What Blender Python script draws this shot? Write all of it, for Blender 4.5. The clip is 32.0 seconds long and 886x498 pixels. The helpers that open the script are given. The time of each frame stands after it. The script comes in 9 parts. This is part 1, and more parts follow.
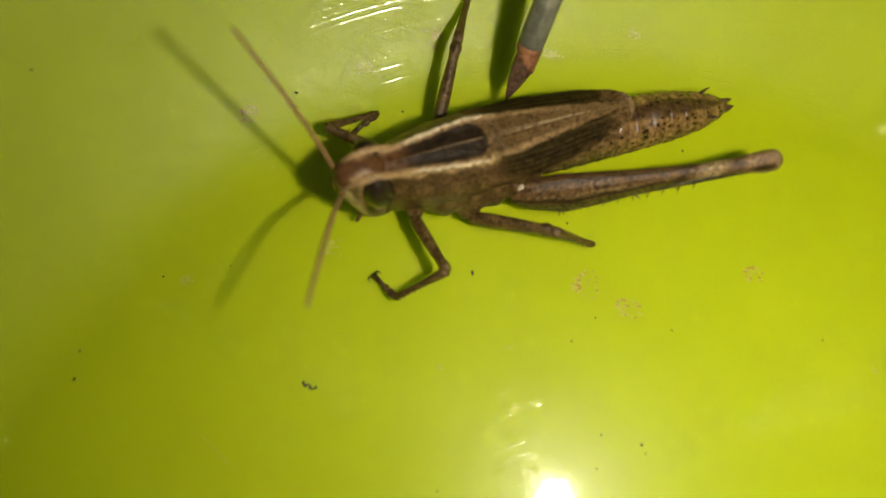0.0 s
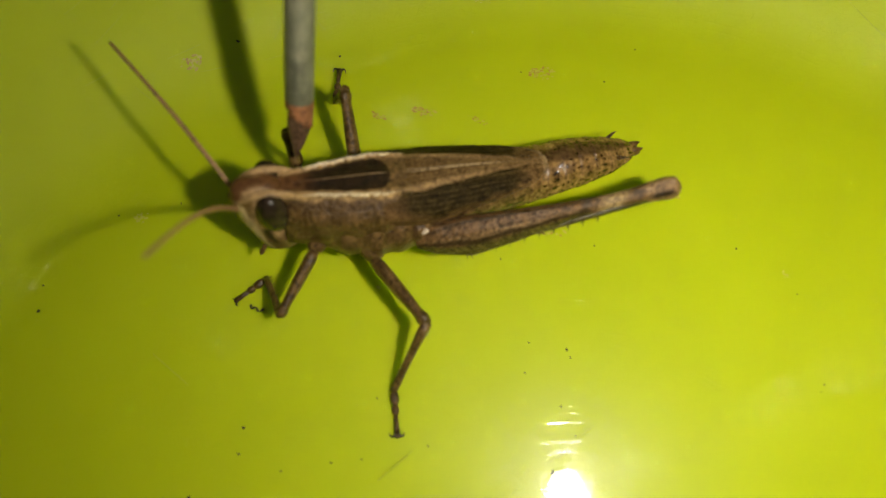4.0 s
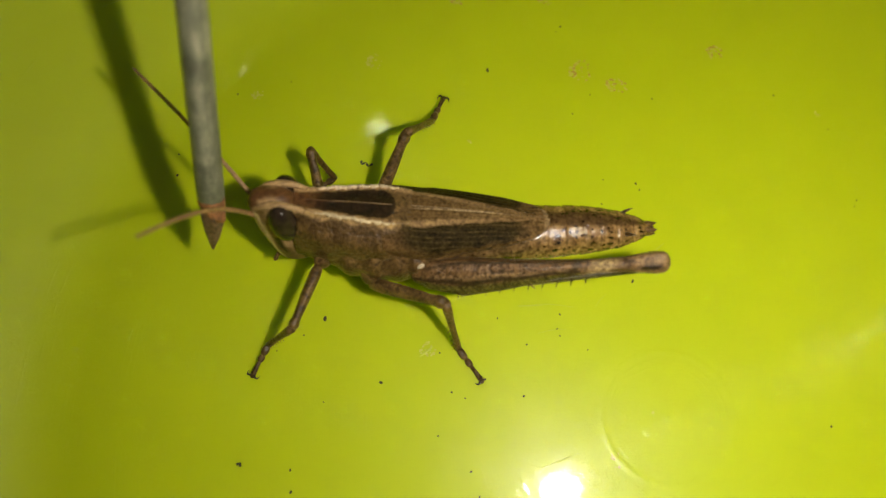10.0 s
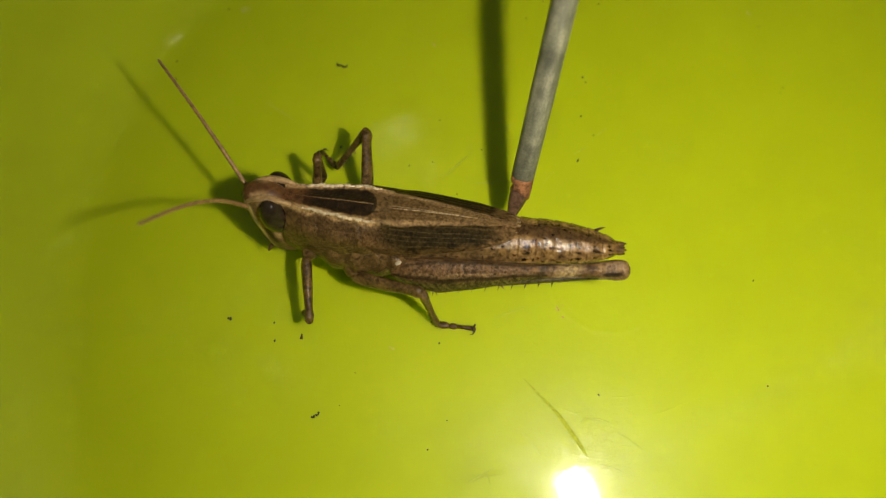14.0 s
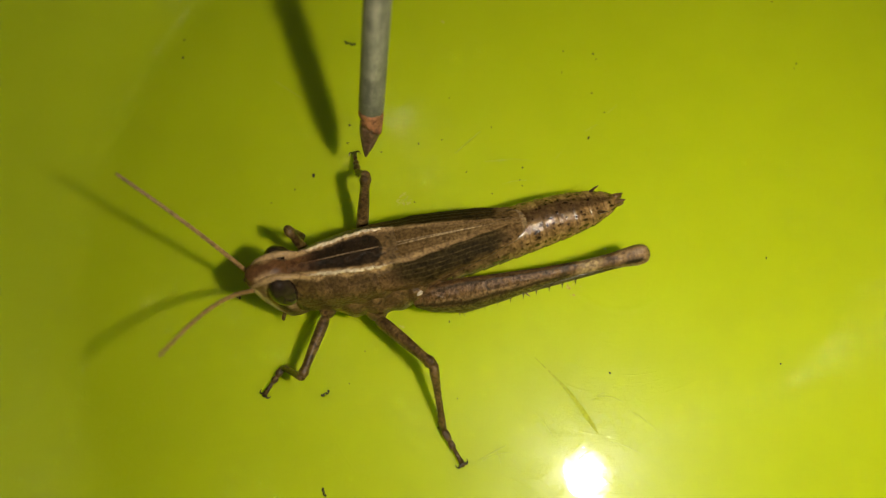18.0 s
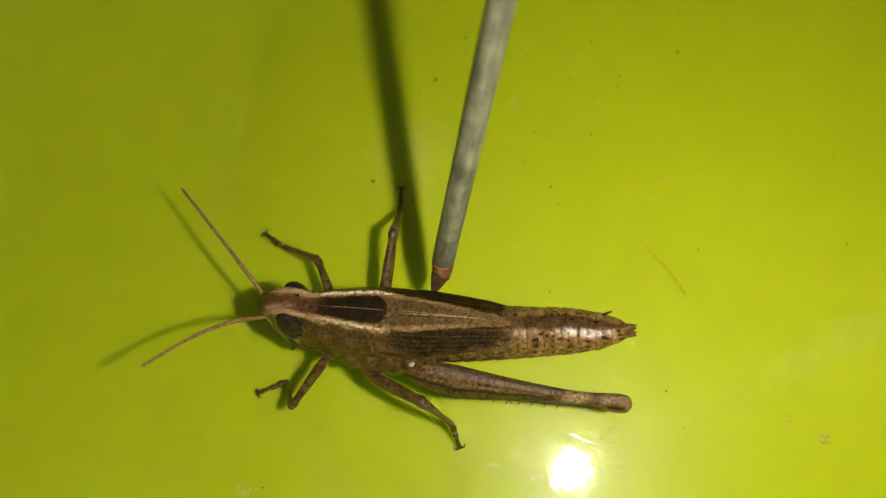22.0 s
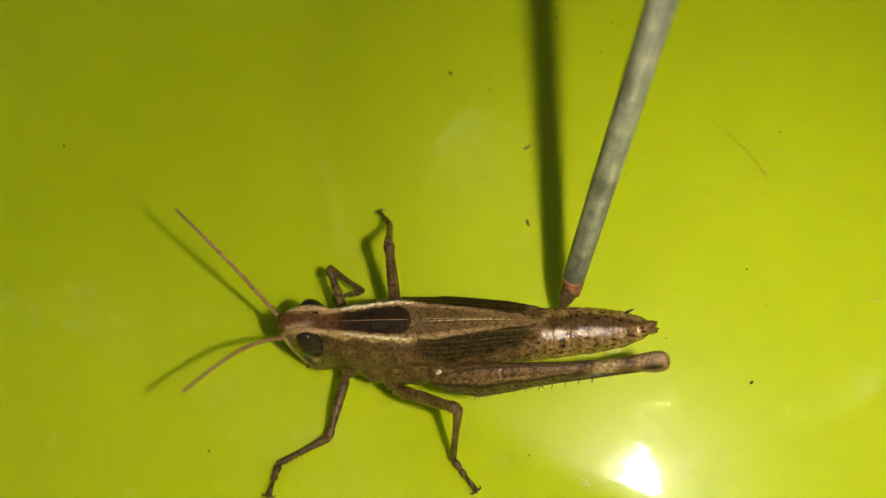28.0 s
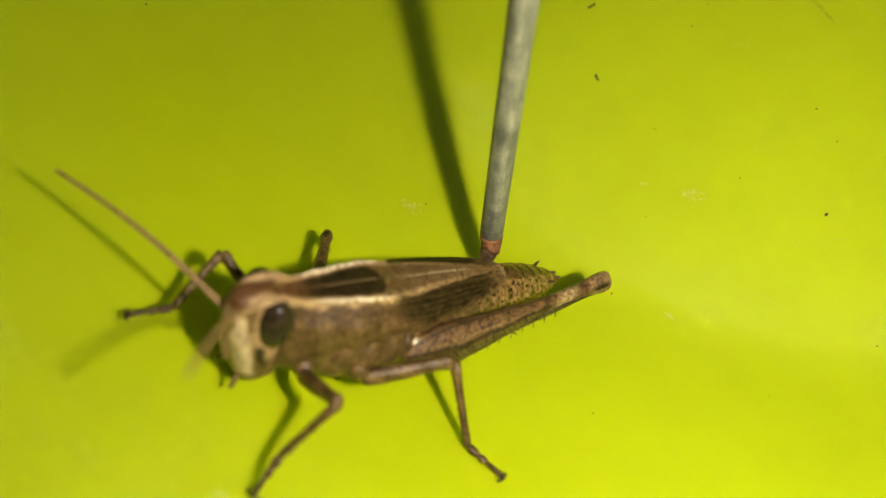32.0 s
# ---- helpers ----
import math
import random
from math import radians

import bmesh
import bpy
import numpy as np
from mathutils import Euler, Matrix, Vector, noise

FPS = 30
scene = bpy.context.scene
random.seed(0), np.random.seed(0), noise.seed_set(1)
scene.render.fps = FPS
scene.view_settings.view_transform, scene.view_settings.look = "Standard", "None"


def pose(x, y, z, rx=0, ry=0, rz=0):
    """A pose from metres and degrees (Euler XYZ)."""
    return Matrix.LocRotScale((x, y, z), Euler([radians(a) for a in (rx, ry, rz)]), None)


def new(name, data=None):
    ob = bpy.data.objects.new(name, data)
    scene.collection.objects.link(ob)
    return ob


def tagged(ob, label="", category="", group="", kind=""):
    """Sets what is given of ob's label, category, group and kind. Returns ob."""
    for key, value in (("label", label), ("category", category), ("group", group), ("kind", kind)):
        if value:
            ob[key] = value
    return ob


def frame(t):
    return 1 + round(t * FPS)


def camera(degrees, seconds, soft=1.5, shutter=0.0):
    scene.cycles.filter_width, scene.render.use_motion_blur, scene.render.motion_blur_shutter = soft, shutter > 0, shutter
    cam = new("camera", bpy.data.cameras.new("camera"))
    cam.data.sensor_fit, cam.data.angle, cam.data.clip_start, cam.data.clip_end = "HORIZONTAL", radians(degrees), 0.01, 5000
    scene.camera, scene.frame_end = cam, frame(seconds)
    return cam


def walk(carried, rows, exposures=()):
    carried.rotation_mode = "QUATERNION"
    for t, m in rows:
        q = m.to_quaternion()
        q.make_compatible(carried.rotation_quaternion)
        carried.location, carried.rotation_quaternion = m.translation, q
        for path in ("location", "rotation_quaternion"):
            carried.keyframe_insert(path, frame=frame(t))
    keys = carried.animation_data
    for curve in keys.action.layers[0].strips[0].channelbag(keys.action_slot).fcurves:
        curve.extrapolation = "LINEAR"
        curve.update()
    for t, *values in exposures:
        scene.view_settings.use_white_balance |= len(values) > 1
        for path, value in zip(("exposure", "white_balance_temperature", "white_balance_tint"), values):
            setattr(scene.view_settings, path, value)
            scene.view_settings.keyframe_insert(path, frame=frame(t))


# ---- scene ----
# The bowl lies with its moulding mark at the origin; everything is in metres.
MM = 0.001
# the lean of the bowl's inside, rise over run, at distances in mm from the middle
SLOPES = [(0, 0.0), (60, 0.0), (62, 0.18), (64, 0.38), (66, 0.53), (68, 0.62), (72, 0.68), (77, 0.76), (81, 0.88), (85, 1.02), (90, 1.15), (200, 1.15)]

cam = camera(62.0, 32.0, soft=1.25)
cam.data.dof.use_dof, cam.data.dof.focus_distance, cam.data.dof.aperture_fstop = True, 0.080, 17.0
PATH = [
    (0, pose(-0.025662, 0.011457, 0.06826, 18.583, -1.22, 25.468)), (0.5, pose(-0.029256, 0.013493, 0.067886, 17.919, -1.426, 25.434)),
    (1, pose(-0.026451, 0.012468, 0.067852, 17.696, -0.704, 24.518)), (1.5, pose(-0.028306, 0.010208, 0.06762, 17.991, -1.149, 24.313)),
    (2, pose(-0.030138, 0.006612, 0.06919, 17.669, -1.559, 23.841)), (2.5, pose(-0.026224, 0.005551, 0.070922, 17.089, -1.227, 23.375)),
    (3, pose(-0.014799, 0.010253, 0.069559, 18.329, -0.262, 22.545)), (3.5, pose(-0.01518, 0.009055, 0.070693, 18.28, -0.073, 23.419)),
    (5.5, pose(-0.02048, -0.00006, 0.071, 18.634, -0.583, 22.87)), (6, pose(-0.022322, -0.001154, 0.071091, 18.669, -0.613, 22.924)),
    (6.5, pose(-0.023161, -0.000643, 0.070408, 17.95, -0.637, 22.909)), (7, pose(-0.02239, -0.002714, 0.069447, 17.82, -0.98, 22.093)),
    (7.5, pose(-0.023211, -0.008342, 0.075456, 17.48, -2.509, 20.599)), (8, pose(-0.024032, -0.015716, 0.077663, 17.672, -1.433, 21.598)),
    (8.5, pose(-0.014362, -0.010627, 0.076654, 18.318, -0.525, 20.886)), (9, pose(-0.016134, -0.009671, 0.07348, 18.241, 0.106, 21.031)),
    (9.5, pose(-0.016574, -0.009969, 0.073833, 17.718, 0.063, 21.094)), (10, pose(-0.019193, -0.014606, 0.076895, 18.091, -0.045, 20.245)),
    (10.5, pose(-0.019463, -0.015468, 0.076724, 18.476, -0.847, 19.47)), (11, pose(-0.018271, -0.014813, 0.076428, 18.072, 0.302, 19.438)),
    (11.5, pose(-0.018328, -0.014726, 0.075765, 17.662, 0.355, 19.334)), (12, pose(-0.008129, -0.019654, 0.078378, 18.258, 1.602, 19.238)),
    (12.5, pose(-0.005979, -0.020626, 0.078618, 17.98, 1.86, 19.374)), (13, pose(-0.006373, -0.021008, 0.077722, 17.986, 1.735, 19.243)),
    (13.5, pose(-0.007202, -0.024235, 0.080307, 18.07, 1.944, 19.454)), (14, pose(-0.007356, -0.027511, 0.082229, 17.943, 1.825, 19.95)),
    (14.5, pose(-0.008144, -0.027189, 0.080535, 17.455, 1.804, 20.131)), (16.5, pose(-0.007717, -0.028908, 0.081849, 17.361, 2.092, 19.98)),
    (17, pose(-0.008049, -0.028227, 0.080894, 16.993, 2.129, 20.069)), (17.5, pose(-0.008878, -0.027891, 0.08129, 16.694, 1.9, 20.177)),
    (18, pose(-0.00746, -0.028595, 0.081352, 17.06, 2.307, 19.961)), (18.5, pose(-0.005651, -0.030177, 0.083073, 15.599, 1.255, 19.777)),
    (19, pose(-0.005709, -0.031962, 0.082747, 16.451, 2.101, 20.193)), (19.5, pose(-0.004935, -0.031599, 0.083594, 16.222, 2.706, 20.404)),
    (20, pose(-0.014915, -0.034986, 0.084557, 16.513, 0.7, 21.332)), (20.5, pose(-0.014345, -0.042626, 0.089724, 15.418, 1.079, 19.548)),
    (21, pose(-0.015715, -0.047845, 0.088941, 15.994, 0.704, 20.927)), (21.5, pose(-0.016832, -0.046311, 0.088223, 14.573, 1.09, 21.242)),
    (22, pose(-0.014374, -0.048694, 0.089983, 16.625, 2.057, 21.295)), (22.5, pose(-0.011492, -0.052331, 0.090257, 17.899, 1.805, 20.497)),
    (23, pose(-0.006637, -0.058158, 0.086574, 17.363, 2.061, 19.365)), (23.5, pose(-0.007362, -0.05899, 0.085869, 16.74, 1.633, 20.505)),
    (24, pose(-0.007915, -0.058599, 0.085173, 16.543, 1.375, 20.506)), (24.5, pose(-0.007637, -0.058597, 0.084924, 16.879, 1.597, 20.525)),
    (26.5, pose(0.000687, -0.060423, 0.08394, 17.487, 4.671, 22.937)), (27, pose(0.000319, -0.060594, 0.084358, 17.363, 4.87, 23.133)),
    (27.5, pose(-0.000734, -0.060119, 0.085244, 17.025, 5.183, 23.618)), (28, pose(-0.010267, -0.063681, 0.087137, 17.315, 6.678, 23.09)),
    (28.5, pose(-0.012893, -0.069286, 0.088451, 17.758, 6.818, 22.131)), (29, pose(-0.006198, -0.072348, 0.089476, 18.172, 6.244, 21.089)),
    (29.5, pose(-0.011546, -0.074583, 0.08763, 17.164, 7.032, 21.354)), (30, pose(-0.012098, -0.081514, 0.085344, 15.863, 6.731, 20.295)),
    (30.5, pose(-0.015928, -0.08155, 0.084992, 15.693, 6.373, 20.792)), (31, pose(-0.009506, -0.081439, 0.086423, 15.63, 7.88, 20.544)),
    (31.5, pose(-0.011958, -0.080418, 0.086452, 15.267, 7.843, 21.08)), (32, pose(-0.013704, -0.080588, 0.086145, 14.94, 7.26, 21.037)),
]
walk(cam, PATH, [(0.0, 0.0), (2.0, -0.02), (3.0, 0.1), (6.0, 0.22), (7.0, 0.18), (8.0, 0.37), (9.0, 0.24), (10.0, 0.42), (12.0, 0.36), (13.0, 0.36), (14.0, 0.48), (17.0, 0.43), (18.0, 0.4), (20.0, 0.5), (21.0, 0.58), (23.0, 0.6), (24.0, 0.54), (27.0, 0.5), (28.0, 0.57), (29.0, 0.68), (31.0, 0.8), (32.0, 0.76)])

# ---- light: a dim room, and the small lamp beside the lens that moves along with it ----
world = bpy.data.worlds.new("room_gloom")
world.use_nodes = True
world.node_tree.nodes["Background"].inputs[0].default_value = (0.9, 0.85, 0.7, 1)
world.node_tree.nodes["Background"].inputs[1].default_value = 0.05
scene.world = world
LAMP_POWER = 1200.0


# ---- materials ----
def nodes_of(name):
    m = bpy.data.materials.new(name)
    m.use_nodes = True
    n, l = m.node_tree.nodes, m.node_tree.links
    return m, n, l, n["Principled BSDF"]


def coords(n, l, scale):
    tc, mp = n.new("ShaderNodeTexCoord"), n.new("ShaderNodeMapping")
    mp.inputs["Scale"].default_value = scale if hasattr(scale, "__len__") else (scale,) * 3
    l.new(tc.outputs["Object"], mp.inputs["Vector"])
    return mp.outputs["Vector"]


def noise_node(n, l, vec, scale, detail=4.0, rough=0.55):
    t = n.new("ShaderNodeTexNoise")
    t.inputs["Scale"].default_value, t.inputs["Detail"].default_value, t.inputs["Roughness"].default_value = scale, detail, rough
    l.new(vec, t.inputs["Vector"])
    return t.outputs["Fac"]


def ramp(n, l, fac, stops):
    r = n.new("ShaderNodeValToRGB")
    e = r.color_ramp.elements
    while len(e) < len(stops):
        e.new(0.5)
    for k, (at, c) in enumerate(stops):
        e[k].position, e[k].color = at, (*c, 1) if len(c) == 3 else c
    l.new(fac, r.inputs["Fac"])
    return r.outputs["Color"]


def mixed(n, l, kind, fac, a, b):
    m = n.new("ShaderNodeMix")
    m.data_type, m.blend_type = "RGBA", kind
    for value, sock in ((fac, m.inputs[0]), (a, m.inputs[6]), (b, m.inputs[7])):
        if hasattr(value, "links"):
            l.new(value, sock)
        else:
            sock.default_value = value if not hasattr(value, "__len__") else (*value, 1)
    return m.outputs[2]


def bumped(n, l, bsdf, height, strength, distance):
    b = n.new("ShaderNodeBump")
    b.inputs["Strength"].default_value, b.inputs["Distance"].default_value = strength, distance
    l.new(height, b.inputs["Height"])
    l.new(b.outputs["Normal"], bsdf.inputs["Normal"])


def plain(name, colour, rough, grain=900.0, vary=0.35, bump=0.15, metal=0.0, coat=0.0):
    """A surface with two scales of variation in colour, and a fine relief."""
    m, n, l, b = nodes_of(name)
    v = coords(n, l, 1.0)
    f1, f2 = noise_node(n, l, v, grain), noise_node(n, l, v, grain * 0.13)
    lo, hi = tuple(c * (1 - vary) for c in colour), tuple(min(1, c * (1 + vary)) for c in colour)
    c1 = ramp(n, l, f1, [(0.3, lo), (0.7, hi)])
    c2 = mixed(n, l, "MULTIPLY", 0.5, c1, ramp(n, l, f2, [(0.3, (0.55, 0.55, 0.55)), (0.65, (1, 1, 1))]))
    l.new(c2, b.inputs["Base Color"])
    b.inputs["Roughness"].default_value, b.inputs["Metallic"].default_value, b.inputs["Coat Weight"].default_value = rough, metal, coat
    if bump:
        bumped(n, l, b, f1, bump, 0.0001)
    return m


def chitin(name, rough=0.42, grain=2600.0, speck=0.5, pits=0.4, gloss=0.5, dots=0.0, mott=0.8):
    """An insect's cuticle: the mesh's own colour pattern, mottled, with dark flecks and fine pits."""
    m, n, l, b = nodes_of(name)
    v = coords(n, l, 1.0)
    at = n.new("ShaderNodeAttribute")
    at.attribute_name = "pattern"
    f1, f2, f3 = noise_node(n, l, v, grain), noise_node(n, l, v, grain * 0.28), noise_node(n, l, v, grain * 0.6, 2.0)
    c = mixed(n, l, "MULTIPLY", mott, at.outputs["Color"], ramp(n, l, f1, [(0.4, (0.36, 0.33, 0.29)), (0.58, (1.06, 1.05, 0.88))]))
    c = mixed(n, l, "MULTIPLY", 0.7, c, ramp(n, l, f2, [(0.35, (0.68, 0.66, 0.56)), (0.65, (1.10, 1.08, 0.92))]))
    c = mixed(n, l, "MULTIPLY", speck, c, ramp(n, l, f3, [(0.36, (0.25, 0.2, 0.16)), (0.44, (1, 1, 1))]))
    if dots:
        # dark, uneven dots strewn over the skin
        cell, warp = n.new("ShaderNodeTexVoronoi"), n.new("ShaderNodeVectorMath")
        warp.operation = "MULTIPLY_ADD"
        wob = n.new("ShaderNodeTexNoise")
        wob.inputs["Scale"].default_value = dots * 1.3
        l.new(v, wob.inputs["Vector"])
        l.new(wob.outputs["Color"], warp.inputs[0])
        warp.inputs[1].default_value = (0.0007, 0.0006, 0.0006)
        l.new(v, warp.inputs[2])
        lay = n.new("ShaderNodeVectorMath")
        lay.operation = "MULTIPLY"
        lay.inputs[1].default_value = (0.65, 1.0, 1.0)
        l.new(warp.outputs[0], lay.inputs[0])
        l.new(lay.outputs[0], cell.inputs["Vector"])
        cell.inputs["Scale"].default_value = dots
        near = ramp(n, l, cell.outputs["Distance"], [(0.2, (0.17, 0.12, 0.07)), (0.34, (1, 1, 1))])
        c = mixed(n, l, "MULTIPLY", ramp(n, l, noise_node(n, l, v, dots * 0.45, 2.0), [(0.34, (0, 0, 0)), (0.46, (1, 1, 1))]), c, near)
    l.new(c, b.inputs["Base Color"])
    b.inputs["Roughness"].default_value = rough
    b.inputs["Specular IOR Level"].default_value = gloss
    bumped(n, l, b, mixed(n, l, "ADD", 0.8, f1, f3), pits, 0.00014)
    return m


def bowl_plastic():
    m, n, l, b = nodes_of("lime_plastic")
    v = coords(n, l, 1.0)
    big = noise_node(n, l, v, 22.0, 3.0)
    cloud = noise_node(n, l, v, 160.0, 5.0)
    c = mixed(n, l, "MIX", ramp(n, l, big, [(0.3, (0, 0, 0)), (0.7, (1, 1, 1))]), (0.425, 0.510, 0.004), (0.46, 0.555, 0.006))
    c = mixed(n, l, "MULTIPLY", 0.10, c, ramp(n, l, cloud, [(0.35, (0.7, 0.7, 0.7)), (0.6, (1, 1, 1))]))
    l.new(c, b.inputs["Base Color"])
    b.inputs["Specular IOR Level"].default_value = 0.27
    b.inputs["Coat Weight"].default_value, b.inputs["Coat Roughness"].default_value = 0.44, 0.34
    b.inputs["Subsurface Weight"].default_value, b.inputs["Subsurface Scale"].default_value = 0.85, 0.0035
    b.inputs["Subsurface Radius"].default_value = (0.9, 1.0, 0.25)
    r = n.new("ShaderNodeMapRange")
    r.inputs["To Min"].default_value, r.inputs["To Max"].default_value = 0.055, 0.10
    l.new(cloud, r.inputs["Value"])
    l.new(r.outputs["Result"], b.inputs["Roughness"])
    # short hair scratches every which way, over a very slight orange peel
    lines = None
    for turn, long, thin, cut in ((12, 330, 15000, 0.655), (48, 420, 17000, 0.655), (83, 250, 13000, 0.66), (127, 380, 16000, 0.655), (160, 210, 12000, 0.67)):
        tc, mp = n.new("ShaderNodeTexCoord"), n.new("ShaderNodeMapping")
        mp.vector_type = "TEXTURE"
        mp.inputs["Rotation"].default_value = (0, 0, radians(turn))
        mp.inputs["Scale"].default_value = (1 / long, 1 / thin, 1 / long)
        l.new(tc.outputs["Object"], mp.inputs["Vector"])
        one = ramp(n, l, noise_node(n, l, mp.outputs["Vector"], 1.0, 1.0), [(cut, (0, 0, 0)), (cut + 0.05, (1, 1, 1))])
        lines = one if lines is None else mixed(n, l, "ADD", 1.0, lines, one)
    # turning marks: broken rings round the middle of the floor
    flat, away, ring = n.new("ShaderNodeVectorMath"), n.new("ShaderNodeVectorMath"), n.new("ShaderNodeTexNoise")
    flat.operation, away.operation, ring.noise_dimensions = "MULTIPLY", "LENGTH", "1D"
    flat.inputs[1].default_value = (1, 1, 0)
    ring.inputs["Scale"].default_value, ring.inputs["Detail"].default_value = 2600.0, 2.0
    l.new(v, flat.inputs[0])
    l.new(flat.outputs[0], away.inputs[0])
    l.new(away.outputs["Value"], ring.inputs["W"])
    rings = ramp(n, l, ring.outputs["Fac"], [(0.60, (0, 0, 0)), (0.72, (0.8, 0.8, 0.8))])
    rings = mixed(n, l, "MULTIPLY", 1.0, rings, ramp(n, l, noise_node(n, l, v, 210.0, 3.0), [(0.48, (0, 0, 0)), (0.62, (1, 1, 1))]))
    lines = mixed(n, l, "ADD", 1.0, lines, rings)
    peel = ramp(n, l, noise_node(n, l, v, 420.0, 3.0), [(0.0, (0, 0, 0)), (1.0, (0.45, 0.45, 0.45))])
    relief = mixed(n, l, "ADD", 0.28, peel, lines)
    bumped(n, l, b, relief, 0.45, 0.0001)
    l.new(b.inputs["Normal"].links[0].from_socket, b.inputs["Coat Normal"])
    return m


def glow(name, colour, strength):
    m, n, l, b = nodes_of(name)
    b.inputs["Emission Color"].default_value, b.inputs["Emission Strength"].default_value = (*colour, 1), strength
    b.inputs["Base Color"].default_value = (0.8, 0.8, 0.8, 1)
    return m


def painted_rod():
    """Grey worn paint on a thin rod, blotched and scuffed along its length."""
    m, n, l, b = nodes_of("worn_grey_paint")
    v, vs = coords(n, l, 1.0), coords(n, l, (1.0, 1.0, 0.22))
    a, g, sc = noise_node(n, l, vs, 900.0, 5.0), noise_node(n, l, v, 5200.0, 3.0), noise_node(n, l, v, 260.0, 4.0)
    c = ramp(n, l, a, [(0.3, (0.09, 0.095, 0.07)), (0.5, (0.18, 0.182, 0.135)), (0.7, (0.31, 0.30, 0.23))])
    c = mixed(n, l, "MULTIPLY", 0.65, c, ramp(n, l, sc, [(0.38, (0.32, 0.33, 0.30)), (0.55, (1.15, 1.15, 1.08))]))
    c = mixed(n, l, "MULTIPLY", 0.5, c, ramp(n, l, g, [(0.35, (0.5, 0.5, 0.5)), (0.6, (1.1, 1.1, 1.1))]))
    l.new(c, b.inputs["Base Color"])
    b.inputs["Roughness"].default_value = 0.5
    bumped(n, l, b, g, 0.35, 0.0001)
    return m


def stain(name, thin, thick, share):
    """Dried residue whose scales are thin and pale or, past that share, thick and dark."""
    m, n, l, b = nodes_of(name)
    geo = n.new("ShaderNodeNewGeometry")
    l.new(ramp(n, l, geo.outputs["Random Per Island"], [(share - 0.25, thin), (share + 0.2, thick)]), b.inputs["Base Color"])
    b.inputs["Roughness"].default_value = 0.35
    bumped(n, l, b, noise_node(n, l, coords(n, l, 1.0), 3500.0), 0.6, 0.0001)
    return m


LIME = bowl_plastic()
TABLE = plain("dark_table", (0.10, 0.075, 0.05), 0.6, 120.0)
LAMP_SHELL = plain("black_plastic", (0.02, 0.02, 0.022), 0.5, 500.0)
LAMP_GLOW = glow("led_light", (1.0, 0.90, 0.72), LAMP_POWER)
ROD_PAINT = painted_rod()
RUST = plain("orange_rust", (0.25, 0.105, 0.042), 0.75, 2200.0, 0.75, 0.6)
TIP_WOOD = plain("dark_worn_tip", (0.125, 0.070, 0.042), 0.45, 2200.0, 0.65, 0.7)
CRUMB = plain("dark_crumb", (0.03, 0.026, 0.012), 0.8, 6000.0, 0.5, 0.6)
RESIDUE = stain("pale_dried_residue", (0.50, 0.53, 0.07), (0.43, 0.46, 0.04), 0.7)
BROWN_STAIN = stain("brown_dried_residue", (0.47, 0.46, 0.055), (0.38, 0.23, 0.03), 0.62)
GOUGE = plain("gouged_lime_plastic", (0.395, 0.455, 0.008), 0.6, 2500.0, 0.2, 0.3)
GOUGE.node_tree.nodes["Principled BSDF"].inputs["Specular IOR Level"].default_value = 0.2
SCRATCH = plain("whitened_lime_plastic", (0.465, 0.550, 0.014), 0.4, 4500.0, 0.15, 0.3)
CUTICLE = chitin("brown_cuticle", 0.3, 2800.0, 0.75, 1.0, 0.26, mott=0.75)
FACE = chitin("head_cuticle", 0.38, 2600.0, 0.3, 0.6, 0.22, mott=0.45)
FEMUR = chitin("femur_cuticle", 0.28, 3000.0, 0.75, 1.0, 0.24, mott=0.75)
LEG_CUTICLE = chitin("leg_cuticle", 0.3, 2800.0, 0.85, 0.9, 0.32)
BELLY = chitin("abdomen_cuticle", 0.2, 2400.0, 0.4, 0.7, 0.5, 1700.0, mott=0.65)
WING = chitin("wing_membrane", 0.42, 3600.0, 0.5, 0.9, 0.03, mott=0.65)
RIDGE = chitin("glossy_ridge", 0.2, 2600.0, 0.3, 0.6, 0.8, mott=0.5)
EYE = plain("dark_eye", (0.022, 0.015, 0.010), 0.15, 1500.0, 0.5, 0.02)
EYE.node_tree.nodes["Principled BSDF"].inputs["Specular IOR Level"].default_value = 0.25
CLAW = plain("black_claw", (0.018, 0.012, 0.008), 0.35, 3000.0)
ANTENNA = plain("antenna_segments", (0.25, 0.145, 0.058), 0.5, 2600.0, 0.5, 0.3)
WHITE_SPOT = plain("white_spot", (0.55, 0.47, 0.36), 0.4, 3000.0, 0.3, 0.3)


# ---- shaping ----
def mesh_of(name, verts, faces, material, pattern=None, smooth=True):
    """A mesh from points in millimetres. pattern: a colour for each point."""
    me = bpy.data.meshes.new(name)
    me.from_pydata([(x * MM, y * MM, z * MM) for x, y, z in verts], [], faces)
    if pattern is not None:
        a = me.color_attributes.new("pattern", "FLOAT_COLOR", "POINT")
        a.data.foreach_set("color", [c for p in verts for c in (*pattern(*p), 1.0)])
    me.polygons.foreach_set("use_smooth", [smooth] * len(me.polygons))
    me.materials.append(material)
    me.update()
    return me


def part(name, me, parent, label="", at=None):
    ob = new(name, me)
    ob.parent = parent
    if at is not None:
        ob.matrix_basis = at
    return tagged(ob, label)


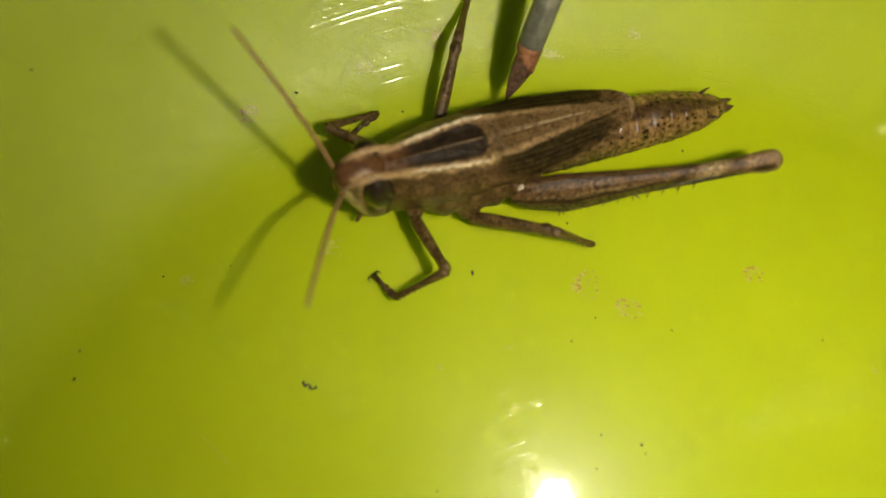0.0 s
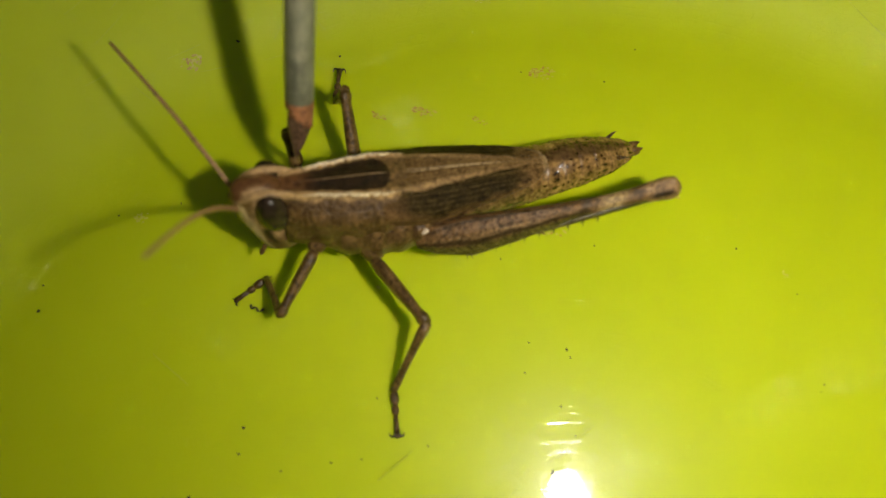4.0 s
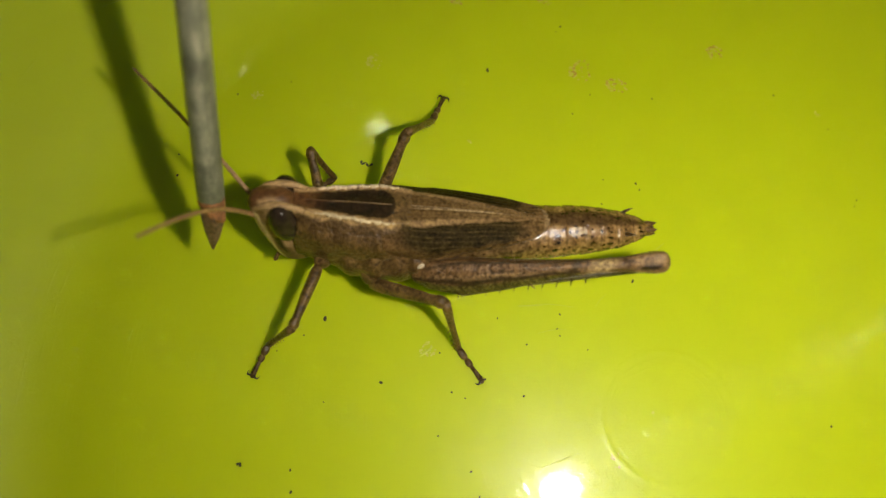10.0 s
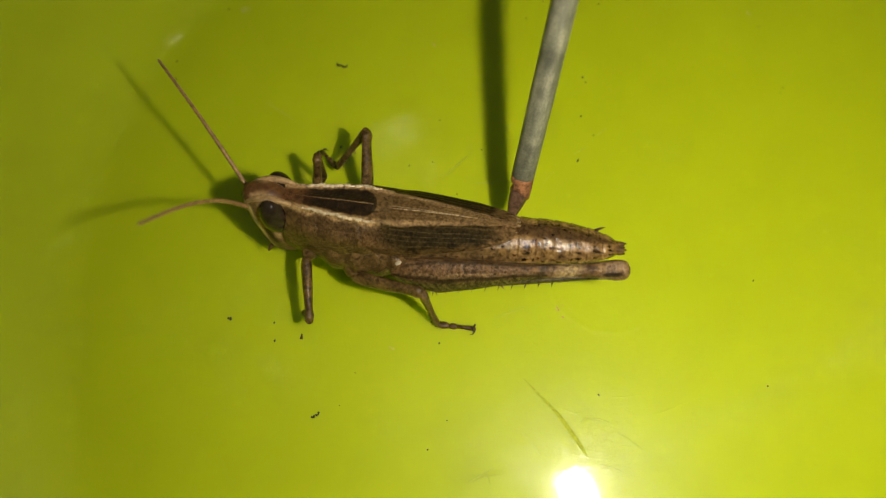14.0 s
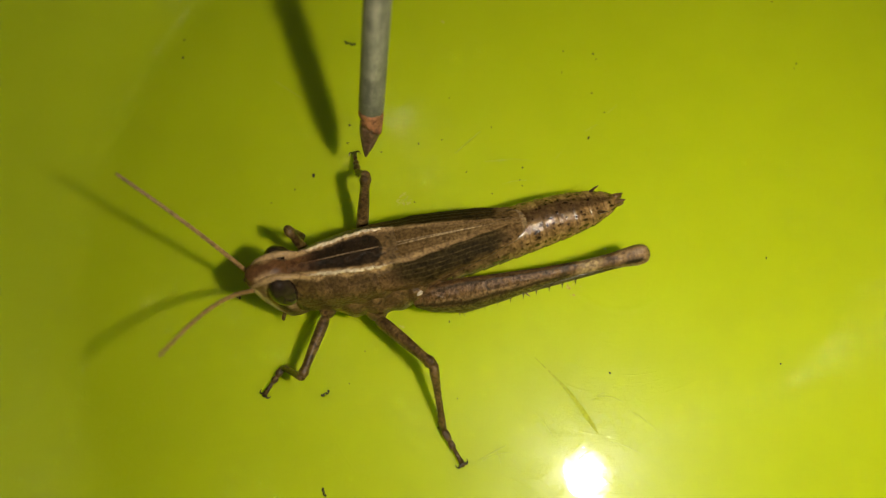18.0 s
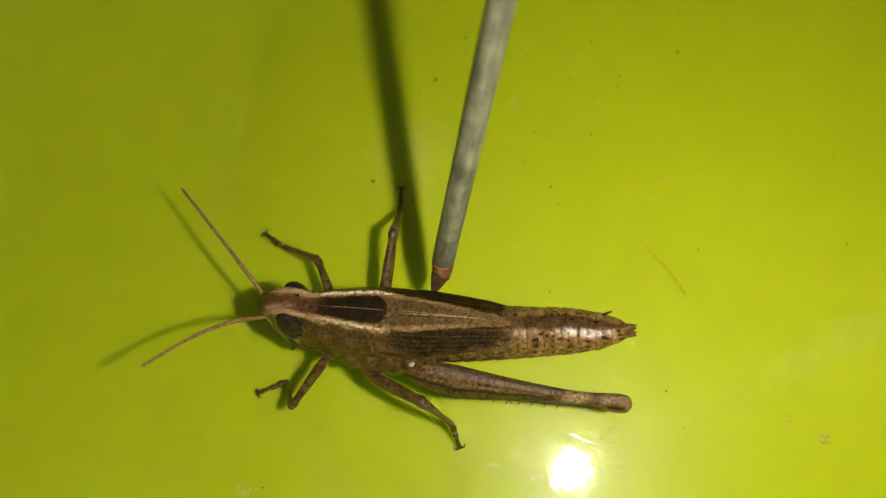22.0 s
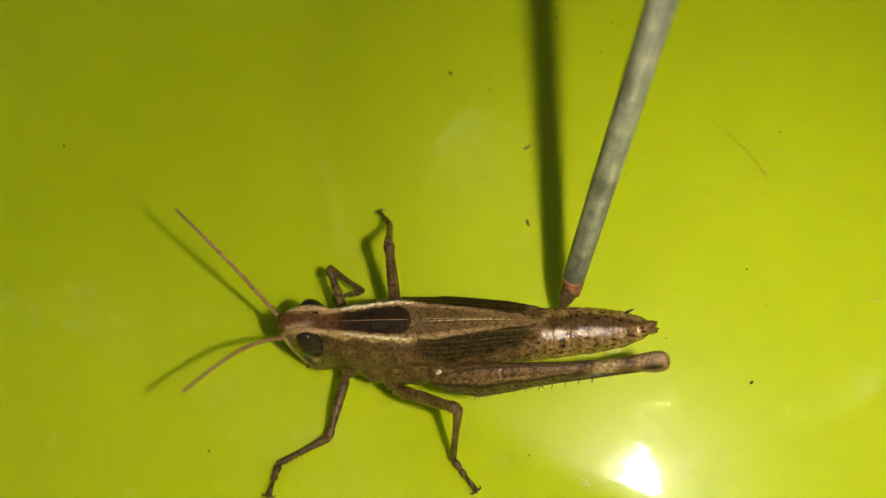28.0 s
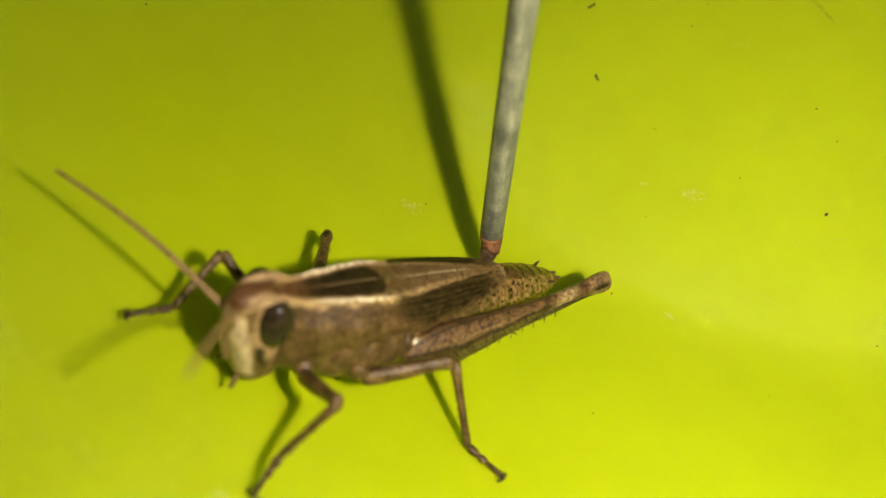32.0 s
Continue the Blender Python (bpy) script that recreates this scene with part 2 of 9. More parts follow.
def loft(rings, close=True):
    """Points and faces of a skin over closed rings of equal length, capped at both ends."""
    verts, faces, k = [p for r in rings for p in r], [], len(rings[0])
    for a in range(len(rings) - 1):
        for b in range(k):
            c = (b + 1) % k
            faces.append((a * k + b, a * k + c, a * k + k + c, a * k + k + b))
    if close:
        faces += [tuple(reversed(range(k))), tuple(range(len(verts) - k, len(verts)))]
    return verts, faces


def spline(pts, count, closed=False):
    """count points along a smooth curve through pts."""
    p, n, out = [Vector(q) for q in pts], len(pts), []
    spans = n if closed else n - 1
    for k in range(count):
        s = k * spans / (count if closed else count - 1)
        i = min(int(s), spans - 1)
        t = s - i
        q = [p[(i + d) % n] if closed else p[max(0, min(n - 1, i + d))] for d in (-1, 0, 1, 2)]
        out.append(0.5 * (2 * q[1] + (q[2] - q[0]) * t + (2 * q[0] - 5 * q[1] + 4 * q[2] - q[3]) * t * t + (3 * q[1] - q[0] - 3 * q[2] + q[3]) * t ** 3))
    return out


def between(table, x):
    """The value at x of a table of (x, value), straight between its rows."""
    table = sorted(table)
    if x <= table[0][0]:
        return table[0][1]
    for (a, u), (b, v) in zip(table, table[1:]):
        if x <= b:
            return u + (v - u) * (x - a) / (b - a)
    return table[-1][1]


def tube(points, radii, sides=12, flat=1.0):
    """A round skin along points; flat squeezes it across its own side."""
    p, rings = [Vector(q) for q in points], []
    for k, q in enumerate(p):
        d = (p[min(k + 1, len(p) - 1)] - p[max(k - 1, 0)]).normalized()
        side = d.cross(Vector((0, 0, 1)))
        side = side.normalized() if side.length > 1e-4 else Vector((0, 1, 0))
        up = side.cross(d)
        r = radii[k] if hasattr(radii, "__len__") else radii
        rings.append([tuple(q + side * (math.cos(a) * r * flat) + up * (math.sin(a) * r)) for a in (2 * math.pi * j / sides for j in range(sides))])
    return loft(rings)


def joined(*shapes):
    verts, faces = [], []
    for v, f in shapes:
        k = len(verts)
        verts += list(v)
        faces += [tuple(i + k for i in q) for q in f]
    return verts, faces


def egg(c, r, turn=(0, 0, 0), seg=24, ring=14):
    e, rings = Euler([radians(a) for a in turn]), []
    for j in range(ring + 1):
        a = math.pi * (0.02 + 0.96 * j / ring)
        rings.append([tuple(Vector(c) + (e.to_matrix() @ Vector((r[0] * math.sin(a) * math.cos(b), r[1] * math.sin(a) * math.sin(b), r[2] * math.cos(a)))))
                      for b in (2 * math.pi * k / seg for k in range(seg))])
    v, f = loft(rings)
    return v, f


def blend(a, b, t):
    t = max(0.0, min(1.0, t))
    t = t * t * (3 - 2 * t)
    return tuple(x + (y - x) * t for x, y in zip(a, b))


# ---- the bowl and what it stands on ----
def wall_height(r):
    """How high the bowl's inside lies at r metres from its middle."""
    r, z = r / MM, 0.0
    for (a, u), (b, v) in zip(SLOPES, SLOPES[1:]):
        if r <= a:
            break
        w = min(r, b) - a
        z += w * (u + (v - u) * w / (b - a) / 2)
    return z * MM


def bowl_at(x, y, lift=0.0):
    """A pose that lies on the bowl's inside at x, y."""
    r = max(math.hypot(x, y), 1e-6)
    slope = (wall_height(r + 1e-4) - wall_height(r - 1e-4)) / 2e-4
    nrm = Vector((-slope * x / r, -slope * y / r, 1)).normalized()
    m = nrm.to_track_quat("Z", "Y").to_matrix().to_4x4()
    m.translation = Vector((x, y, wall_height(r))) + nrm * lift
    return m


def ring_surface(profile, seg=192):
    verts, faces = [], []
    for r, z in profile:
        verts += [(r * math.cos(2 * math.pi * k / seg), r * math.sin(2 * math.pi * k / seg), z) for k in range(seg)]
    for a in range(len(profile) - 1):
        for b in range(seg):
            c = (b + 1) % seg
            faces.append((a * seg + b, a * seg + c, a * seg + seg + c, a * seg + seg + b))
    return verts, faces


def build_bowl():
    inner = [(0.05, 0.03), (0.3, 0.022), (0.6, 0.006), (0.9, 0.0), (4.0, 0.0)] + [(6.75 + 0.055 * k, 0.009 + 0.009 * math.cos(math.pi * k / 10)) for k in range(-10, 11)] + [(9.0 + 2.0 * k, 0.0) for k in range(26)]
    inner += [(r, wall_height(r * MM) / MM) for r in [60 + 0.5 * k for k in range(24)] + [72 + 1.5 * k for k in range(34)]]
    top_r, top_z = inner[-1]
    rim = [(top_r + 1.5, top_z + 1.2), (top_r + 4.0, top_z + 1.6), (top_r + 6.0, top_z + 0.6), (top_r + 5.6, top_z - 1.5), (top_r + 2.2, top_z - 1.2)]
    outer = [(r + 1.2, z - 1.6) for r, z in reversed(inner)]
    v, f = ring_surface(inner + rim + outer)
    bowl = new("bowl", mesh_of("bowl", v, f, LIME))
    bowl.location.z = 0.0
    tagged(bowl, "shallow bowl of glossy lime-green plastic, scratched and specked inside", "bowl")
    v = [(x, y, z) for z in (-1.62, -40) for x, y in ((-600, -600), (600, -600), (600, 600), (-600, 600))]
    f = [(0, 1, 2, 3), (7, 6, 5, 4), (0, 4, 5, 1), (1, 5, 6, 2), (2, 6, 7, 3), (3, 7, 4, 0)]
    tagged(new("table_top", mesh_of("table_top", v, f, TABLE, smooth=False)), "dark wooden table top under the bowl", "table", kind="structure")


def crumb(x, y, size, seed):
    """A dark speck of dirt, size in millimetres across."""
    rnd = random.Random(seed)
    k = rnd.randint(1, 3) if size > 0.35 else 1
    v, f = joined(*[egg((rnd.uniform(-0.5, 0.5) * size * (j > 0), rnd.uniform(-0.5, 0.5) * size * (j > 0), size * 0.12),
                        (size * rnd.uniform(0.3, 0.55), size * rnd.uniform(0.25, 0.45), size * 0.22), (0, 0, rnd.uniform(0, 180)), 8, 5) for j in range(k)])
    v = [(a * rnd.uniform(0.8, 1.2), b * rnd.uniform(0.8, 1.2), c) for a, b, c in v]
    ob = new("crumb", mesh_of("crumb", v, f, CRUMB))
    ob.matrix_basis = bowl_at(x * MM, y * MM)
    tagged(ob, "tiny dark crumb of dirt on the lime bowl", "crumb", "crumbs in the bowl")


def curl(x, y, size, turn):
    """A crumb like a little curled thread."""
    pts = spline([(-0.5 * size, 0.05 * size, 0.1), (-0.15 * size, 0.3 * size, 0.14), (0.1 * size, -0.05 * size, 0.12), (0.45 * size, 0.1 * size, 0.1), (0.5 * size, -0.25 * size, 0.1)], 14)
    v, f = tube(pts, [0.09 + 0.05 * math.sin(k * 1.7) for k in range(14)], 6)
    ob = new("curled_crumb", mesh_of("curled_crumb", v, f, CRUMB))
    ob.matrix_basis = bowl_at(x * MM, y * MM) @ pose(0, 0, 0, 0, 0, turn)
    tagged(ob, "curled dark thread of dirt on the lime bowl", "crumb", "crumbs in the bowl")


def flake(x, y, length, width, turn, seed, material=None, what="pale flake of dried residue stuck to the bowl"):
    """A broken, thin patch of dried residue: small scales strewn over a patch."""
    rnd, shapes = random.Random(seed), []
    for _ in range(max(6, int(length * width * 11))):
        a, r = rnd.uniform(0, 6.28), rnd.random() ** 0.75
        px, py = r * math.cos(a) * length / 2 + 0.2 * width * math.sin(5 * r), r * math.sin(a) * width / 2
        s, n = rnd.uniform(0.04, 0.17), 7
        rim = [(px + s * rnd.uniform(0.4, 1.4) * math.cos(6.283 * k / n) * 1.4, py + s * rnd.uniform(0.4, 1.4) * math.sin(6.283 * k / n)) for k in range(n)]
        high = rnd.uniform(0.006, 0.016)
        top, low = [(u, w, high) for u, w in rim], [(u, w, -0.02) for u, w in rim]
        shapes.append(loft([low, top]))
    v, f = joined(*shapes)
    ob = new("residue_flake", mesh_of("residue_flake", v, f, material or RESIDUE, smooth=False))
    ob.matrix_basis = bowl_at(x * MM, y * MM) @ pose(0, 0, 0, 0, 0, turn)
    tagged(ob, what, "residue", "dried flakes in the bowl")


def scratch(x0, y0, x1, y1, width, sag=0.0, name="scratch", label="thin pale scratch in the lime plastic", deep=0.02):
    """A shallow raised burr from one place to another."""
    mid = ((x0 + x1) / 2 - (y1 - y0) * sag, (y0 + y1) / 2 + (x1 - x0) * sag)
    pts = spline([(x0, y0, 0), (*mid, 0), (x1, y1, 0)], 16)
    pts = [(p.x, p.y, wall_height(math.hypot(p.x, p.y) * MM) / MM) for p in pts]
    c = Vector(pts[8])
    rings = []
    for k, p in enumerate(pts):
        d = (Vector(pts[min(k + 1, 15)]) - Vector(pts[max(k - 1, 0)])).normalized()
        spread = (0.06 + 0.94 * (k / 15) ** 1.1) * (1 - (k / 15) ** 7) + 0.02 if name == "gouge" else math.sin(math.pi * (0.06 + 0.88 * k / 15))
        s = d.cross(Vector((0, 0, 1))) * (width * spread / 2)
        q = Vector(p) - c
        rings.append([tuple(q + s * u + Vector((0, 0, deep * (0.5 + 0.5 * math.cos(math.pi * u)) - 0.001))) for u in (1, 0.7, 0.4, 0.1, -0.2, -0.5, -0.75, -1)] + [tuple(q - Vector((0, 0, 0.05)))])
    ob = new(name, mesh_of(name, *loft(rings), SCRATCH if name == "scratch" else GOUGE))
    ob.location = c * MM
    tagged(ob, label, "scratch", "scratches in the bowl")


# ---- the pointed stick ----
NICK = 0.0


def build_stick():
    stick = new("pointed_stick")
    tagged(stick, "thin grey pointed stick with a rusty band near its dark tip", "stick")

    def rod(name, rows, material, label, wob, seed, facets=0.0, lap=0.0):
        rnd, rings = random.Random(seed), []
        for z, r, *off in rows:
            off = off[0] if off else 0.0
            ring = []
            for k in range(24):
                a = 2 * math.pi * k / 24
                # a nick cut into one side where the point meets the shaft, and carved flats on the point
                nick = 0.5 * max(0.0, 1 - abs(z - 5.15) / 0.42) * max(0.0, math.cos(a - NICK)) ** 3
                flat = facets * (math.cos(math.pi / 5) / math.cos((a + 0.4) % (2 * math.pi / 5) - math.pi / 5) - 1)
                q = r * (1 - nick + flat)
                ring.append((q * (1 + rnd.uniform(-wob, wob)) * math.cos(a) + off, q * (1 + rnd.uniform(-wob, wob)) * math.sin(a) * (1 - abs(off)), z + rnd.uniform(-wob, wob) * 0.5 * (z > 0.5) - lap * max(0.0, -math.cos(a - NICK)) * max(0.0, 5.2 - z) / 0.35))
            rings.append(ring)
        part(name, mesh_of(name, *loft(rings), material), stick, label)

    rod("tip", [(0, 0.06, 0.3), (0.3, 0.2, 0.29), (0.9, 0.42, 0.25), (1.7, 0.68, 0.18), (2.6, 0.9, 0.1), (3.4, 1.06, 0.04), (4.0, 1.14), (4.5, 1.18), (4.8, 1.14), (5.0, 1.1)], TIP_WOOD, "dark carved point", 0.05, 3, 0.8)
    rod("band", [(4.85, 1.14), (4.98, 1.19), (5.15, 1.19), (5.3, 1.18), (5.6, 1.19), (5.95, 1.2), (6.3, 1.21)], RUST, "rough rust-orange band", 0.06, 4, 0.0, 1.1)
    rod("shaft", [(6.15, 1.14), (6.3, 1.22)] + [(7.3 + 4.0 * k, 1.24 + 0.003 * k) for k in range(30)] + [(124, 1.2)], ROD_PAINT, "worn grey painted shaft", 0.012, 5)
    return stick


# ---- the grasshopper: head towards +x, its back towards +z ----
BROWN, TAN, PALE, CREAM = (0.084, 0.048, 0.021), (0.155, 0.094, 0.045), (0.400, 0.268, 0.150), (0.560, 0.435, 0.310)
DARK, RUSSET, OLIVE, BLACKISH = (0.020, 0.012, 0.007), (0.125, 0.058, 0.027), (0.105, 0.080, 0.020), (0.018, 0.013, 0.006)


def disc_width(x):
    return between([(4.0, 1.75), (6.4, 2.0), (8.5, 2.05), (10, 1.85), (12, 1.6), (14, 1.35), (16, 1.15), (18, 1.0), (20, 0.5)], x)


def pronotum_colour(x, y, z):
    w, s = disc_width(x), abs(y)
    c = blend(BROWN, TAN, 0.5 + 0.5 * math.sin(x * 2.1 + z * 1.3) * math.sin(z * 2.3 + 1))
    c = blend(c, BROWN, 1 - abs(s - w - 0.75) / 0.5) if z > 0.5 else c
    c = blend(c, OLIVE, (-z - 1.2) / 2)
    if z > 1.6:
        wave = 0.1 * math.sin(x * 1.9 + 0.8) + 0.05 * math.sin(x * 4.3)
        # the blackish band: broad and round behind, narrowing and reddening towards the head
        reach = between([(6.5, 0.0), (6.7, 0.8), (7.1, 1.3), (7.8, 1.6), (8.8, 1.68), (10.0, 1.45), (11, 1.38), (12, 1.2), (14, 0.95), (16, 0.75)], x) + wave * 0.6
        band = blend(DARK, RUSSET, (x - 12.9) / 2.4)
        band = blend(band, (0.034, 0.020, 0.011), 0.7 * (mottle(x, y, z, 0.7) - 0.5) / 0.3)
        back = blend(TAN, (0.21, 0.13, 0.06), 0.5 + 0.5 * math.sin(x * 3 + s * 5))
        rim = blend(back, PALE, (s - w + 0.42) / 0.3)
        c2 = blend(band, rim, (s - reach + 0.1) / 0.2)
        c = blend(c2, c, (s - w - 0.30 - wave) / 0.2)
    return blend(c, wing_colour(x, y, z), (7.1 - x) / 1.5)


def head_colour(x, y, z):
    s = abs(y)
    c = blend(BROWN, TAN, 0.75)
    c = blend(c, RUSSET, 2.2 - s / 0.45) if z > 2.6 else c
    c = blend(c, PALE, 1.3 - abs(s - 1.02) / 0.26) if z > 2.9 else c
    near = math.sqrt((x - 17.15) ** 2 + (0.8 * (s - 1.6)) ** 2 + (0.5 * (z - 1.6)) ** 2)
    c = blend(blend(PALE, TAN, 0.35), c, (near - 1.6) / 0.3) if s > 0.95 else c
    front = x - (18.85 + 0.30 * z)
    c = blend(c, blend(TAN, PALE, 0.35), front / 0.5) if z < 3.1 else blend(c, RUSSET, (x - 19.2) / 0.6)
    if -4.2 < z < 3.0:
        c = blend(c, CREAM, min((front + 0.15) / 0.25, (s - 0.75) / 0.2, (2.9 - z) / 0.4, (z + 4.2) / 0.6))
    if 1.1 < s and -2.8 < z < -0.2 and abs(x - 18.05 - 0.3 * z) < 0.32:
        c = BLACKISH
    return blend(c, OLIVE, (-z - 3.6) / 1.5)


def thorax_colour(x, y, z):
    c = blend(BROWN, TAN, 0.5 + 0.6 * math.sin(x * 2.7 + 1) * math.sin(z * 2.1))
    return blend(c, OLIVE, (-z - 2.2) / 2.5)


def wing_rows(x):
    """A folded wing's top, lower edge, reach to the side and fold at x."""
    zt = between([(-8.6, 1.95), (-7, 2.25), (-4, 2.55), (2, 2.98), (7.6, 3.05)], x)
    low = between([(-8.6, 1.8), (-8.2, 1.6), (-7, 1.3), (-4, 0.8), (0, 0.3), (4, -0.4), (7.6, 0.3)], x)
    far = between([(-8.6, 0.5), (-8.2, 1.2), (-7, 1.9), (-4, 2.75), (0, 3.4), (3, 3.85), (7.6, 3.75)], x)
    fold = between([(-8.6, 0.15), (-7, 0.5), (0, 1.35), (7.6, 1.9)], x)
    return x, zt, low, far, fold


def mottle(x, y, z, size):
    """An even field of soft blotches from 0 to 1, size in millimetres."""
    return 0.5 + 0.5 * noise.noise(Vector((x, y, z)) / size)


def wing_colour(x, y, z):
    s = abs(y)
    edge = between([(-7.5, 0.12), (-4, 0.6), (0, 1.2), (4, 1.75), (7, 1.95)], x)
    # the back: a brown wedge with fine pale veins running together towards the tip
    top = blend((0.165, 0.108, 0.052), (0.118, 0.074, 0.034), (x + 4) / 9)
    lane = s / max(edge, 0.3)
    line = abs((lane * 3.6 + 0.05 * x + 0.5 * mottle(x * 0.25, s, 1.0, 1.0)) % 1.0 - 0.5)
    top = blend(top, (0.25, 0.175, 0.095), 0.35 * (0.2 - line) / 0.2 * (0.4 + 0.6 * mottle(x * 0.4, y, 2.0, 0.5)))
    if -6 < x < 5:
        top = blend(top, (0.50, 0.40, 0.28), 0.9 - abs(s - 0.05 - 0.02 * x) / 0.08)
    _, high, low, _, _ = wing_rows(x)
    q = (high - z) / max(high - low, 0.3)
    # the side: dark cells between pale long veins and weaker cross veins
    v = q * 8.5 + 0.12 * x + 0.9 * mottle(x * 0.3, q * 4.0, 7.0, 1.2)
    row, off = math.floor(v), abs(v % 1.0 - 0.5)
    cross = abs((x * 2.6 + 0.37 * row + 0.2 * math.sin(row * 5.0)) % 1.0 - 0.5)
    flank = blend((0.012, 0.009, 0.0035), (0.034, 0.024, 0.009), mottle(x, y, z, 0.9))
    flank = blend(flank, (0.080, 0.055, 0.022), 0.8 * (off - 0.33) / 0.15 * (0.35 + 0.9 * mottle(x, q * 3.0, 4.0, 0.5)))
    flank = blend(flank, (0.070, 0.052, 0.026), 0.7 * (cross - 0.38) / 0.1 * mottle(x, q * 3.0, 8.0, 0.4))
    # the dark gives way to mottled brown below, behind and at the shoulder
    low_brown = blend((0.075, 0.046, 0.020), (0.200, 0.124, 0.058), 0.1 + 0.8 * mottle(x * 0.7, y, z, 0.45))
    low_brown = blend(low_brown, (0.022, 0.014, 0.007), (mottle(x * 0.6, y, z + 9, 0.55) - 0.62) / 0.1)
    reach = between([(-8, 0.30), (-5, 0.46), (-1, 0.60), (3, 0.66), (6, 0.45)], x) + 0.16 * (mottle(x, 3.0, 0.5, 1.3) - 0.5)
    flank = blend(flank, low_brown, (q - reach + 0.10) / 0.32)
    flank = blend(flank, low_brown, (-4.6 - x + 1.2 * (mottle(x, y, z, 0.8) - 0.5)) / 2.6)
    flank = blend(flank, blend(BROWN, TAN, 0.5), (x - 2.6 - 0.8 * z + 1.6 * (mottle(x, y, z, 1.1) - 0.5)) / 3.6)
    stripe = blend((0.165, 0.104, 0.050), (0.310, 0.208, 0.112), (x + 5.5) / 9.0)
    width = between([(-7.5, 0.16), (-3, 0.26), (2, 0.36), (7, 0.46)], x)
    c = blend(top, stripe, 1.15 - abs(s - edge) / width)
    c = blend(c, flank, (s - edge - width * 0.72 - 0.05 * math.sin(x * 2.3)) / 0.12)
    # a faint pale glint painted into the colour at the hind tip
    tip = (-7.9 - x + 0.2 * math.sin(z * 5)) / 0.3
    return blend(c, (0.46, 0.36, 0.24), min(tip, 0.35)) if z > 0.9 else c


def abdomen_colour(x, y, z):
    c = blend((0.270, 0.168, 0.070), (0.195, 0.116, 0.046), 0.5 + 0.5 * math.sin(x * 3.4 + 2 * math.sin(z * 2)))
    c = blend(c, (0.25, 0.18, 0.035), (-z - 0.9) / 1.4)
    u = ((x + 19.0 + 0.12 * math.sin(4 * math.atan2(z, y))) / 1.75) % 1.0
    c = blend(c, BROWN, 0.85 - abs(u - 0.04) / 0.05)
    row = (math.atan2(z + 0.4, abs(y)) * 3.4 + 0.15 * math.sin(x * 2)) % 1.0
    spot = math.hypot((u - 0.55 + 0.1 * math.sin(x * 5)) * 1.75, (row - 0.5) * 1.0)
    if z < 1.5:
        c = blend(DARK, c, (spot - 0.17) / 0.1)
    under = blend((0.060, 0.037, 0.017), (0.190, 0.118, 0.055), 0.1 + 0.8 * mottle(x * 0.7, y, z, 0.5))
    under = blend(under, DARK, (mottle(x * 0.6, y, z + 9, 0.6) - 0.62) / 0.1)
    c = blend(c, under, (x + 9.0) / 5.0)
    return blend(c, BROWN, (abs(y) - 0.3 - z) / -0.6 - 1.6)


def section(x, half, count=44):
    """A closed section at x from its right half, listed from the top middle to the bottom middle."""
    pts = [(x, y, z) for y, z in half] + [(x, -y, z) for y, z in reversed(half[1:-1])]
    return [tuple(p) for p in spline(pts, count, True)]


def femur_shape(length, r0, r1, r2, dip=0.0):
    xs = [length * k / 14 for k in range(15)]
    rad = [between([(0, r0 * 0.75), (length * 0.12, r0), (length * 0.5, r1), (length * 0.84, r2), (length * 0.93, r2 * 1.35), (length, r2 * 1.0)], x) for x in xs]
    return tube([(x, 0, dip * math.sin(math.pi * x / length)) for x in xs], rad, 14, 0.8)


def spine(x, y, z, dx, dy, dz, r):
    return tube([(x, y, z), (x + dx * 0.6, y + dy * 0.6, z + dz * 0.6), (x + dx, y + dy, z + dz)], [r, r * 0.6, r * 0.12], 5)


def leg_colour(x, y, z):
    return blend((0.092, 0.056, 0.022), (0.155, 0.098, 0.042), 0.5 + 0.5 * math.sin(x * 1.9 + 3 * z))


def tarsus_colour(x, y, z):
    return blend((0.066, 0.040, 0.019), (0.135, 0.085, 0.040), mottle(x, y, z, 0.6))


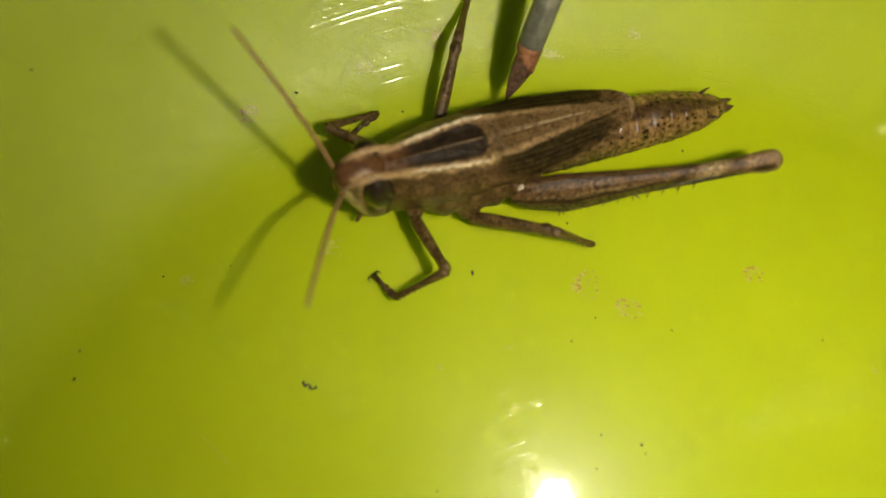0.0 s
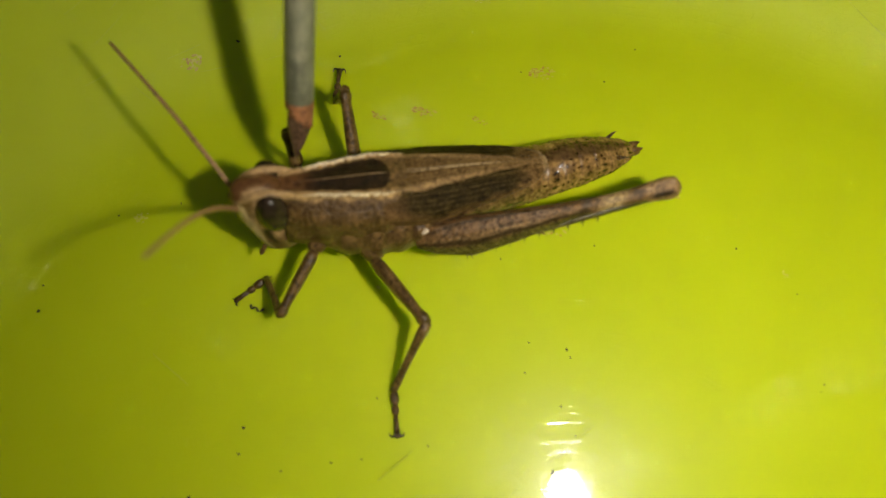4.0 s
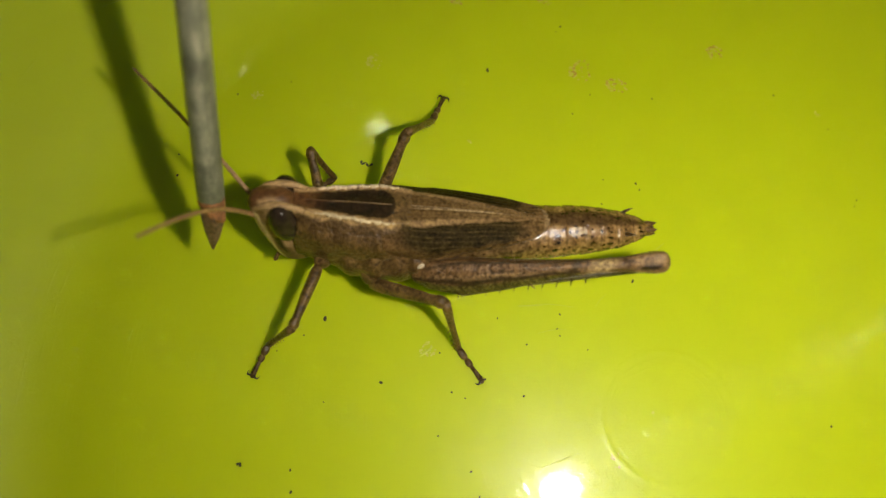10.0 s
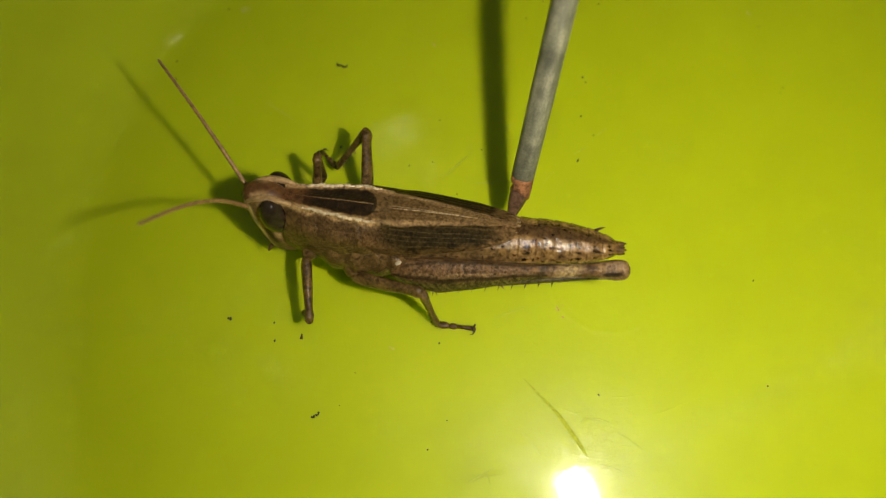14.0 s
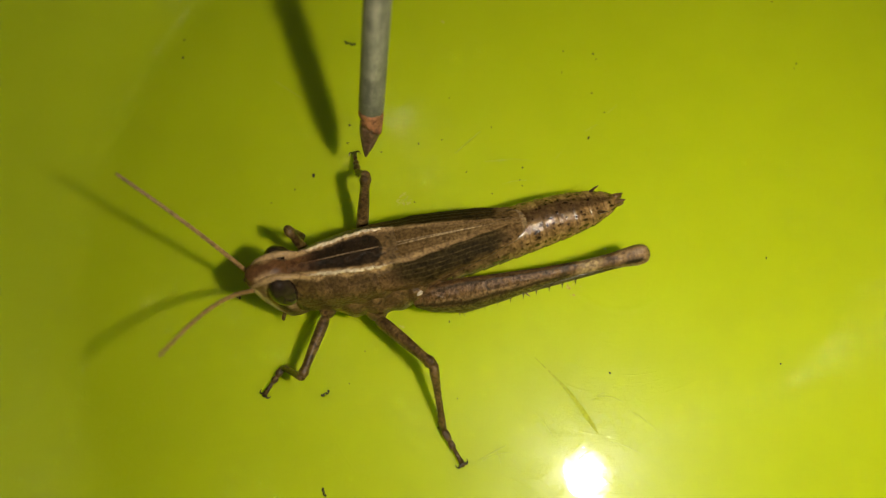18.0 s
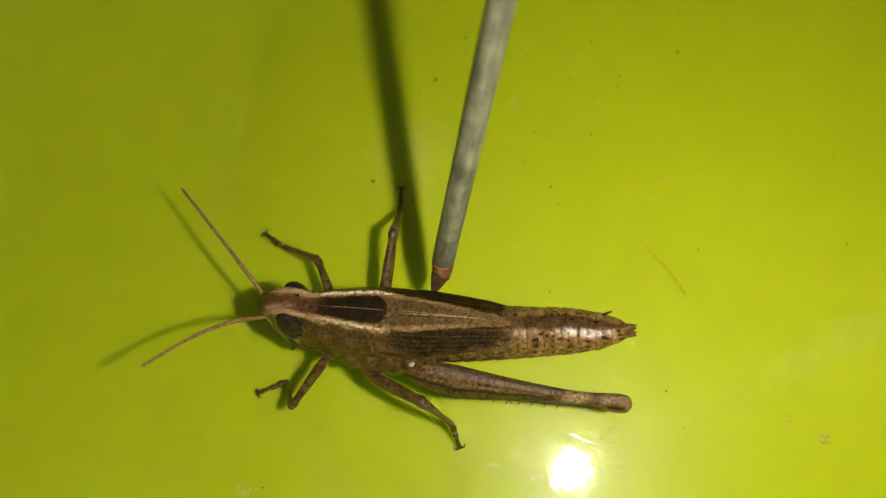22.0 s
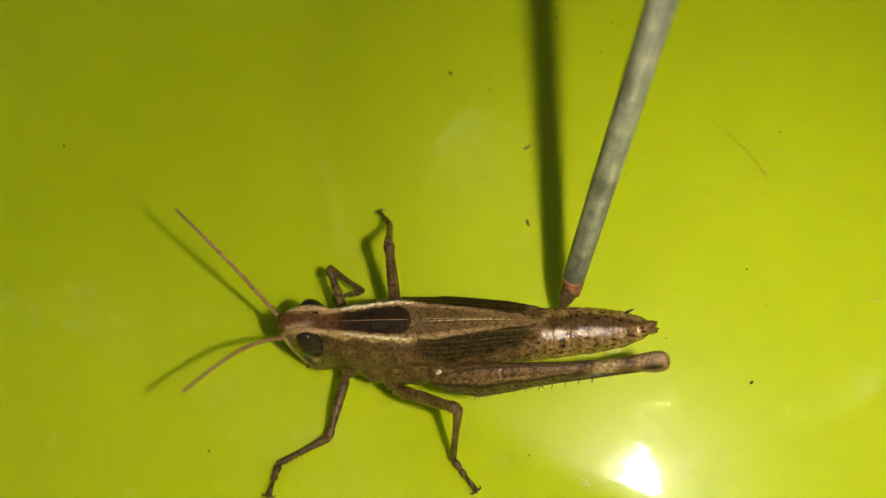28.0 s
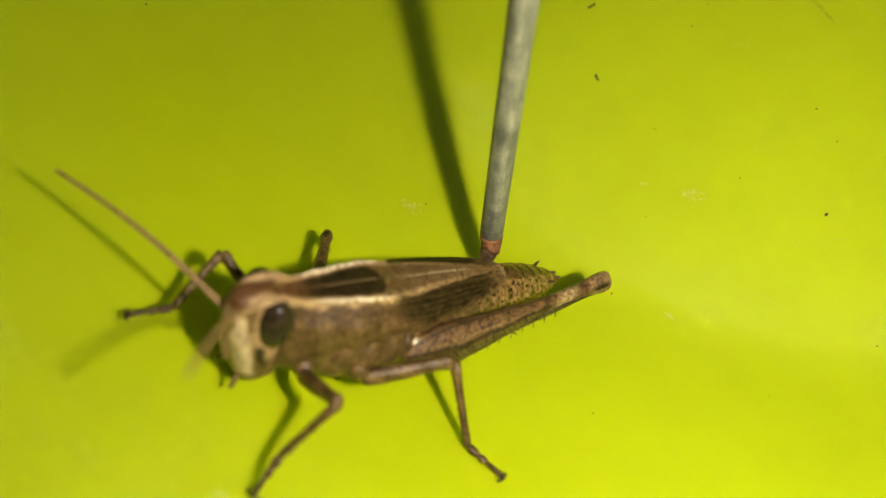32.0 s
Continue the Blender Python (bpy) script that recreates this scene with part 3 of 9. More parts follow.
def small_leg(body, side, front, femur_len, tibia_len, tarsus_len, rf):
    name = "fore" if front else "mid"
    femur = part(name + "_femur", mesh_of("femur", *femur_shape(femur_len, rf, rf * 0.92, rf * 0.7), LEG_CUTICLE, leg_colour), body)
    shapes = [tube([(tibia_len * k / 8, 0, 0) for k in range(9)], [rf * 0.6, rf * 0.6, rf * 0.52, rf * 0.46, rf * 0.43, rf * 0.42, rf * 0.43, rf * 0.47, rf * 0.42], 10)]
    for k in range(6):
        for s in (-1, 1):
            shapes.append(spine(tibia_len * (0.45 + 0.1 * k), s * rf * 0.3, -rf * 0.25, 0.25, s * 0.22, -0.28, 0.055))
    tibia = part(name + "_tibia", mesh_of("tibia", *joined(*shapes), LEG_CUTICLE, leg_colour), body)
    n = tarsus_len
    pads = [egg((n * 0.16, 0, 0), (n * 0.19, 0.42, 0.36), (0, 0, 0), 12, 8), egg((n * 0.42, 0, -0.02), (n * 0.13, 0.37, 0.32), (0, 0, 0), 12, 8),
            tube([(n * 0.48, 0, 0), (n * 0.7, 0, 0.04), (n * 0.9, 0, 0.02)], [0.2, 0.23, 0.3], 10), egg((n * 0.95, 0, -0.06), (0.28, 0.30, 0.2), (0, 0, 0), 12, 8)]
    tarsus = part(name + "_tarsus", mesh_of("tarsus", *joined(*pads), LEG_CUTICLE, tarsus_colour), body, "dark jointed foot")
    for s in (-1, 1):
        v, f = tube(spline([(n * 0.92, s * 0.12, 0.03), (n * 0.97, s * 0.4, 0.05), (n * 0.95, s * 0.62, -0.03), (n * 0.87, s * 0.7, -0.18)], 8), [0.12, 0.115, 0.11, 0.1, 0.085, 0.065, 0.04, 0.015], 6)
        part("claw", mesh_of("claw", v, f, CLAW), tarsus, "black hooked claw")
    return femur, tibia, tarsus


def hind_leg(body, side, length):
    """The jumping leg: a deep tapering femur with chevrons, and the spiny tibia folded beneath it."""
    rings = []
    for k in range(131):
        x = length * k / 130
        hi = between([(0, 0.75), (1.5, 1.35), (5, 1.45), (9, 1.08), (14, 0.74), (18, 0.64), (20.5, 0.74), (22.2, 1.0), (23.4, 1.15), (24.2, 1.08), (24.55, 0.8), (24.7, 0.4)], x * 24.7 / length)
        lo = between([(0, -0.7), (1.5, -1.55), (5, -2.45), (9, -2.0), (14, -1.1), (18, -0.7), (20.5, -0.68), (22.2, -0.85), (23.4, -1.0), (24.2, -0.9), (24.55, -0.62), (24.7, -0.3)], x * 24.7 / length)
        wd = between([(0, 0.5), (2, 0.95), (6, 1.0), (12, 0.75), (18, 0.55), (23.2, 0.78), (24.3, 0.6), (24.7, 0.25)], x * 24.7 / length)
        ridge = 0.01 * math.sin(x * 8.5)
        half = [(0, hi), (wd * 0.45, hi * 0.97), (wd * 0.72, hi * 0.72), (wd * (1 + ridge), hi * 0.25), (wd * (1 - ridge), lo * 0.3), (wd * 0.75, lo * 0.72), (wd * 0.4, lo * 0.97), (0, lo)]
        rings.append(section(x, half, 52))

    def colour(x, y, z):
        lo = between([(0, -0.7), (5, -2.45), (9, -2.0), (14, -1.1), (19, -0.66), (24.7, -0.6)], x)
        hi = between([(0, 0.75), (5, 1.5), (9, 1.2), (14, 0.8), (24.7, 0.8)], x)
        h = z / hi if z > 0 else -z / lo
        chevron = 0.5 + 0.5 * math.sin((x - 0.8 * abs(z - 0.1)) * 8.5)
        c = blend((0.085, 0.047, 0.022), (0.190, 0.110, 0.052), 0.15 + 0.7 * mottle(x * 0.8, y, z, 0.4))
        c = blend(c, (0.036, 0.023, 0.012), 0.9 * (mottle(x, y + 5, z, 0.3) - 0.66) / 0.08)
        c = blend(c, (0.040, 0.025, 0.013), 1.1 - abs(h - 0.78) / 0.13) if x < 17 else c
        c = blend(c, (0.330, 0.230, 0.135), (1 - abs(h + 0.12) / 0.12) * (0.35 + 0.65 * chevron))
        if x < 16.5:
            c = blend(c, (0.026, 0.017, 0.009), 1.2 - abs(h + 0.34 + 0.04 * math.sin(x * 1.3)) / 0.17)
            under = blend((0.045, 0.038, 0.012), (0.130, 0.112, 0.034), chevron)
            c = blend(c, under, (-0.50 - h) / 0.08)
        c = blend(c, (0.34, 0.25, 0.14), 1.1 - abs(x - 18.5 - 0.6 * z) / 1.7)
        c = blend(c, (0.04, 0.026, 0.013), 0.9 - abs(x - 15.9 - 0.5 * z) / 0.8)
        c = blend(c, (0.05, 0.032, 0.016), 0.6 - abs(x - 20.9 + 0.4 * z) / 0.5)
        c = blend(c, (0.210, 0.135, 0.075), (x - 21.2) / 0.6)
        if x > 21.4:
            c = blend(c, DARK, 1.5 - math.hypot((x - 23.0) / 1.15, (z + 0.12 + 0.1 * (x - 23.0) ** 2) / 0.26))
        return c

    femur = part("hind_femur", mesh_of("hind_femur", *loft(rings), FEMUR, colour), body, "stout mottled brown jumping leg")
    tl = SHIN
    shapes = [tube([(-tl * k / 12, 0, -0.05 * math.sin(k / 4)) for k in range(13)], [0.5, 0.42] + [0.36] * 10 + [0.42], 10)]
    for k in range(9):
        for s in (-1, 1):
            shapes.append(spine(-tl * (0.35 + 0.07 * k), s * 0.22, -0.22, -0.30, s * 0.14, -0.62, 0.08))
    tibia = part("hind_tibia", mesh_of("hind_tibia", *joined(*shapes), LEG_CUTICLE, lambda x, y, z: blend((0.045, 0.038, 0.018), (0.12, 0.10, 0.03), -x / tl)), femur,
                 "olive spiny shin folded under the leg")
    pads = [egg((1.1, 0, 0), (1.25, 0.34, 0.34), (0, 0, 0), 10, 6), egg((3.0, 0, 0), (0.8, 0.31, 0.29), (0, 0, 0), 10, 6), tube([(3.5, 0, 0), (4.6, 0, 0.1), (6.0, 0, 0.12), (7.2, 0, 0)], [0.16, 0.19, 0.2, 0.27], 8),
            spine(7.1, 0.1, 0, 0.55, 0.4, -0.5, 0.14), spine(7.1, -0.1, 0, 0.55, -0.4, -0.5, 0.14)]
    pads += [spine(0.1, 0.2 * s, -0.1, a, 0.35 * s, -0.75, 0.1) for s in (-1, 1) for a in (-0.15, 0.4)]
    foot = part("hind_tarsus", mesh_of("hind_tarsus", *joined(*pads), LEG_CUTICLE, leg_colour), femur, "jointed clawed hind foot")
    return femur, tibia, foot


def build_grasshopper():
    hopper = new("grasshopper")
    tagged(hopper, "brown grasshopper with a dark striped back standing in the bowl", "insect")
    out = {"body": hopper}
    # head
    rows = [(4.45, 18.2, 0.35, 0.3), (4.3, 18.3, 1.3, 0.85), (3.9, 18.4, 1.95, 1.2), (3.0, 18.2, 2.4, 1.55), (1.6, 17.8, 2.65, 1.9), (0.0, 17.5, 2.7, 2.15), (-2.2, 17.0, 2.45, 2.42),
            (-4.2, 16.75, 2.1, 2.15), (-5.5, 16.6, 1.55, 1.4), (-6.1, 16.5, 0.6, 0.5)]
    rings = []
    for k in range(61):
        z = 4.45 - 10.55 * k / 60
        xc, a, b = (between([(r[0], r[j]) for r in rows], z) for j in (1, 2, 3))
        rings.append([(xc + a * math.copysign(abs(math.cos(t)) ** 0.9, math.cos(t)), b * math.copysign(abs(math.sin(t)) ** 0.85, math.sin(t)), z) for t in (2 * math.pi * j / 48 for j in range(48))])
    head = part("head", mesh_of("head", *loft(rings), FACE, head_colour), hopper, "brown head with a cream face")
    for s in (1, -1):
        part("eye", mesh_of("eye", *egg((17.1, 1.72 * s, 1.85), (1.42, 1.36, 2.48), (0, 8, 0), 36, 24), EYE), head, "glossy dark oval eye")
        part("brow", mesh_of("brow", *tube(spline([(15.2, 1.3 * s, 3.5), (16.2, 1.3 * s, 3.9), (17.2, 1.28 * s, 4.08), (18.2, 1.2 * s, 4.02), (19.2, 1.15 * s, 3.6), (19.9, 1.05 * s, 3.0)], 24), [0.18 + 0.2 * math.sin(math.pi * (k + 1) / 25) for k in range(24)], 10), FACE, lambda x, y, z: blend(PALE, TAN, 0.2)), head, "pale ridge above the eye")
        part("palp", mesh_of("palp", *tube(spline([(18.0, 0.8 * s, -4.2), (18.6, 1.3 * s, -4.9), (19.0, 1.6 * s, -5.6)], 8), [0.26, 0.26, 0.24, 0.24, 0.22, 0.22, 0.2, 0.12], 8), CUTICLE, lambda x, y, z: TAN), head)
        part("antenna_socket", mesh_of("antenna_socket", *egg((20.0, 0.75 * s, 2.35), (0.42, 0.4, 0.4), (0, 0, 0), 14, 8), CUTICLE, lambda x, y, z: PALE), head)
    part("facial_ridge", mesh_of("facial_ridge", *tube(spline([(20.45, 0, 2.9), (20.25, 0, 1.0), (19.75, 0, -1.2), (19.0, 0, -3.2)], 14), [0.3 + 0.02 * k for k in range(14)], 10), FACE, lambda x, y, z: blend(TAN, PALE, 0.45)), head)
    part("mouth", mesh_of("mouth", *egg((17.4, 0, -4.6), (1.1, 1.0, 0.7), (0, 15, 0), 20, 10), CUTICLE, lambda x, y, z: OLIVE), head)
    # pronotum
    rings = []
    for k in range(151):
        x = 16.3 - 11.3 * k / 150
        w, zt = disc_width(x), between([(5.0, 3.06), (6.3, 3.16), (7.2, 3.26), (10, 3.38), (14, 3.4), (16.3, 3.55)], x)
        s = between([(5.0, 2.3), (5.6, 3.1), (6.3, 3.7), (7.5, 4.0), (10, 3.9), (13, 3.4), (16.3, 2.5)], x)
        lo = between([(5.0, 2.3), (5.6, 1.3), (6.3, 0.2), (7.5, -1.9), (9.5, -3.3), (13, -3.7), (16.3, -3.3)], x)
        groove = 0.05 * (math.exp(-((x - 10.6) / 0.12) ** 2) + math.exp(-((x - 12.4) / 0.12) ** 2))
        zt -= groove
        half = [(0, zt + 0.04), (w * 0.5, zt - 0.04), (w - 0.1, zt - 0.02), (w + 0.12, zt + 0.02), (w + 0.4, zt - 0.42), (s * 0.92, zt * 0.42), (s, 0.0), (s * 0.98, lo * 0.6), (s * 0.8, lo), (s * 0.4, lo - 0.35), (0, lo - 0.4)]
        rings.append(section(x, half, 150))
    pronotum = part("pronotum", mesh_of("pronotum", *loft(rings), CUTICLE, pronotum_colour), hopper, "saddle with a blackish band between pale ridges")
    for s in (1, -1):
        rnd = random.Random(7 + s)
        bead = [rnd.uniform(0.25, 1.0) for _ in range(24)]
        pts, rad = [], []
        for k in range(139):
            x = 15.6 - 9.3 * k / 138
            u = k / 6.0 + 1.3 * math.sin(k * 0.11 + s) + 0.5 * math.sin(k * 0.29)
            swell = abs(math.sin(math.pi * u)) ** 0.8 * bead[int(u) % 24]
            pts.append((x, s * (disc_width(x) + 0.07 + 0.05 * math.sin(x * 2.7 + s) + 0.04 * math.sin(x * 7.1)), between([(6, 3.08), (10, 3.30), (15.6, 3.42)], x)))
            rad.append((0.12 + 0.17 * swell) * between([(6.3, 0.5), (7.5, 1.0), (13.0, 1.0), (15.6, 0.55)], x))
        part("ridge", mesh_of("ridge", *tube(pts, rad, 9), RIDGE, lambda x, y, z: blend(blend((0.70, 0.59, 0.48), PALE, (x - 12.8) / 2.0), TAN, 1.2 * mottle(x, y, z, 0.5) - 0.6)), pronotum, "beaded pale ridge")
    pts = [(15.2 - 8.3 * k / 80, 0.015 * math.sin(k * 0.9), between([(5.0, 3.12), (6.3, 3.22), (7.2, 3.32), (10, 3.44), (14, 3.46), (16.3, 3.6)], 15.2 - 8.3 * k / 80) - 0.03) for k in range(81)]
    part("keel", mesh_of("keel", *tube(pts, [0.055 + 0.02 * math.sin(k * 1.3) * math.sin(k * 0.37) for k in range(81)], 7), CUTICLE, lambda x, y, z: blend((0.26, 0.17, 0.10), RUSSET, (x - 11.5) / 2.5)), pronotum, "thin pale line along the middle")
    # thorax
    rings = []
    for k in range(41):
        x = 14.0 - 12.6 * k / 40
        s, lo = between([(1.4, 3.9), (4, 4.4), (8, 4.75), (11, 4.2), (13, 3.3), (14, 2.4)], x), between([(1.4, -4.6), (4, -5.6), (9, -6.0), (12, -5.2), (14, -4.0)], x)
        s *= 1 + 0.035 * math.sin(x * 2.4)
        half = [(0, 1.6), (s * 0.5, 1.2), (s * 0.76, 0.1), (s * 0.97, -1.4), (s, -2.8), (s * 0.86, lo * 0.8), (s * 0.5, lo * 0.97), (0, lo)]
        rings.append(section(x, half, 48))
    thorax = part("thorax", mesh_of("thorax", *loft(rings), CUTICLE, thorax_colour), hopper, "mottled brown chest")
    for s in (1, -1):
        part("white_spot", mesh_of("white_spot", *egg((3.9, 4.2 * s, -1.0), (0.45, 0.25, 0.2), (0, 35, 0), 14, 8), WHITE_SPOT), thorax, "small white spot above the hind leg")
        for (x0, y0, z0), (x1, y1, z1), r in (((13.2, 1.8, -2.6), (14.07, 3.5, -3.25), 1.15), ((8.6, 2.8, -3.0), (8.75, 4.95, -3.8), 1.5), ((4.2, 2.6, -1.6), (4.7, 4.3, -2.5), 1.6)):
            pts = [(x0 + (x1 - x0) * k / 7, s * (y0 + (y1 - y0) * k / 7), z0 + (z1 - z0) * k / 7) for k in range(8)]
            part("coxa", mesh_of("coxa", *tube(pts, [r, r, r * 0.98, r * 0.94, r * 0.86, r * 0.76, r * 0.64, r * 0.4], 16), CUTICLE, thorax_colour), thorax)
    # wings
    for s in (1, -1):
        outer, inner = [], []
        for k in range(240):
            x = 7.6 - 16.2 * k / 239
            x, zt, low, far, fold = wing_rows(x)
            prof = [(-0.12, zt + 0.02), (fold * 0.5, zt), (fold, zt - 0.12), (fold + (far - fold) * 0.55, zt - (zt - low) * 0.28), (far, zt - (zt - low) * 0.62), (far * 1.0, low)]
            pts = spline([(x, y, z) for y, z in prof], 96)
            outer.append([(p.x, s * p.y + s * 0.02, p.z + (0.02 if s > 0 else 0) + 0.018 * math.sin(j * 0.7)) for j, p in enumerate(pts)])
        rings = [r + [(x, y * 0.97, z - 0.09) for x, y, z in reversed(r)] for r in outer]
        part("wing", mesh_of("wing", *loft(rings), WING, wing_colour), hopper, "folded wing, tan above and blackish on the side")
    # abdomen, hinged under the wings
    hinge = Vector((1.0, 0, -0.6))
    rings = []
    for k in range(181):
        x = 4.0 - 23.0 * k / 180
        w = between([(-19.0, 0.55), (-18, 1.25), (-16, 2.0), (-13, 2.5), (-8, 2.85), (-2, 3.25), (4, 3.4)], x)
        top = between([(-19.0, 0.6), (-17.5, 1.25), (-14, 1.9), (-11.2, 2.1), (-9.5, 1.8), (-5, 1.7), (4, 1.4)], x)
        low = between([(-19.0, -0.2), (-16.5, -1.3), (-12, -2.5), (-6, -3.5), (0, -4.1), (4, -4.1)], x)
        u = ((x + 19.0) / 1.75) % 1.0
        step = 1 + 0.026 * (u - 0.5) - 0.018 * math.exp(-((u - 0.03) / 0.05) ** 2)
        mid, up, dn = (top * 0.45 + low * 0.55), (top - low) * 0.55, (top - low) * 0.45
        half = [(w * step * math.sin(math.pi * q / 10), mid + (up if q < 5 else dn) * step * math.cos(math.pi * q / 10)) for q in range(11)]
        rings.append([(a - hinge.x, b - hinge.y, c - hinge.z) for a, b, c in section(x, half, 96)])
    shift = lambda fn: (lambda x, y, z: fn(x + hinge.x, y + hinge.y, z + hinge.z))
    belly = part("abdomen", mesh_of("abdomen", *loft(rings), BELLY, shift(abdomen_colour)), hopper, "shiny tan abdomen with rows of dark dots", pose(*(hinge * MM)))
    for s in (1, -1):
        for z, bend in ((0.3, 0.3), (-0.05, -0.25)):
            v, f = tube([(-18.3, s * 0.28, z + 0.1), (-19.0, s * 0.36, z + 0.1 + bend * 0.2), (-19.35, s * 0.38, z + 0.12 + bend * 0.5), (-19.65, s * 0.4, z + 0.14 + bend * 0.8)], [0.42, 0.34, 0.2, 0.03], 8)
            part("valve", mesh_of("valve", v, f, CUTICLE, lambda x, y, z: blend((0.13, 0.075, 0.03), DARK, (-19.2 - x) / 0.5)), belly, "brown horny point with a dark tip")
        v, f = tube([(-16.2, s * 1.25, 1.1), (-16.8, s * 1.5, 1.3), (-17.25, s * 1.62, 1.42)], [0.2, 0.14, 0.03], 8)
        part("cercus", mesh_of("cercus", v, f, CUTICLE, lambda x, y, z: BROWN), belly)
    for ob in belly.children:
        ob.matrix_basis = pose(*(-hinge * MM))
    out["abdomen"] = belly
    # antennae
    for key, s in (("antenna_r", -1), ("antenna_l", 1)):
        rnd = random.Random(11 + s)
        n = 54
        pts = [(ANT_LENGTH * k / n, 0, ANT_LENGTH * (0.085 if s > 0 else 0.05) * math.sin(math.pi * k / n)) for k in range(n + 1)]
        rad = [(0.25 - 0.10 * k / n) * (1.10 if k % 2 else 0.9) for k in range(n)] + [0.05]
        out[key] = part("antenna", mesh_of("antenna", *tube(pts, rad, 8), ANTENNA), hopper, "thin jointed brown antenna")
    # legs
    for side, key in ((1, "l"), (-1, "r")):
        out["fore_" + key] = small_leg(hopper, side, True, FORE[0], FORE[1], FORE[2], 0.74)
        out["mid_" + key] = small_leg(hopper, side, False, MID[0], MID[1], MID[2], 0.84)
    out["hind_l"] = hind_leg(hopper, 1, HIND)
    return out


FORE, MID, HIND, ANT_LENGTH = (6.75, 6.08, 3.68), (8.21, 8.31, 4.39), 24.7, 16.8
SHIN = 19.8


# ---- the lamp beside the lens ----
def build_lamp():
    lamp = new("led_lamp")
    tagged(lamp, "small round white LED lamp held above the bowl", "lamp")
    shell = [(2.45, -0.1), (2.7, -0.3), (3.9, -0.3), (4.2, 0.2), (4.2, 4.0), (3.7, 4.6), (0.3, 4.6)]
    part("housing", mesh_of("housing", *ring_surface(shell, 32), LAMP_SHELL), lamp, "black plastic housing")
    v = [(2.4 * math.cos(2 * math.pi * k / 32), 2.4 * math.sin(2 * math.pi * k / 32), z) for z in (-0.05, 0.6) for k in range(32)]
    f = [tuple(reversed(range(32))), tuple(range(32, 64))] + [(k, (k + 1) % 32, 32 + (k + 1) % 32, 32 + k) for k in range(32)]
    part("light_disc", mesh_of("light_disc", v, f, LAMP_GLOW, smooth=False), lamp, "glowing white disc")
    return lamp


build_bowl()
stick = build_stick()
hopper = build_grasshopper()
lamp = build_lamp()

# crumbs, flakes and scratches inside the bowl, in millimetres from the moulding mark
curl(-39.5, 15.6, 1.3, 20)
curl(-25.6, -26.0, 0.9, 70)
curl(-21.7, -35.6, 0.8, -30)
crumb(-60.1, 9.2, 0.38, 1)
crumb(-59.1, 6.8, 0.42, 2)
crumb(-36.9, -2.7, 0.56, 3)
crumb(-28.8, -6.9, 0.56, 4)
crumb(-35.3, 4.9, 0.33, 5)
crumb(-26.4, 5.3, 0.33, 6)
crumb(-7.3, 12.7, 0.38, 7)
crumb(-34.1, -18.1, 0.33, 8)
crumb(15.8, 4.8, 0.33, 9)
crumb(-39.1, -19.3, 0.42, 10)
crumb(-33.2, -20.0, 0.33, 11)
crumb(4.2, -31.9, 0.33, 12)
crumb(8.4, -44.5, 0.38, 13)
crumb(-10.1, 23.8, 0.38, 14)
crumb(2.1, 40.3, 0.28, 15)
crumb(-54.4, 40.5, 0.38, 16)
crumb(2.9, -13.5, 0.28, 17)
crumb(13.6, 29.6, 0.23, 18)
crumb(19.9, -6.4, 0.28, 19)
crumb(-12.7, -25.3, 0.23, 20)
crumb(-13.0, -40.1, 0.23, 21)
crumb(-73.2, 28.8, 0.33, 22)
flake(-20.6, 35.4, 1.9, 3.2, 20, 23, BROWN_STAIN, "brownish dried smear stuck to the bowl")
flake(-16.0, 35.2, 2.5, 1.9, 0, 24, BROWN_STAIN, "brownish dried smear stuck to the bowl")
flake(-3.8, -5.6, 0.9, 2.1, -20, 25, BROWN_STAIN, "brownish dried smear stuck to the bowl")
flake(-1.4, -0.2, 0.7, 0.7, 0, 26)
flake(22.9, -30.6, 1.6, 1.4, 0, 27, BROWN_STAIN, "brownish dried smear stuck to the bowl")
flake(-4.4, -61.9, 2.6, 0.9, -10, 28)
flake(-12.1, -47.4, 1.0, 0.7, 0, 29)
flake(-37.6, -60.2, 2.1, 1.0, -30, 30)
flake(-57.4, 36.2, 3.1, 1.9, 10, 31, BROWN_STAIN, "brownish dried smear stuck to the bowl")
crumb(-57.1, 18.6, 0.28, 32)
crumb(-51.9, 22.3, 0.23, 33)
crumb(-30.5, 31.7, 0.38, 34)
crumb(-24.3, 40.6, 0.28, 35)
crumb(-16.6, 53.2, 0.23, 36)
crumb(-44.4, 44.4, 0.28, 37)
crumb(-19.4, 29.8, 0.28, 38)
crumb(-14.8, 58.4, 0.28, 39)
crumb(-25.4, 50.7, 0.28, 40)
crumb(9.0, 38.1, 0.23, 41)
crumb(13.7, 30.4, 0.28, 42)
crumb(-8.7, 18.5, 0.33, 43)
crumb(-30.3, 2.8, 0.28, 44)
crumb(-23.9, 6.7, 0.28, 45)
crumb(-11.2, 34.9, 0.23, 46)
crumb(-18.2, 32.9, 0.23, 47)
crumb(-6.5, 16.5, 0.23, 48)
crumb(-38.3, -5.1, 0.28, 49)
crumb(-19.7, 3.7, 0.28, 50)
crumb(-13.6, 6.4, 0.28, 51)
crumb(-18.8, 10.2, 0.23, 52)
crumb(-34.6, 2.6, 0.33, 53)
crumb(-12.9, 4.2, 0.23, 54)
crumb(-24.2, -1.9, 0.28, 55)
crumb(-21.6, -5.3, 0.28, 56)
crumb(-20.1, -5.4, 0.28, 57)
crumb(-14.5, -3.1, 0.28, 58)
crumb(-33.6, -10.8, 0.23, 59)
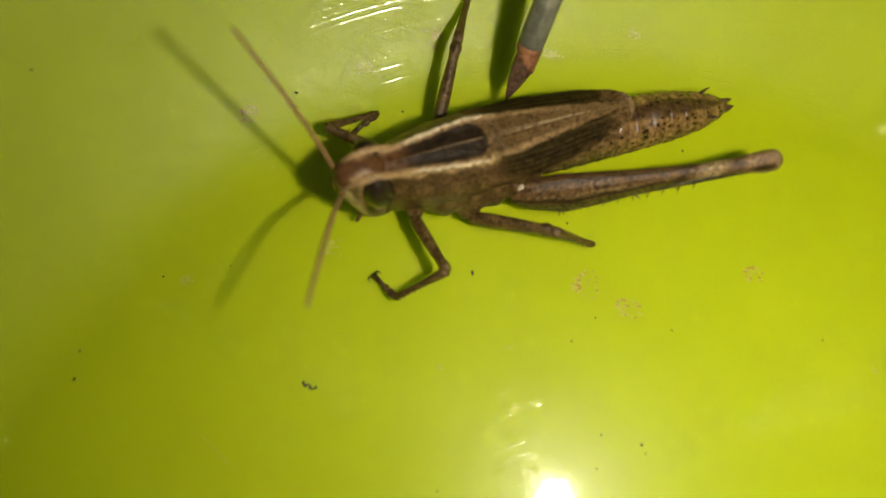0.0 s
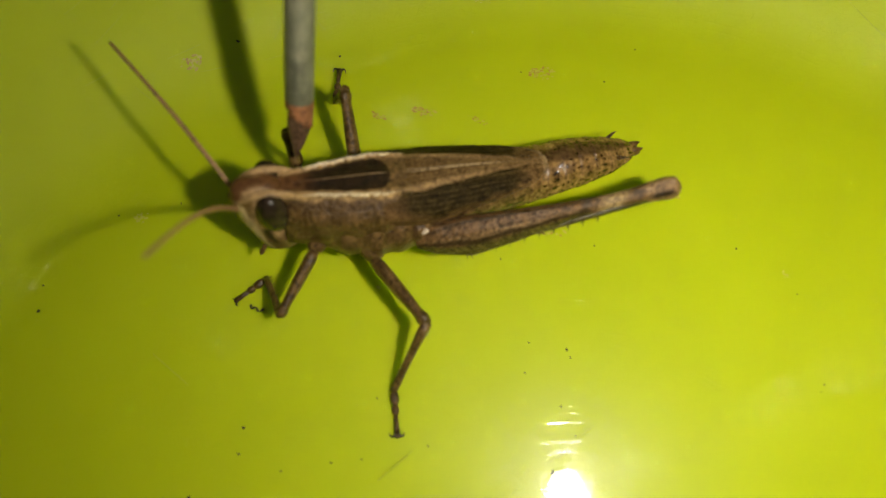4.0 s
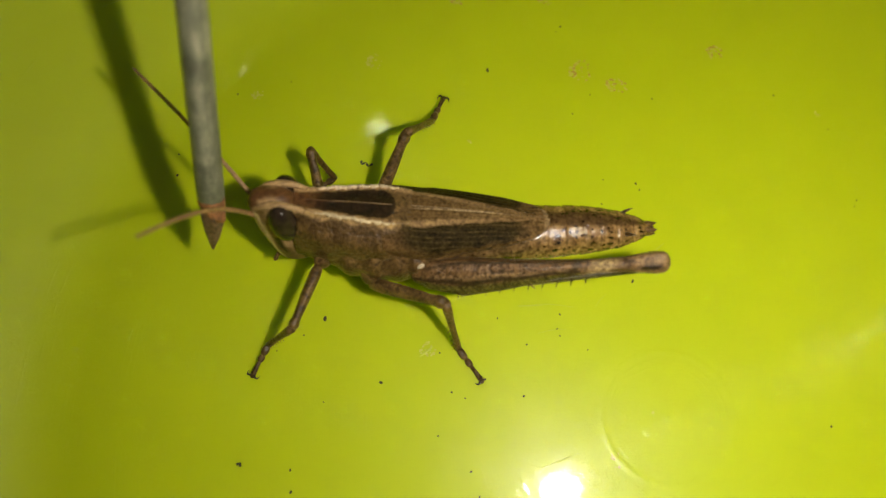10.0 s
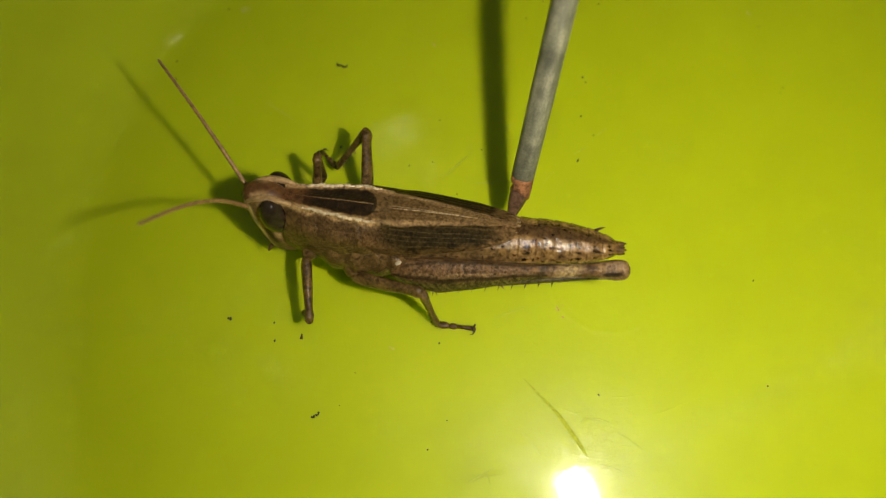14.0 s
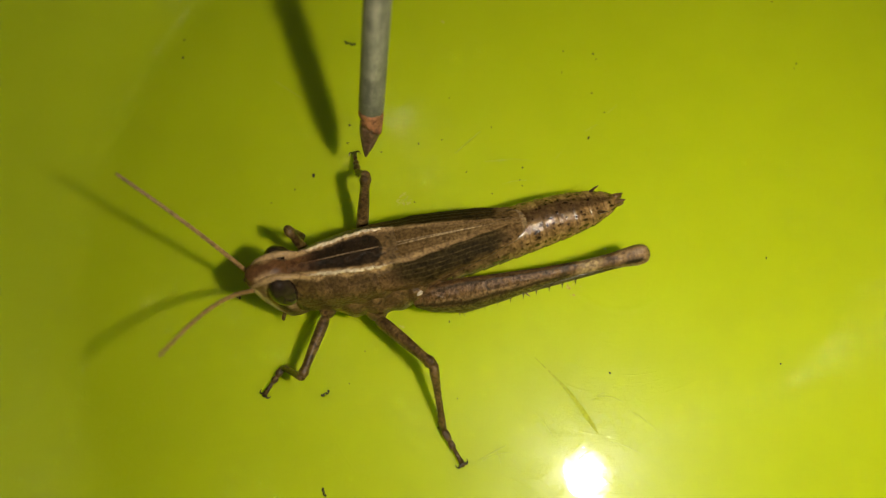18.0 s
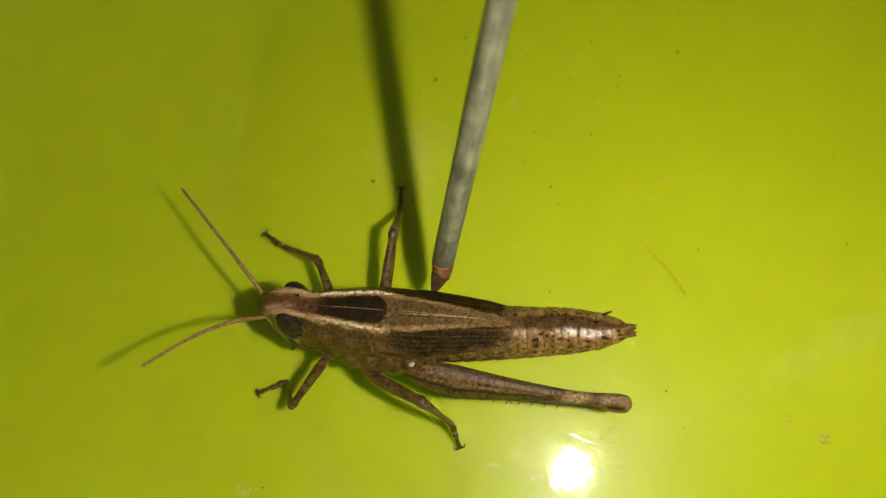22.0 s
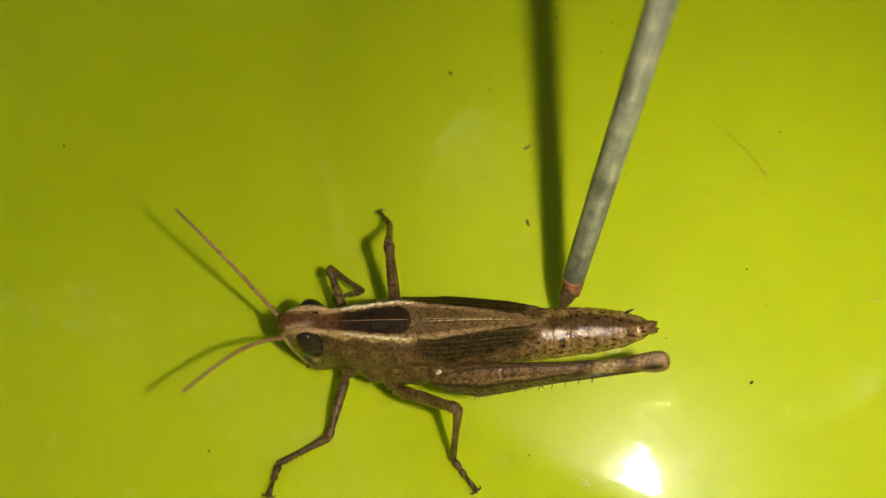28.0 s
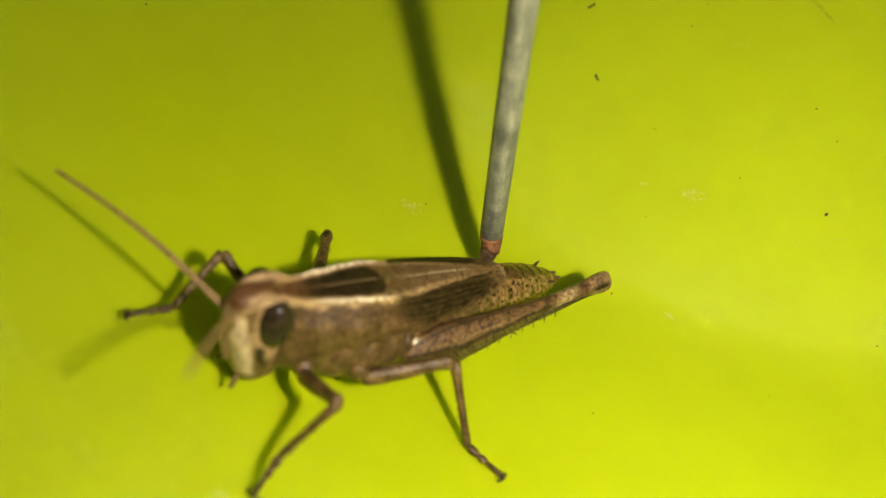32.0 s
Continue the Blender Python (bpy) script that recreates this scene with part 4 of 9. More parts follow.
crumb(-40.3, -7.6, 0.23, 60)
crumb(-9.7, 3.8, 0.23, 61)
crumb(-13.4, 4.8, 0.23, 62)
crumb(-21.4, -9.9, 0.23, 63)
crumb(-13.7, 23.0, 0.23, 64)
crumb(-9.5, 23.2, 0.23, 65)
crumb(-24.6, 39.8, 0.23, 66)
crumb(-13.0, 20.1, 0.23, 67)
crumb(-25.0, 12.3, 0.19, 68)
crumb(-11.8, -21.7, 0.23, 69)
crumb(-23.5, -24.2, 0.19, 70)
crumb(-15.9, 2.1, 0.28, 71)
crumb(-15.5, -14.0, 0.28, 72)
crumb(-23.2, -20.3, 0.19, 73)
crumb(30.1, -35.8, 0.28, 74)
crumb(-1.8, -43.2, 0.23, 75)
crumb(-10.7, -51.2, 0.19, 76)
crumb(-11.6, -61.5, 0.28, 77)
crumb(-17.1, -12.0, 0.28, 78)
crumb(7.4, -35.3, 0.23, 79)
crumb(-40.4, -73.7, 0.28, 80)
crumb(-35.5, -59.1, 0.28, 81)
crumb(-70.3, -51.1, 0.28, 82)
crumb(17.0, -57.5, 0.28, 83)
crumb(7.2, -67.1, 0.23, 84)
crumb(-9.8, -75.7, 0.23, 85)
flake(-43.9, 28.2, 1.2, 2.5, 30, 86)
flake(-55.0, 19.3, 1.9, 1.1, 20, 87)
flake(-29.4, 22.3, 0.9, 0.6, 0, 88)
flake(-6.1, 43.6, 1.6, 1.9, 0, 89, BROWN_STAIN, "brownish dried smear stuck to the bowl")
flake(-32.9, 56.9, 4.3, 1.4, -25, 90)
flake(-44.8, 52.0, 1.9, 3.7, 20, 91, BROWN_STAIN, "brownish dried smear stuck to the bowl")
flake(-49.8, 45.8, 3.7, 1.9, 10, 92)
flake(-26.1, 62.3, 1.9, 0.9, -30, 93)
flake(-23.6, 51.4, 3.0, 1.6, 20, 94, BROWN_STAIN, "brownish dried smear stuck to the bowl")
flake(-33.5, 41.9, 3.2, 1.2, 10, 95, BROWN_STAIN, "brownish dried smear stuck to the bowl")
flake(-27.6, 43.4, 2.5, 0.7, 0, 96, BROWN_STAIN, "brownish dried smear stuck to the bowl")
flake(-37.8, 39.7, 1.9, 1.0, 0, 97, BROWN_STAIN, "brownish dried smear stuck to the bowl")
flake(7.5, 39.6, 0.9, 0.6, 0, 98)
flake(-25.6, -2.1, 1.5, 1.7, 50, 99)
flake(-20.4, -16.3, 0.4, 0.3, 0, 100)
flake(18.5, -30.0, 0.6, 1.4, 0, 101, BROWN_STAIN, "brownish dried smear stuck to the bowl")
flake(-6.5, -46.9, 2.9, 1.5, 10, 102)
flake(-36.4, -60.2, 1.9, 1.9, 30, 103)
scratch(-5.3, -14.6, 3.6, -20.1, 1.0, 0.04, "gouge", "long wedge-shaped gouge in the lime plastic", 0.006)
scratch(2.0, -16.6, 5.2, -16.0, 0.12, 0.1)
scratch(-19.9, 9.3, -21.8, 5.5, 0.22, 0.0, "scratch", "bright thin scratch in the lime plastic", 0.07)
scratch(-46.7, 7.6, -42.0, 6.3, 0.2, 0.0)
scratch(-26.0, -3.0, -25.1, -1.5, 0.25, 0.0)
scratch(-18.2, 5.7, -15.6, 6.7, 0.12, 0.0)
scratch(-10.7, -9.3, -7.5, -6.6, 0.12, 0.0)
scratch(3.9, 70.3, 9.3, 68.1, 0.15, 0.0)
scratch(-7.7, -27.2, -5.3, -24.6, 0.15, 0.0)
scratch(-1.8, -40.6, 0.1, -37.1, 0.1, 0.0)
scratch(-51.5, 44.3, -47.0, 48.2, 0.11, 0.0)
scratch(-50.4, 47.3, -46.7, 46.1, 0.11, 0.0)
scratch(-51.4, 40.2, -48.4, 43.1, 0.11, 0.0)
scratch(-32.9, 56.7, -31.5, 56.9, 0.11, 0.0)
scratch(-25.1, 62.8, -24.0, 62.0, 0.11, 0.0)
scratch(-51.2, 42.5, -51.0, 46.3, 0.11, 0.0)
scratch(-50.0, 49.1, -47.5, 49.8, 0.11, 0.0)
scratch(-41.4, 56.6, -37.9, 56.3, 0.11, 0.0)
scratch(-65.4, 36.2, -64.6, 39.5, 0.1, 0.0)
scratch(-65.5, 32.6, -64.3, 36.7, 0.1, 0.0)
scratch(-59.6, 35.2, -57.4, 38.2, 0.1, 0.0)
scratch(-56.4, 35.9, -53.8, 38.3, 0.1, 0.0)
scratch(-68.4, 33.6, -67.1, 36.9, 0.1, 0.0)
scratch(-61.3, 31.1, -58.5, 30.7, 0.1, 0.0)
scratch(-65.0, 28.5, -63.4, 31.3, 0.1, 0.0)
scratch(-76.6, 23.5, -74.7, 22.9, 0.12, 0.0)
scratch(-75.4, 21.1, -73.3, 25.2, 0.12, 0.0)
scratch(-72.3, 20.0, -70.5, 22.7, 0.12, 0.0)
scratch(-6.2, 16.4, -5.3, 18.0, 0.16, 0.0)
scratch(-8.0, 13.3, -6.8, 14.8, 0.16, 0.0)
scratch(-3.7, -20.2, -0.9, -22.0, 0.08, 0.06)
scratch(1.9, -17.0, 3.0, -15.7, 0.08, 0.06)
scratch(6.0, -16.7, 9.4, -17.8, 0.08, 0.06)
scratch(-7.2, -27.0, -4.7, -25.1, 0.08, 0.06)
scratch(2.1, -24.2, 3.6, -21.6, 0.08, 0.06)
scratch(3.9, -24.0, 6.5, -24.7, 0.08, 0.06)
scratch(5.0, -20.5, 8.4, -20.6, 0.08, 0.06)
scratch(-6.3, -25.2, -5.0, -26.9, 0.08, 0.06)
scratch(-18.0, 5.7, -12.4, 7.7, 0.08, 0.05)
scratch(-10.3, 8.4, -9.6, 10.3, 0.08, 0.05)
scratch(-15.2, 3.6, -12.5, 5.1, 0.08, 0.05)
scratch(8.1, -48.5, 12.0, -46.2, 0.08, 0.05)
scratch(7.7, -51.6, 10.7, -53.0, 0.08, 0.05)
scratch(12.8, -49.0, 15.2, -46.2, 0.08, 0.05)
scratch(4.7, -48.1, 6.8, -49.6, 0.08, 0.05)
scratch(-1.4, -56.1, 0.6, -53.3, 0.08, 0.05)
scratch(3.7, -55.9, 6.5, -56.7, 0.08, 0.05)
scratch(-1.1, -60.6, 1.5, -58.8, 0.08, 0.05)


# ---- what moves ----
def motions():
    walk(lamp, [(t, m @ pose(0.0231, 0, 0.001, -5, -10, 0)) for t, m in PATH])
    walk(hopper["body"], [
        (0, pose(-0.02979, 0.04571, 0.00574, -4.8, -4.3, -135.2)), (0.5, pose(-0.02834, 0.04244, 0.00701, 13.5, -4.8, -152.3)),
        (1, pose(-0.02831, 0.04172, 0.00621, 14.2, -5.1, -148.5)), (1.5, pose(-0.02648, 0.03647, 0.00625, 13, -6.5, -150.2)),
        (2, pose(-0.02658, 0.03635, 0.00764, 9.5, -12.1, -146.6)), (2.5, pose(-0.02666, 0.03607, 0.00755, 10.7, -12.3, -146.9)),
        (3, pose(-0.02668, 0.03593, 0.00772, 11.4, -8.1, -147.6)), (3.5, pose(-0.02574, 0.03536, 0.00631, 7, -8.4, -140.7)),
        (5.5, pose(-0.02582, 0.02378, 0.00734, 16.9, -1.5, -169.5)), (6, pose(-0.02569, 0.02294, 0.00709, 16.2, -2.4, -167.8)),
        (6.5, pose(-0.02544, 0.02194, 0.00687, 13.4, -0.4, -166.6)), (7, pose(-0.02606, 0.01791, 0.00715, 13.4, -4.2, -158)),
        (7.5, pose(-0.02547, 0.01647, 0.00689, 10.2, -5.3, -151.2)), (8, pose(-0.02532, 0.01708, 0.00587, 9.1, -6.5, -151.7)),
        (8.5, pose(-0.02543, 0.01646, 0.00708, 8.2, -5, -151.4)), (9, pose(-0.02548, 0.01169, 0.0081, 14.9, -3.5, -157.2)),
        (9.5, pose(-0.02599, 0.00926, 0.00861, 13.2, -2.3, -163)), (10, pose(-0.02611, 0.00952, 0.00753, 13.2, -3.2, -161.4)),
        (10.5, pose(-0.02531, 0.00967, 0.00758, 12.6, 0.6, -162.4)), (11, pose(-0.02519, 0.00963, 0.00751, 14.8, -3.3, -160.2)),
        (11.5, pose(-0.02315, 0.00723, 0.00782, 14.9, 3.9, -148.1)), (12, pose(-0.02306, 0.00714, 0.00754, 14, 3.5, -148)),
        (12.5, pose(-0.02227, 0.00628, 0.00821, 9.6, 1, -146.3)), (13, pose(-0.02096, 0.00163, 0.00724, 7.6, -1.8, -140.8)),
        (13.5, pose(-0.02046, 0.00146, 0.00742, 9.2, -1.3, -142.9)), (14, pose(-0.01889, -0.00375, 0.00833, 13.9, -2, -166.2)),
        (14.5, pose(-0.01896, -0.00378, 0.00837, 14.7, -2.5, -166.5)), (16.5, pose(-0.01851, -0.00528, 0.00753, 11.3, -1.8, -157.6)),
        (17, pose(-0.01831, -0.00661, 0.00782, 11.8, -2.2, -155.7)), (17.5, pose(-0.01742, -0.00837, 0.00684, 5.8, -0.3, -147.3)),
        (18, pose(-0.01787, -0.00773, 0.00723, 8.3, -2, -146.4)), (18.5, pose(-0.01597, -0.00918, 0.00816, 15.2, -0.8, -155.6)),
        (19, pose(-0.0177, -0.01661, 0.01077, 17.1, -2.4, -182)), (19.5, pose(-0.01935, -0.01836, 0.01079, 16.9, -7.1, 169.5)),
        (20, pose(-0.02109, -0.02189, 0.009, 13.9, -1.7, 174.6)), (20.5, pose(-0.02068, -0.02368, 0.00636, 6.2, -2.9, -166.9)),
        (21, pose(-0.02086, -0.0263, 0.00703, 6.8, -0.1, -156.8)), (21.5, pose(-0.02094, -0.02603, 0.00749, 5.9, 2.5, -157.4)),
        (22, pose(-0.02163, -0.03566, 0.01078, 14.1, 4.1, -163.5)), (22.5, pose(-0.02238, -0.03673, 0.01066, 6.1, 4.4, -159.4)),
        (23, pose(-0.02155, -0.03717, 0.00994, 5.3, 1.9, -156.6)), (23.5, pose(-0.0216, -0.03703, 0.00998, 6.9, 2.6, -156.6)),
        (24, pose(-0.02159, -0.03704, 0.00981, 6.2, 2, -156.5)), (24.5, pose(-0.01984, -0.03841, 0.00695, 7.2, 1.6, -143.2)),
        (26.5, pose(-0.02034, -0.04261, 0.00695, 5.3, -2.2, -128)), (27, pose(-0.01926, -0.04599, 0.00872, 4.1, -3.2, -139.5)),
        (27.5, pose(-0.02174, -0.04978, 0.00926, 10.4, -5.2, -146.9)), (28, pose(-0.02168, -0.05198, 0.00856, 14.7, -6, -155.2)),
        (28.5, pose(-0.0248, -0.05914, 0.00797, 17.3, -14.1, -154.4)), (29, pose(-0.02442, -0.06065, 0.00999, 24.1, -23.6, -151.6)),
        (29.5, pose(-0.02479, -0.06184, 0.0104, 19.7, -28.8, -152.2)), (30, pose(-0.02505, -0.0664, 0.01322, 21.6, -31.9, -145.1)),
        (30.5, pose(-0.02671, -0.06724, 0.01363, 19, -36.9, -144.6)), (31, pose(-0.02721, -0.06793, 0.01552, 20.3, -38, -140.6)),
        (31.5, pose(-0.02805, -0.06961, 0.01681, 18.9, -42.9, -139.3)), (32, pose(-0.0279, -0.07126, 0.0191, 19.7, -43.2, -137.8)),
    ])
    walk(hopper["abdomen"], [
        (0, pose(0.001, 0, -0.0006, 0, -1.6, -6)), (0.5, pose(0.001, 0, -0.0006, 0, -2.7, -3.7)),
        (1, pose(0.001, 0, -0.0006, 0, -1.9, 0.4)), (1.5, pose(0.001, 0, -0.0006, 0, -0.2, 6.2)),
        (2, pose(0.001, 0, -0.0006, 0, -1.2, 3)), (2.5, pose(0.001, 0, -0.0006, 0, 0.3, 3.6)),
        (3, pose(0.001, 0, -0.0006, 0, -1.6, 4.2)), (3.5, pose(0.001, 0, -0.0006, 0, -2.1, 5.4)),
        (5.5, pose(0.001, 0, -0.0006, 0, 0.1, -0.3)), (6, pose(0.001, 0, -0.0006, 0, 0.2, 1.1)),
        (6.5, pose(0.001, 0, -0.0006, 0, 0.9, 3)), (7, pose(0.001, 0, -0.0006, 0, 1.2, 3.7)),
        (7.5, pose(0.001, 0, -0.0006, 0, 0.7, 4.2)), (8, pose(0.001, 0, -0.0006, 0, 0.7, 4.3)),
        (8.5, pose(0.001, 0, -0.0006, 0, -0.6, 4.6)), (9, pose(0.001, 0, -0.0006, 0, 1.2, 2.9)),
        (9.5, pose(0.001, 0, -0.0006, 0, 3.8, 1.2)), (10, pose(0.001, 0, -0.0006, 0, 0.8, 1.4)),
        (10.5, pose(0.001, 0, -0.0006, 0, 2.2, 1.7)), (11, pose(0.001, 0, -0.0006, 0, 1.1, 1.4)),
        (11.5, pose(0.001, 0, -0.0006, 0, -2.7, 3.5)), (12, pose(0.001, 0, -0.0006, 0, -1.1, 1)),
        (12.5, pose(0.001, 0, -0.0006, 0, -0.1, 3.4)), (13, pose(0.001, 0, -0.0006, 0, 0.3, 3.5)),
        (13.5, pose(0.001, 0, -0.0006, 0, 0.5, 4.6)), (14, pose(0.001, 0, -0.0006, 0, 1.5, -2)),
        (14.5, pose(0.001, 0, -0.0006, 0, 1.6, -2.1)), (16.5, pose(0.001, 0, -0.0006, 0, -0.1, 0.3)),
        (17, pose(0.001, 0, -0.0006, 0, 1.1, 0.6)), (17.5, pose(0.001, 0, -0.0006, 0, 1.2, 4.2)),
        (18, pose(0.001, 0, -0.0006, 0, 0.6, 1.3)), (18.5, pose(0.001, 0, -0.0006, 0, 1.4, 2.5)),
        (19, pose(0.001, 0, -0.0006, 0, 5.8, -0.5)), (19.5, pose(0.001, 0, -0.0006, 0, 7.3, 1.9)),
        (20, pose(0.001, 0, -0.0006, 0, 7.3, 3.5)), (20.5, pose(0.001, 0, -0.0006, 0, 4.6, 3.6)),
        (21, pose(0.001, 0, -0.0006, 0, 3.3, 2)), (21.5, pose(0.001, 0, -0.0006, 0, 1.1, 2.8)),
        (22, pose(0.001, 0, -0.0006, 0, 4.6, 0.2)), (22.5, pose(0.001, 0, -0.0006, 0, 3.7, -0.4)),
        (23, pose(0.001, 0, -0.0006, 0, 4.8, -0.7)), (23.5, pose(0.001, 0, -0.0006, 0, 4.5, -1.8)),
        (24, pose(0.001, 0, -0.0006, 0, 4.9, -1.4)), (24.5, pose(0.001, 0, -0.0006, 0, 2.5, 0.9)),
        (26.5, pose(0.001, 0, -0.0006, 0, 0.8, 4)), (27, pose(0.001, 0, -0.0006, 0, 4.2, 0.3)),
        (27.5, pose(0.001, 0, -0.0006, 0, 3, -1.7)), (28, pose(0.001, 0, -0.0006, 0, 2.7, -2.2)),
        (28.5, pose(0.001, 0, -0.0006, 0, 0, -1.2)), (29, pose(0.001, 0, -0.0006, 0, 1.3, -4.6)),
        (29.5, pose(0.001, 0, -0.0006, 0, 2.4, -5.1)), (30, pose(0.001, 0, -0.0006, 0, -2, -4)),
        (30.5, pose(0.001, 0, -0.0006, 0, -1.2, -6.8)), (31, pose(0.001, 0, -0.0006, 0, -4.5, -2.8)),
        (31.5, pose(0.001, 0, -0.0006, 0, -2.4, -2.2)), (32, pose(0.001, 0, -0.0006, 0, -5.5, 1.1)),
    ])
    walk(hopper["antenna_r"], [
        (0, pose(0.02, -0.0007, 0.0015, 0, -56.3, -55.5)), (0.5, pose(0.02, -0.0007, 0.0015, 0, -72.2, -28.1)),
        (1, pose(0.02, -0.0007, 0.0015, 0, -51.7, -54.9)), (1.5, pose(0.02, -0.0007, 0.0015, 0.4, -34.2, -59.6)),
        (2, pose(0.02, -0.0007, 0.0015, 0, -37.3, -64.4)), (2.5, pose(0.02, -0.0007, 0.0015, 0, -12.5, -71.3)),
        (3, pose(0.02, -0.0007, 0.0015, 0, -39.3, -58.7)), (3.5, pose(0.02, -0.0007, 0.0015, 0, -24.5, -56.8)),
        (5.5, pose(0.02, -0.0007, 0.0015, 0, -29.8, -45.3)), (6, pose(0.02, -0.0007, 0.0015, 0, -45.6, -40.1)),
        (6.5, pose(0.02, -0.0007, 0.0015, 0.2, -37, -41.4)), (7, pose(0.02, -0.0007, 0.0015, 0, -37, -48.5)),
        (7.5, pose(0.02, -0.0007, 0.0015, 0, -23.5, -51.3)), (8, pose(0.02, -0.0007, 0.0015, 0, -26, -51.4)),
        (8.5, pose(0.02, -0.0007, 0.0015, 0, -24.2, -51)), (9, pose(0.02, -0.0007, 0.0015, 0, -31.1, -48.9)),
        (9.5, pose(0.02, -0.0007, 0.0015, 0, -24.2, -45.6)), (10, pose(0.02, -0.0007, 0.0015, 0, -29.7, -37.4)),
        (10.5, pose(0.02, -0.0007, 0.0015, 0, -27.1, -40.4)), (11, pose(0.02, -0.0007, 0.0015, 0, -28.4, -43.1)),
        (11.5, pose(0.02, -0.0007, 0.0015, 0.1, -28.7, -42.8)), (12, pose(0.02, -0.0007, 0.0015, 0, -35.9, -39.5)),
        (12.5, pose(0.02, -0.0007, 0.0015, 0.1, -24.9, -42.1)), (13, pose(0.02, -0.0007, 0.0015, 0, -26.2, -45.1)),
        (13.5, pose(0.02, -0.0007, 0.0015, 0, -23.5, -45.1)), (14, pose(0.02, -0.0007, 0.0015, 0, -32.6, -42.4)),
        (14.5, pose(0.02, -0.0007, 0.0015, 0, -31.2, -42)), (16.5, pose(0.02, -0.0007, 0.0015, 0, -32.7, -43.5)),
        (17, pose(0.02, -0.0007, 0.0015, 0, -29.2, -45.4)), (17.5, pose(0.02, -0.0007, 0.0015, 0.4, -52.7, -41.3)),
        (18, pose(0.02, -0.0007, 0.0015, 0, -51.3, -39.6)), (18.5, pose(0.02, -0.0007, 0.0015, 0.6, -31.3, -43)),
        (19, pose(0.02, -0.0007, 0.0015, 0, -21.5, -46.4)), (19.5, pose(0.02, -0.0007, 0.0015, 0.3, -19.6, -46.4)),
        (20, pose(0.02, -0.0007, 0.0015, 0, -42.6, -42.1)), (20.5, pose(0.02, -0.0007, 0.0015, -0.1, -51.9, -38.8)),
        (21, pose(0.02, -0.0007, 0.0015, 0, -43, -38.8)), (21.5, pose(0.02, -0.0007, 0.0015, -0.1, -41.5, -41.2)),
        (22, pose(0.02, -0.0007, 0.0015, 0, -22.1, -43.9)), (22.5, pose(0.02, -0.0007, 0.0015, -0.1, -10.4, -43.9)),
        (23, pose(0.02, -0.0007, 0.0015, 0, -13.7, -43.9)), (23.5, pose(0.02, -0.0007, 0.0015, 0, -16, -44.2)),
        (24, pose(0.02, -0.0007, 0.0015, 0, -14.9, -44.4)), (24.5, pose(0.02, -0.0007, 0.0015, 0, -50.1, -32.7)),
        (26.5, pose(0.02, -0.0007, 0.0015, 0, -50.6, -39.8)), (27, pose(0.02, -0.0007, 0.0015, 0, -58.9, -36.8)),
        (27.5, pose(0.02, -0.0007, 0.0015, 0.1, -58.5, -36)), (28, pose(0.02, -0.0007, 0.0015, 0, -48.1, -37)),
        (28.5, pose(0.02, -0.0007, 0.0015, 0.5, -33.6, -39.7)), (29, pose(0.02, -0.0007, 0.0015, 0, -23.7, -47.2)),
        (29.5, pose(0.02, -0.0007, 0.0015, 2, -49, -18.9)), (30, pose(0.02, -0.0007, 0.0015, 0, -48.4, -18.1)),
        (30.5, pose(0.02, -0.0007, 0.0015, 3.1, -40.5, -18.8)), (31, pose(0.02, -0.0007, 0.0015, 0, -15.4, -54.6)),
        (31.5, pose(0.02, -0.0007, 0.0015, 0.1, -7.5, -55.5)), (32, pose(0.02, -0.0007, 0.0015, 0, -8.7, -58.1)),
    ])
